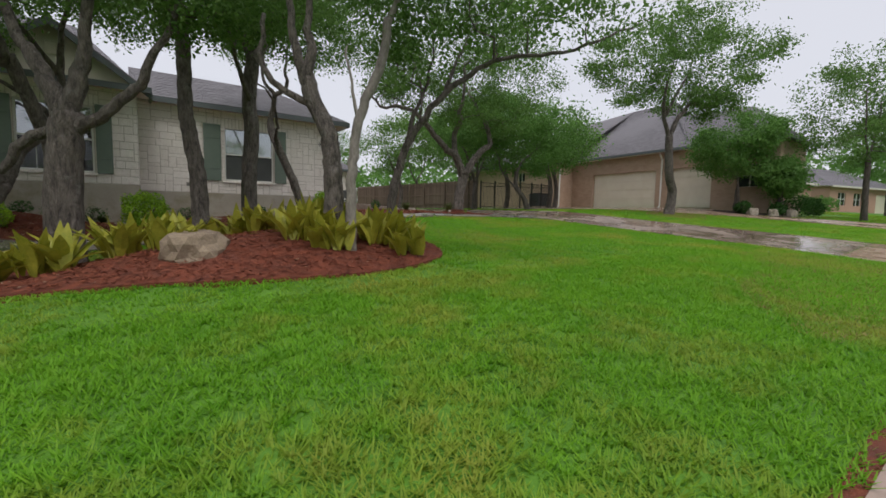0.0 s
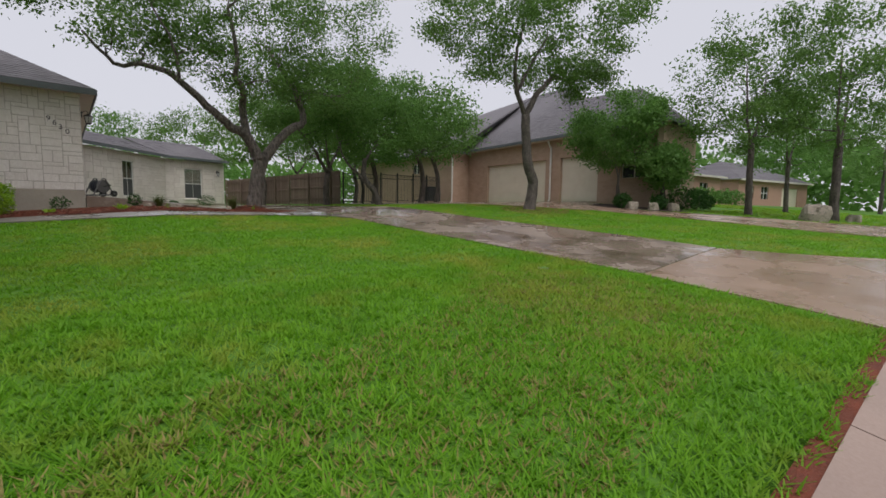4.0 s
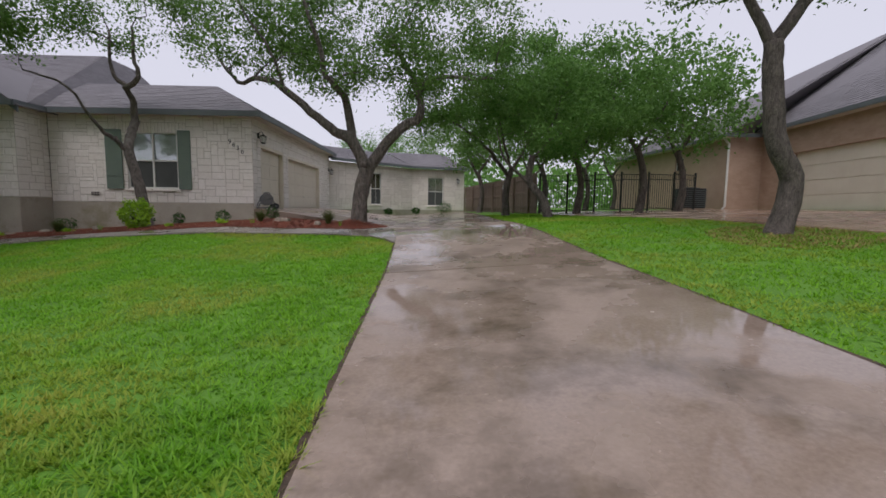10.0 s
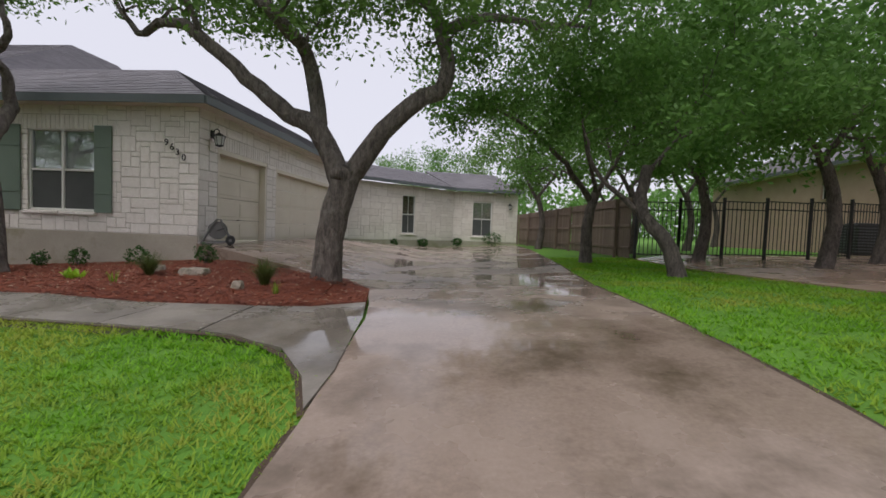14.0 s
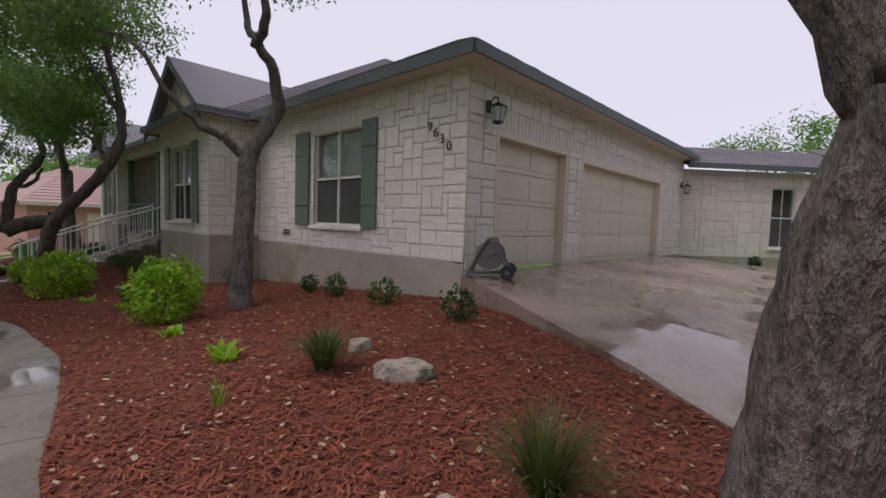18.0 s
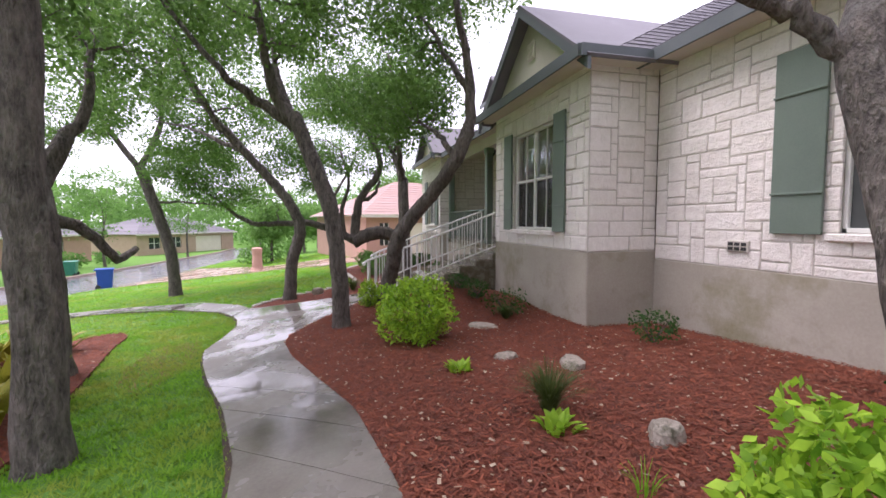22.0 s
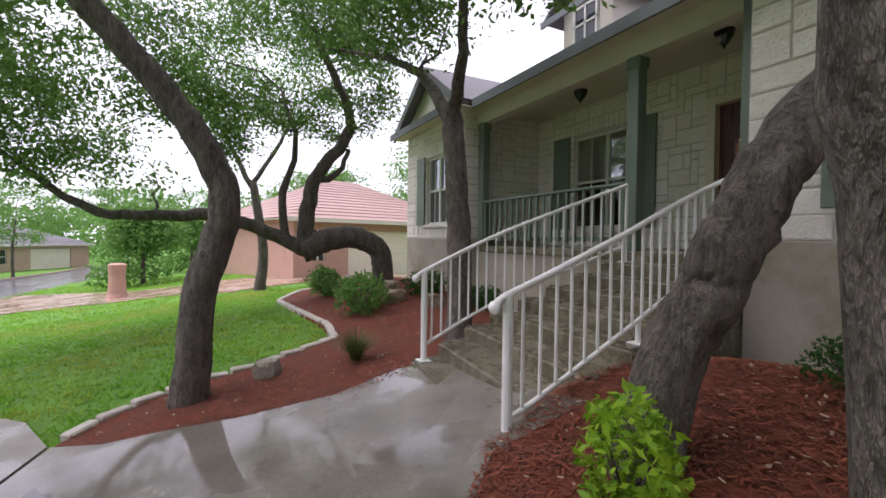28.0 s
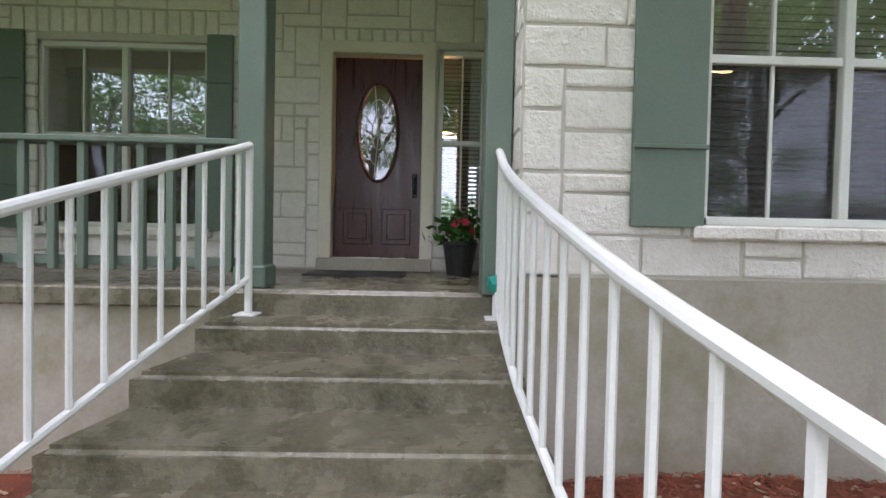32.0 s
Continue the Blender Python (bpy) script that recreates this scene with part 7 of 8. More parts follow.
for i, (x, y, w, h) in enumerate(((5.8, 14.42, 0.24, 0.16), (7.2, 14.4, 0.34, 0.2), (1.47, 14.37, 0.32, 0.18), (3.08, 14.6, 0.3, 0.17))):
    broad_plant("small bright green sprouting plant in mulch", x, y, w, h, 140 + i, M_BUSH, 26, 0.032, "sprout", spread=0.05)
for i, (x, y) in enumerate(((10.33, 14.05), (8.13, 14.02), (3.9, 14.6))):
    tuft("thin green grass shoots in mulch", x, y, 0.18, 0.22, 160 + i, 18, M_GRASS)
GOLD = ((-1.9, 8.0, 1.0, 0.6), (-1.2, 7.9, 1.1, 0.6), (-2.5, 8.4, 0.9, 0.6), (-3.1, 8.5, 0.8, 0.6), (0.2, 10.0, 0.9, 0.65), (0.6, 9.1, 0.8, 0.55), (1.3, 8.9, 0.9, 0.6), (1.2, 10.0, 0.9, 0.6), (1.75, 6.95, 0.85, 0.62), (2.2, 7.2, 0.8, 0.62), (2.0, 6.5, 0.75, 0.55), (2.9, 6.75, 0.8, 0.62), (3.15, 6.25, 0.7, 0.58), (3.3, 6.9, 0.7, 0.55), (0.2, 8.6, 0.9, 0.58), (1.5, 8.2, 0.8, 0.55), (-0.4, 8.2, 0.9, 0.6), (0.1, 7.6, 0.7, 0.5))
for i, (x, y, w, h) in enumerate(GOLD):
    broad_plant("yellow-speckled gold dust plant in the island bed", x, y, w * 1.15, h * 1.15, 180 + i, M_GOLD, 34, 0.085, "gold_dust_plant", spread=0.22)


def rock(label, x, y, w, d, h, seed, mat=M_ROCK, flat=0.0, name="rock"):
    zb = gz(x, y)
    bm = bmesh.new()
    bmesh.ops.create_icosphere(bm, subdivisions=3, radius=1)
    for v in bm.verts:
        k = 1 + 0.34 * noise.noise(v.co * 1.4 + Vector((seed, 0, 0))) + 0.09 * noise.noise(v.co * 4 + Vector((0, seed, 0)))
        v.co = v.co * k
        v.co = Vector((max(-1.06, min(1.06, v.co.x)) * w / 2.05, max(-1.06, min(1.06, v.co.y)) * d / 2.05, max(-0.5, min(0.62 + 0.1 * noise.noise(v.co * 2), v.co.z)) * h / 0.8))
    m = Mesh()
    m.add(bm)
    ob = part(name, m, mat, None, label)
    ob["category"] = "rock"
    ob.location = (x, y, zb + 0.02)
    ob.rotation_euler = (0, 0, seed * 1.3)
    return ob


rock("tan weathered boulder in the island bed", 0.42, 7.2, 1.4, 0.75, 0.28, 1, M_ROCK_TAN)
for i, (x, y, w, d, h) in enumerate(((8.5, 15.1, 0.48, 0.28, 0.15), (7.85, 15.22, 0.26, 0.18, 0.14), (9.7, 14.25, 0.17, 0.12, 0.16), (1.2, 15.0, 0.3, 0.2, 0.1), (1.72, 15.5, 0.45, 0.26, 0.12), (-0.55, 15.35, 0.5, 0.3, 0.08), (3.42, 15.15, 0.3, 0.22, 0.15), (-1.65, 14.8, 0.2, 0.14, 0.2))):
    rock("flat grey-cream limestone rock in red mulch", x, y, w, d, h, 3 + i)
rock("pale limestone rock by the lawn edging", -6.3, 12.75, 0.32, 0.26, 0.22, 14)
for i, (x, y, w) in enumerate(((-9.6, 15.4, 0.6), (-10.4, 15.6, 0.5), (-8.9, 15.9, 0.5), (-12.3, 15.2, 0.5))):
    rock("dark weathered rock in the porch bed", x, y, w, w * 0.7, 0.3, 16 + i, M_ROCK_TAN)
rock("large pale limestone boulder by the neighbour's drive", 27.0, 3.7, 0.95, 0.7, 0.75, 21)
rock("low pale limestone boulder", 29.6, 2.9, 0.8, 0.5, 0.35, 22)
for i, (x, y) in enumerate(((24.75, 8.6), (25.5, 8.1), (24.3, 9.3))):
    rock("pale limestone boulder in the neighbour's bed", x, y, 0.5, 0.4, 0.4, 24 + i)

# stone edging between lawn and porch bed
edging = thing("lawn_edging", "pale stone edging between lawn and mulch", "edging", kind="structure")
EDGE_LINE = [(-5.85, 11.2), (-6.15, 11.4), (-6.43, 11.7), (-6.64, 12.1), (-6.76, 12.7), (-7.4, 13.7), (-8.4, 13.82), (-10.5, 13.6), (-12.0, 13.5), (-13.6, 14.2), (-14.6, 15.8)]
ed = Mesh().box(-0.14, 0.14, -0.055, 0.055, -0.08, 0.07, 0.015).data("edging_stone", M_EDGE)
L = sum(math.dist(a, b) for a, b in zip(EDGE_LINE, EDGE_LINE[1:]))
n = int(L / 0.3)
for i in range(n):
    p, q = lerp_line(EDGE_LINE, i / n), lerp_line(EDGE_LINE, min(1, (i + 0.5) / n))
    ob = new("edging_stone", ed)
    ob.parent, ob.location = edging, (q[0], q[1], gz(*q))
    ob.rotation_euler = (rnd.uniform(-0.05, 0.05), rnd.uniform(-0.05, 0.05), math.atan2(q[1] - p[1], q[0] - p[0]) + rnd.uniform(-0.08, 0.08))


# ---- fixtures and loose things ----
def wall_lantern(m, label):
    t = thing("wall_lantern", label, "lantern", group="wall lanterns")
    part("back_plate", Mesh().box(-0.06, 0.06, 0.0, 0.03, -0.02, 0.16, 0.01), M_BLACK, t)
    part("arm", Mesh().tube([(0, 0.02, 0.1), (0, 0.06, 0.17), (0, 0.12, 0.2), (0, 0.17, 0.17), (0, 0.18, 0.1)], 0.011, 7), M_BLACK, t)
    roof_m = Mesh().lathe([(0.14, 0.03), (0.135, 0.045), (0.06, 0.09), (0.02, 0.115), (0.0, 0.12)], 0, 0.18, 6)
    part("cap", roof_m, M_BLACK, t)
    part("glass", Mesh().lathe([(0.075, -0.17), (0.115, 0.028)], 0, 0.18, 6), M_FROST, t, "frosted glass")
    for i in range(6):
        a = math.pi / 3 * i
        part("cage_bar", Mesh().tube([(0.078 * math.cos(a), 0.18 + 0.078 * math.sin(a), -0.17), (0.119 * math.cos(a), 0.18 + 0.119 * math.sin(a), 0.03)], 0.007, 5), M_BLACK, t)
    part("base", Mesh().lathe([(0.03, -0.21), (0.085, -0.19), (0.085, -0.168)], 0, 0.18, 6), M_BLACK, t)
    t.matrix_world = m
    return t


side_frame = frame_of(6.6, 18.0, 0, 1)
wall_lantern(side_frame @ pose(0.42, 0.03, 4.42), "black wall lantern with frosted glass beside the garage door")
wall_lantern(side_frame @ pose(10.9, 0.03, 4.1), "black wall lantern beyond the double garage door")
wall_lantern(frame_of(11.3, 34.3, 3.8, 1.0) @ pose(3.4, 0.03, 4.0), "black wall lantern on the rear wing")


def soffit_light(x, y, z):
    t = thing("ceiling_lantern", "small dark bronze porch ceiling light", "ceiling light", (x, y, z), group="porch ceiling lights")
    part("canopy", Mesh().lathe([(0.11, -0.03), (0.12, -0.015), (0.12, 0.0)], 0, 0, 16), M_BLACK, t)
    part("shade", Mesh().lathe([(0.02, -0.19), (0.06, -0.15), (0.10, -0.08), (0.12, -0.03)], 0, 0, 8), M_GLASSDARK, t)
    part("finial", Mesh().lathe([(0.0, -0.23), (0.02, -0.21), (0.012, -0.185)], 0, 0, 8), M_BLACK, t)


soffit_light(-7.36, 18.05, 4.93)
soffit_light(-4.83, 18.0, 4.93)

# house number
for ch, x, z in (("9", 5.87, 4.2), ("6", 6.0, 4.1), ("3", 6.13, 3.99), ("0", 6.28, 3.87)):
    cu_ = bpy.data.curves.new("numeral", "FONT")
    cu_.body, cu_.size, cu_.extrude, cu_.align_x, cu_.align_y = ch, 0.205, 0.008, "CENTER", "CENTER"
    ob = new("house_numeral", cu_)
    cu_.materials.append(M_BLACK)
    ob.matrix_world = pose(x, 17.945, z, 90, 0, 0)
    tagged(ob, "black metal house numeral " + ch + " on limestone", "house number", "house numerals")

# foundation vent
fv = thing("foundation_vent", "small dark slotted vent in the limestone", "vent")
part("frame", Mesh().box(1.2, 1.5, 17.96, 18.0, 2.34, 2.48, 0.006), M_MORTAR, fv)
for i in range(2):
    for k in range(3):
        part("slot", Mesh().box(1.225 + k * 0.09, 1.29 + k * 0.09, 17.95, 17.965, 2.36 + i * 0.058, 2.4 + i * 0.058), M_BLACK, fv)

# hose reel on the drive by the garage corner
hr = thing("hose_reel", "grey plastic hose reel cart with a coiled hose", "hose reel")
for s in (-0.2, 0.2):
    part("side_frame", Mesh().tube([(s, -0.3, 0.03), (s, -0.1, 0.42), (s, 0.0, 0.56), (s, 0.08, 0.56), (s, 0.12, 0.42), (s, 0.3, 0.1)], 0.02, 8), M_REEL, hr)
    part("foot_bar", Mesh().tube([(s, -0.32, 0.03), (s, 0.28, 0.06)], 0.022, 7), M_REEL, hr)
part("drum", Mesh().tube([(-0.17, 0.02, 0.32), (0.17, 0.02, 0.32)], 0.09, 14), M_REEL, hr)
for s in (-0.17, 0.17):
    part("flange", Mesh().tube([(s - 0.012, 0.02, 0.32), (s + 0.012, 0.02, 0.32)], 0.2, 18), M_REEL, hr)
hose = Mesh()
hose.tube([(-0.15 + 0.15 * (1 - math.cos(i / 28)), 0.02 + (0.135 + 0.025 * math.sin(i * 0.37)) * math.cos(i * 0.7), 0.32 + (0.14 + 0.025 * math.sin(i * 0.37)) * math.sin(i * 0.7)) for i in range(181)], 0.014, 6)
part("hose", hose, M_HOSE, hr, "blue-grey coiled hose")
for s in (-0.25, 0.25):
    w = part("wheel", Mesh().tube([(s - 0.025, 0.28, 0.1), (s + 0.025, 0.28, 0.1)], 0.1, 16), M_BLACK, hr)
    part("hub", Mesh().tube([(s - 0.03, 0.28, 0.1), (s + 0.03, 0.28, 0.1)], 0.035, 10), M_REEL, w)
part("crank_handle", Mesh().tube([(0.2, 0.02, 0.32), (0.27, 0.02, 0.32), (0.27, 0.14, 0.36), (0.34, 0.14, 0.36)], 0.012, 6), M_BLACK, hr)
hr.matrix_world = pose(6.95, 18.15, drive_z(6.95, 18.15), 0, 0, -60) @ Matrix.Diagonal((1.0, 1.0, 1.0, 1))

# door mat, flower pot and a green bag on the rail
mat_ = part("door_mat", Mesh().box(-5.45, -4.6, 18.05, 18.55, PF, PF + 0.015, 0.005), M_BLACK, None, "dark door mat on the porch")
mat_["category"] = "door mat"
pot = thing("flower_pot", "black pot with red flowers beside the door", "plant pot", (-4.12, 18.4, PF))
part("pot", Mesh().lathe([(0.11, 0.0), (0.15, 0.26), (0.16, 0.28), (0.16, 0.31), (0.13, 0.31), (0.12, 0.27)], 0, 0, 18), M_BLACK, pot)
v, q = leaves_np(np.random.default_rng(3).normal(0, 1, (160, 3)) * np.array([0.11, 0.11, 0.08]) + np.array([0, 0, 0.42]), 2, 0.02, 0.045, 3)
fo = new("foliage", big_mesh("foliage", v, q, M_BUSH_DARK))
fo.parent = pot
for i in range(9):
    a, rr_ = rnd.uniform(0, 6.28), rnd.uniform(0.06, 0.2)
    fl = Mesh()
    for k in range(6):
        b = k * math.pi / 3
        fl.poly([(0, 0, 0.0), (0.035 * math.cos(b - 0.4), 0.035 * math.sin(b - 0.4), 0.015), (0.045 * math.cos(b), 0.045 * math.sin(b), 0.01), (0.035 * math.cos(b + 0.4), 0.035 * math.sin(b + 0.4), 0.015)])
    part("flower", fl, M_RED, pot, "crimson flower").matrix_local = pose(rr_ * math.cos(a), rr_ * math.sin(a), 0.44 + rnd.uniform(-0.06, 0.06), 60, 0, math.degrees(a) + 90)
bag = Mesh()
bm = bmesh.new()
bmesh.ops.create_icosphere(bm, subdivisions=2, radius=0.06)
for vv in bm.verts:
    vv.co *= 1 + 0.4 * noise.noise(vv.co * 30)
bag.add(bm)
ob = part("plastic_bag", bag, M_TEAL, None, "small crumpled teal bag tied to the handrail")
ob["category"] = "bag"
ob.location = (-3.98, 16.92, 2.2)

# meter lid in the lawn, wheelie bins by the street
lid = thing("meter_lid", "small teal water meter lid in the lawn", "meter lid", (11.12, 4.22, gz(11.12, 4.22) - 0.012))
part("ring", Mesh().lathe([(0.09, 0.0), (0.09, 0.03), (0.075, 0.032), (0.075, 0.02)], 0, 0, 20), M_PLINTH, lid)
part("cover", Mesh().lathe([(0.072, 0.0), (0.072, 0.028), (0.04, 0.032)], 0, 0, 20), M_TEAL, lid)


def bin_at(x, y, mat, label, yaw):
    zb = gz(x, y) - (0.08 if y < kerb_y(x) else 0)
    t = thing("wheelie_bin", label, "bin", group="wheelie bins")
    m = Mesh()
    m.v = [(-0.26, -0.3, 0.06), (0.26, -0.3, 0.06), (0.26, 0.28, 0.06), (-0.26, 0.28, 0.06), (-0.31, -0.38, 1.0), (0.31, -0.38, 1.0), (0.31, 0.34, 1.0), (-0.31, 0.34, 1.0)]
    m.f = [(3, 2, 1, 0), (4, 5, 6, 7), (0, 1, 5, 4), (1, 2, 6, 5), (2, 3, 7, 6), (3, 0, 4, 7)]
    part("body", m, mat, t)
    part("lid", Mesh().box(-0.34, 0.34, -0.42, 0.4, 1.0, 1.07, 0.02), mat, t)
    for s in (-0.29, 0.29):
        part("wheel", Mesh().tube([(s - 0.03, 0.28, 0.12), (s + 0.03, 0.28, 0.12)], 0.12, 12), M_BLACK, t)
    part("handle", Mesh().tube([(-0.24, 0.42, 1.0), (0.24, 0.42, 1.0)], 0.015, 6), mat, t)
    t.matrix_world = pose(x, y, zb, 0, 0, yaw)


bin_at(-20.6, 1.6, M_BLUEBIN, "blue wheelie bin standing at the kerb", 200)
bin_at(-31.5, -5.2, M_GREENBIN, "green wheelie bin across the street", 20)
bin_at(-30.7, -4.9, M_GREENBIN, "green wheelie bin across the street", 15)
tp = thing("tree_stump", "reddish stump beside the pale drive", "stump", (-22.0, 8.8, gz(-22.0, 8.8)))
part("wood", Mesh().lathe([(0.42, -0.1), (0.3, 0.2), (0.26, 0.9), (0.3, 1.3), (0.2, 1.36)], 0, 0, 14), M_PINK, tp)

# lamps seen through the windows
def pendant(x, y, z, label):
    t = thing("pendant_lamp", label, "lamp", (x, y, z))
    part("cord", Mesh().tube([(0, 0, 0.1), (0, 0, 4.8 - z)], 0.008, 5), M_BLACK, t)
    part("shade", Mesh().lathe([(0.17, 0.0), (0.15, 0.05), (0.05, 0.11), (0.03, 0.12)], 0, 0, 16), M_GLOW, t, "glowing glass shade")


pendant(-1.6, 18.6, 4.15, "glowing pendant lamp inside the front room")
pendant(-6.9, 20.3, 3.9, "glowing pendant lamp inside the hall")
pendant(-4.25, 20.2, 3.75, "glowing hall lamp behind the sidelight")

# ---- grass and mulch chips ----
def grass_patch(name, label, x0, x1, y0, y1, density, height, width, seed, keep, drop, mat=M_GRASS):
    """Bent blades over a stretch of lawn, thinned where beds and paving lie."""
    r = np.random.default_rng(seed)
    n = int((x1 - x0) * (y1 - y0) * density)
    m = n // 5 + 1
    cx, cy, ca = (np.repeat(v, 5)[:n] for v in (r.uniform(x0, x1, m), r.uniform(y0, y1, m), r.uniform(0.6, 1.4, m)))
    turn = r.uniform(0, 2 * np.pi, n)
    x, y = cx + np.cos(turn) * width * 2.2, cy + np.sin(turn) * width * 2.2
    ok = np.ones(n, bool)
    for o in keep:
        ok &= inside_np(x, y, o)
    for o in drop:
        ok &= ~inside_np(x, y, o)
    ok &= y > np.interp(x, *KERB) + 0.03 * np.sin(x * 7) + 0.02 * np.sin(x * 23)
    x, y, turn, ca = x[ok], y[ok], turn[ok], ca[ok]
    n = len(x)
    gxs, gys = np.linspace(x0 - 0.1, x1 + 0.1, 60), np.linspace(y0 - 0.1, y1 + 0.1, 60)
    table = np.array([[gz(a, b) for a in gxs] for b in gys])
    fx = np.clip((x - gxs[0]) / (gxs[1] - gxs[0]), 0, 58.999)
    fy = np.clip((y - gys[0]) / (gys[1] - gys[0]), 0, 58.999)
    i, j = fx.astype(int), fy.astype(int)
    u, w = fx - i, fy - j
    z = table[j, i] * (1 - u) * (1 - w) + table[j, i + 1] * u * (1 - w) + table[j + 1, i] * (1 - u) * w + table[j + 1, i + 1] * u * w
    a = turn + r.normal(0, 0.5, n)
    h = height * r.uniform(0.5, 1.1, n) * ca
    lean = r.uniform(0.35, 1.5, n) * h
    dx_, dy_ = np.cos(a), np.sin(a)
    wd = width * r.uniform(0.7, 1.3, n)
    sx, sy = -dy_ * wd / 2, dx_ * wd / 2
    rows = []
    for t, k in ((0.0, 1.0), (1.0, 0.2)):
        px, py, pz = x + dx_ * lean * t ** 1.6, y + dy_ * lean * t ** 1.6, z - 0.004 + h * (t - 0.25 * t * t)
        rows += [np.stack([px - sx * k, py - sy * k, pz], 1), np.stack([px + sx * k, py + sy * k, pz], 1)]
    v = np.stack(rows, 1).reshape(-1, 3)
    q = (np.arange(n) * 4)[:, None] + np.array([[0, 1, 3, 2]])
    ob = new(name, big_mesh(name, v, q, mat))
    return tagged(ob, label, "grass", kind="stuff")


DRIVE_OUT = [(11.5, 0.0), (16.85, 0.0), (16.85, 0.74), (16.35, 1.6), (15.8, 2.6), *EDGE_E, (6.6, 33), *EDGE_W[::-1], (11.95, 2.6), (11.8, 1.9), (11.5, 1.0)]
NBR_OUT = [(21.4, 0.0), (26.6, 0.0), *NBR_DRIVE[1:], (21.4, 1.0)]
NBED_OUT = [(23.9, 11.0), (23.8, 9.5), (24.5, 8.1), (26.1, 7.5), (26.4, 9.0), (26.6, 11.4), (25.2, 11.7)]
HOUSE_OUT = [(-15, 17.0), (7.0, 17.0), (7.0, 45), (-15, 45)]
PINK_OUT = [(-17.2, 13.9), (-16.6, 12.6), (-19.6, 10.4), (-20.3, 7.6), (-19.4, 2.4), (-19.4, 0), (-30, 0), (-30, 3.4), (-25.0, 9.0), (-23.4, 14.0), (-30, 24), (-18.6, 24), (-18.4, 15.5)]
OUT = [DRIVE_OUT, ISLAND, BED, BAYBED, walkway, HOUSE_OUT]
grass_patch("lawn_grass", "thick wet green lawn grass by the street", -2.5, 12.2, 0.6, 5.2, 3000, 0.068, 0.0135, 1, [], OUT)
grass_patch("lawn_grass", "wet green lawn grass before the house", -5.0, 12.3, 5.2, 13.0, 2100, 0.05, 0.0145, 2, [], OUT)
grass_patch("lawn_grass", "wet green lawn grass beside the drive", 14.0, 21.5, 1.0, 22.0, 1000, 0.05, 0.019, 3, [], [DRIVE_OUT, NBR_OUT, NBED_OUT])
grass_patch("lawn_grass", "wet green lawn grass west of the path", -16.0, -5.0, 0.4, 15.0, 640, 0.05, 0.022, 4, [], OUT)
grass_patch("lawn_grass", "wet green lawn grass next door", 21.5, 48.0, 1.5, 13.0, 110, 0.07, 0.04, 5, [], [NBR_OUT, NBED_OUT, [(26.4, 8.1), (37.6, 8.1), (37.6, 30), (26.4, 30)]])
grass_patch("lawn_grass", "wet green lawn grass by the pale drive", -34.0, -16.0, 1.0, 14.0, 110, 0.07, 0.038, 6, [], [PINK_OUT])

DRY = smooth_loop([(4.6, 1.6), (7.0, 1.3), (9.6, 1.5), (11.2, 1.8), (11.4, 3.2), (10.2, 4.4), (8.4, 3.4), (6.4, 3.0)])
DRY_OAK = smooth_loop([(17.6, 9.6), (18.8, 9.0), (20.2, 9.8), (20.4, 11.0), (19.2, 11.5), (17.9, 11.0)])
DRY_WEST = smooth_loop([(-2.6, 10.2), (-0.8, 10.4), (0.2, 11.0), (-1.2, 11.1), (-2.6, 10.9)])
grass_patch("dry_grass", "straw-coloured dry grass by the street", 4.5, 11.5, 1.0, 4.6, 1100, 0.055, 0.012, 7, [DRY], OUT, M_STRAW)
grass_patch("dry_grass", "straw-coloured dry grass round the oak", 17.4, 20.6, 8.8, 11.7, 900, 0.06, 0.02, 8, [DRY_OAK], [], M_STRAW)
grass_patch("dry_grass", "straw-coloured dry grass beside the path", -2.8, 0.4, 10.0, 11.2, 700, 0.05, 0.014, 9, [DRY_WEST], OUT, M_STRAW)


# ---- standing rain water on the paving ----
for i, (x, y, a, b, turn, fn) in enumerate(((-2.1, 11.85, 0.34, 0.17, 0.3, walk_z), (-4.6, 11.3, 0.4, 0.16, 0.1, walk_z), (-3.3, 12.1, 0.26, 0.17, 0.9, walk_z))):
    wob = random.Random(300 + i)
    ring = []
    for k in range(14):
        t, q = 2 * math.pi * k / 14, wob.uniform(0.75, 1.1)
        u, v = math.cos(t) * a * q, math.sin(t) * b * q
        ring.append((x + u * math.cos(turn) - v * math.sin(turn), y + u * math.sin(turn) + v * math.cos(turn)))
    tagged(sheet("puddle", smooth_loop(ring, 3), lambda px, py: fn(px, py) + 0.004, M_PUDDLE, "thin rain puddle on wet concrete", 0.004, 0.5), category="puddle")


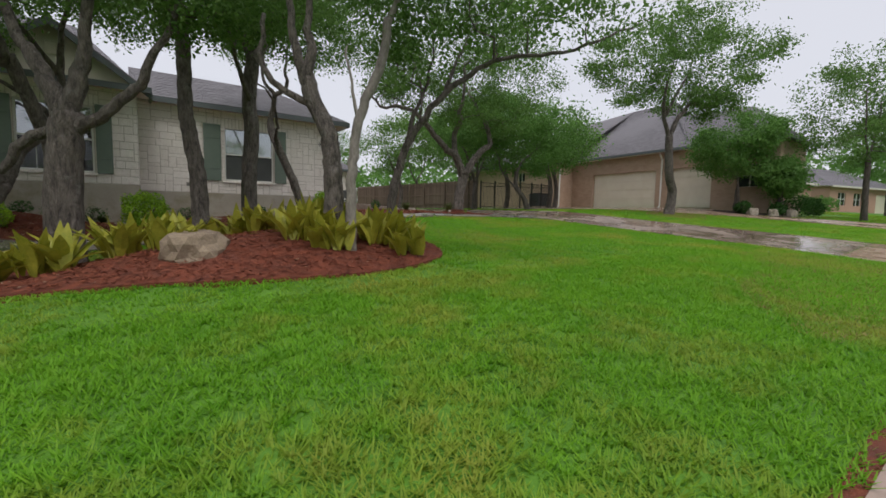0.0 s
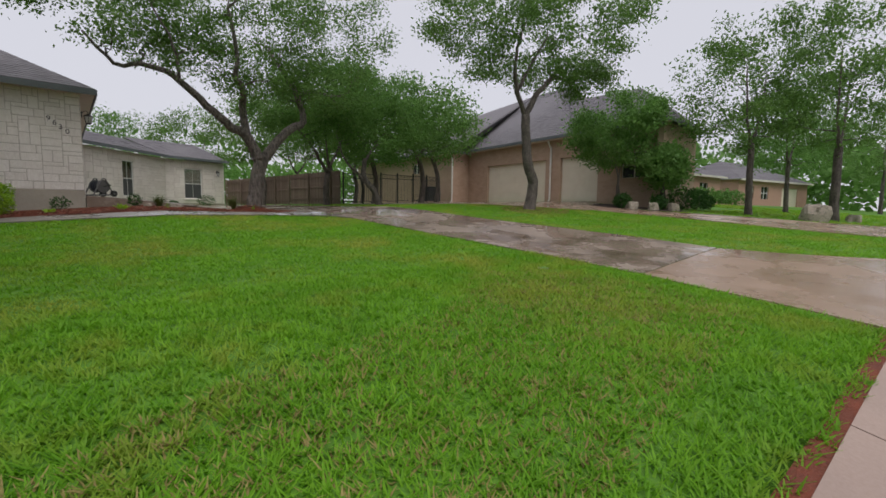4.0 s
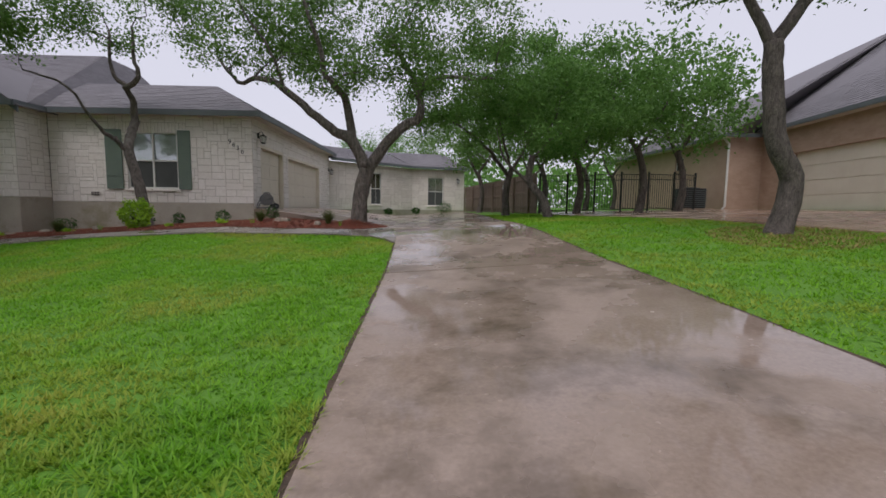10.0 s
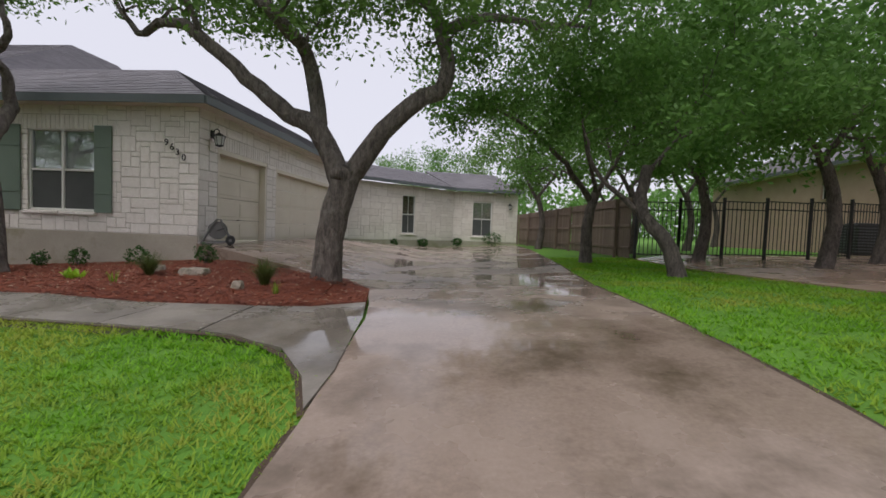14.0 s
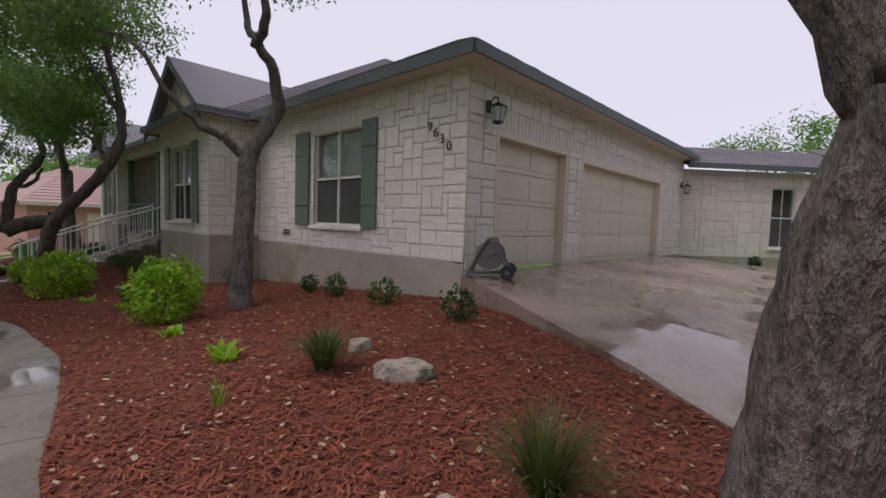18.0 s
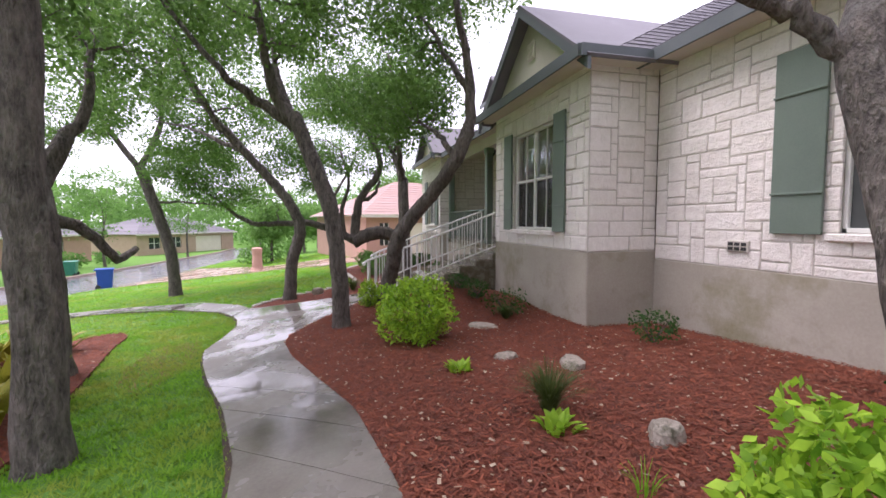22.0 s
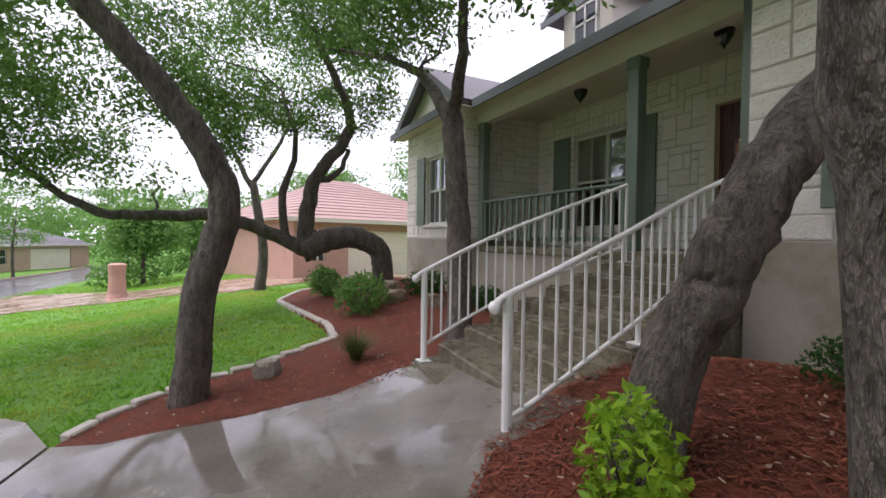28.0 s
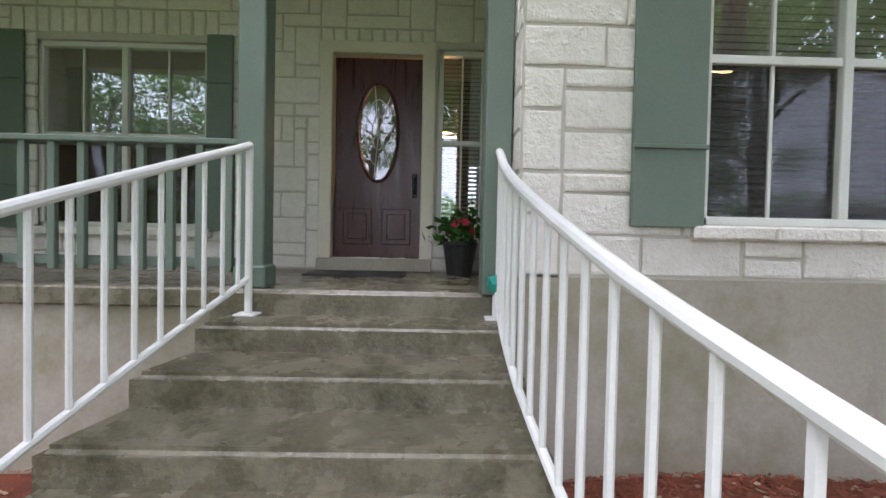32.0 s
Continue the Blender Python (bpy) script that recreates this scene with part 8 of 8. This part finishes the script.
def chips(name, label, outline, density, seed, mat, size=(0.05, 0.007), lift=0.034, rise=0.012):
    """Shredded bark lying about on a bed."""
    r = np.random.default_rng(seed)
    xs, ys = [p[0] for p in outline], [p[1] for p in outline]
    n = int((max(xs) - min(xs)) * (max(ys) - min(ys)) * density)
    x, y = r.uniform(min(xs), max(xs), n), r.uniform(min(ys), max(ys), n)
    ok = inside_np(x, y, outline)
    x, y = x[ok], y[ok]
    n = len(x)
    z = np.array([gz(a, b) for a, b in zip(x, y)]) + lift + r.uniform(0, rise, n)
    a, tilt = r.uniform(0, 2 * np.pi, n), r.uniform(-0.35, 0.35, n)
    L, W = size[0] * r.uniform(0.4, 1.4, n), size[1] * r.uniform(0.6, 1.6, n)
    d = np.stack([np.cos(a) * np.cos(tilt), np.sin(a) * np.cos(tilt), np.sin(tilt)], 1) * L[:, None] / 2
    s = np.stack([-np.sin(a), np.cos(a), r.uniform(-0.4, 0.4, n)], 1) * W[:, None] / 2
    c = np.stack([x, y, z], 1)
    v = np.stack([c - d - s, c - d + s, c + d + s, c + d - s], 1).reshape(-1, 3)
    ob = new(name, big_mesh(name, v, np.arange(4 * n).reshape(n, 4), mat))
    return tagged(ob, label, "mulch", kind="stuff")


chips("mulch_chips", "shredded red bark mulch along the house", BED, 2300, 1, M_CHIP, (0.048, 0.0075), 0.034, 0.026)
chips("mulch_chips", "shredded red bark mulch under the island oaks", ISLAND, 600, 2, M_CHIP, (0.07, 0.011), 0.034, 0.03)
chips("mulch_chips", "shredded red bark mulch beside the porch", BAYBED, 900, 3, M_CHIP, (0.042, 0.0062), 0.034, 0.024)
chips("fallen_leaves", "pale fallen oak leaves on the mulch", BED, 42, 4, M_DEADLEAF, (0.03, 0.016), 0.05, 0.012)
chips("fallen_leaves", "pale fallen oak leaves on the porch bed", BAYBED, 20, 5, M_DEADLEAF, (0.026, 0.014), 0.05, 0.012)
chips("fallen_leaves", "pale fallen leaves on the island bed", ISLAND, 5, 6, M_DEADLEAF, (0.04, 0.02), 0.05, 0.012)

# ---- stones on the walls, last ----
for owner, width, z0, z1, holes, unit, seed, limit in CLAD:
    clad(owner, ashlar(width, z0, z1, holes, unit, seed), limit)
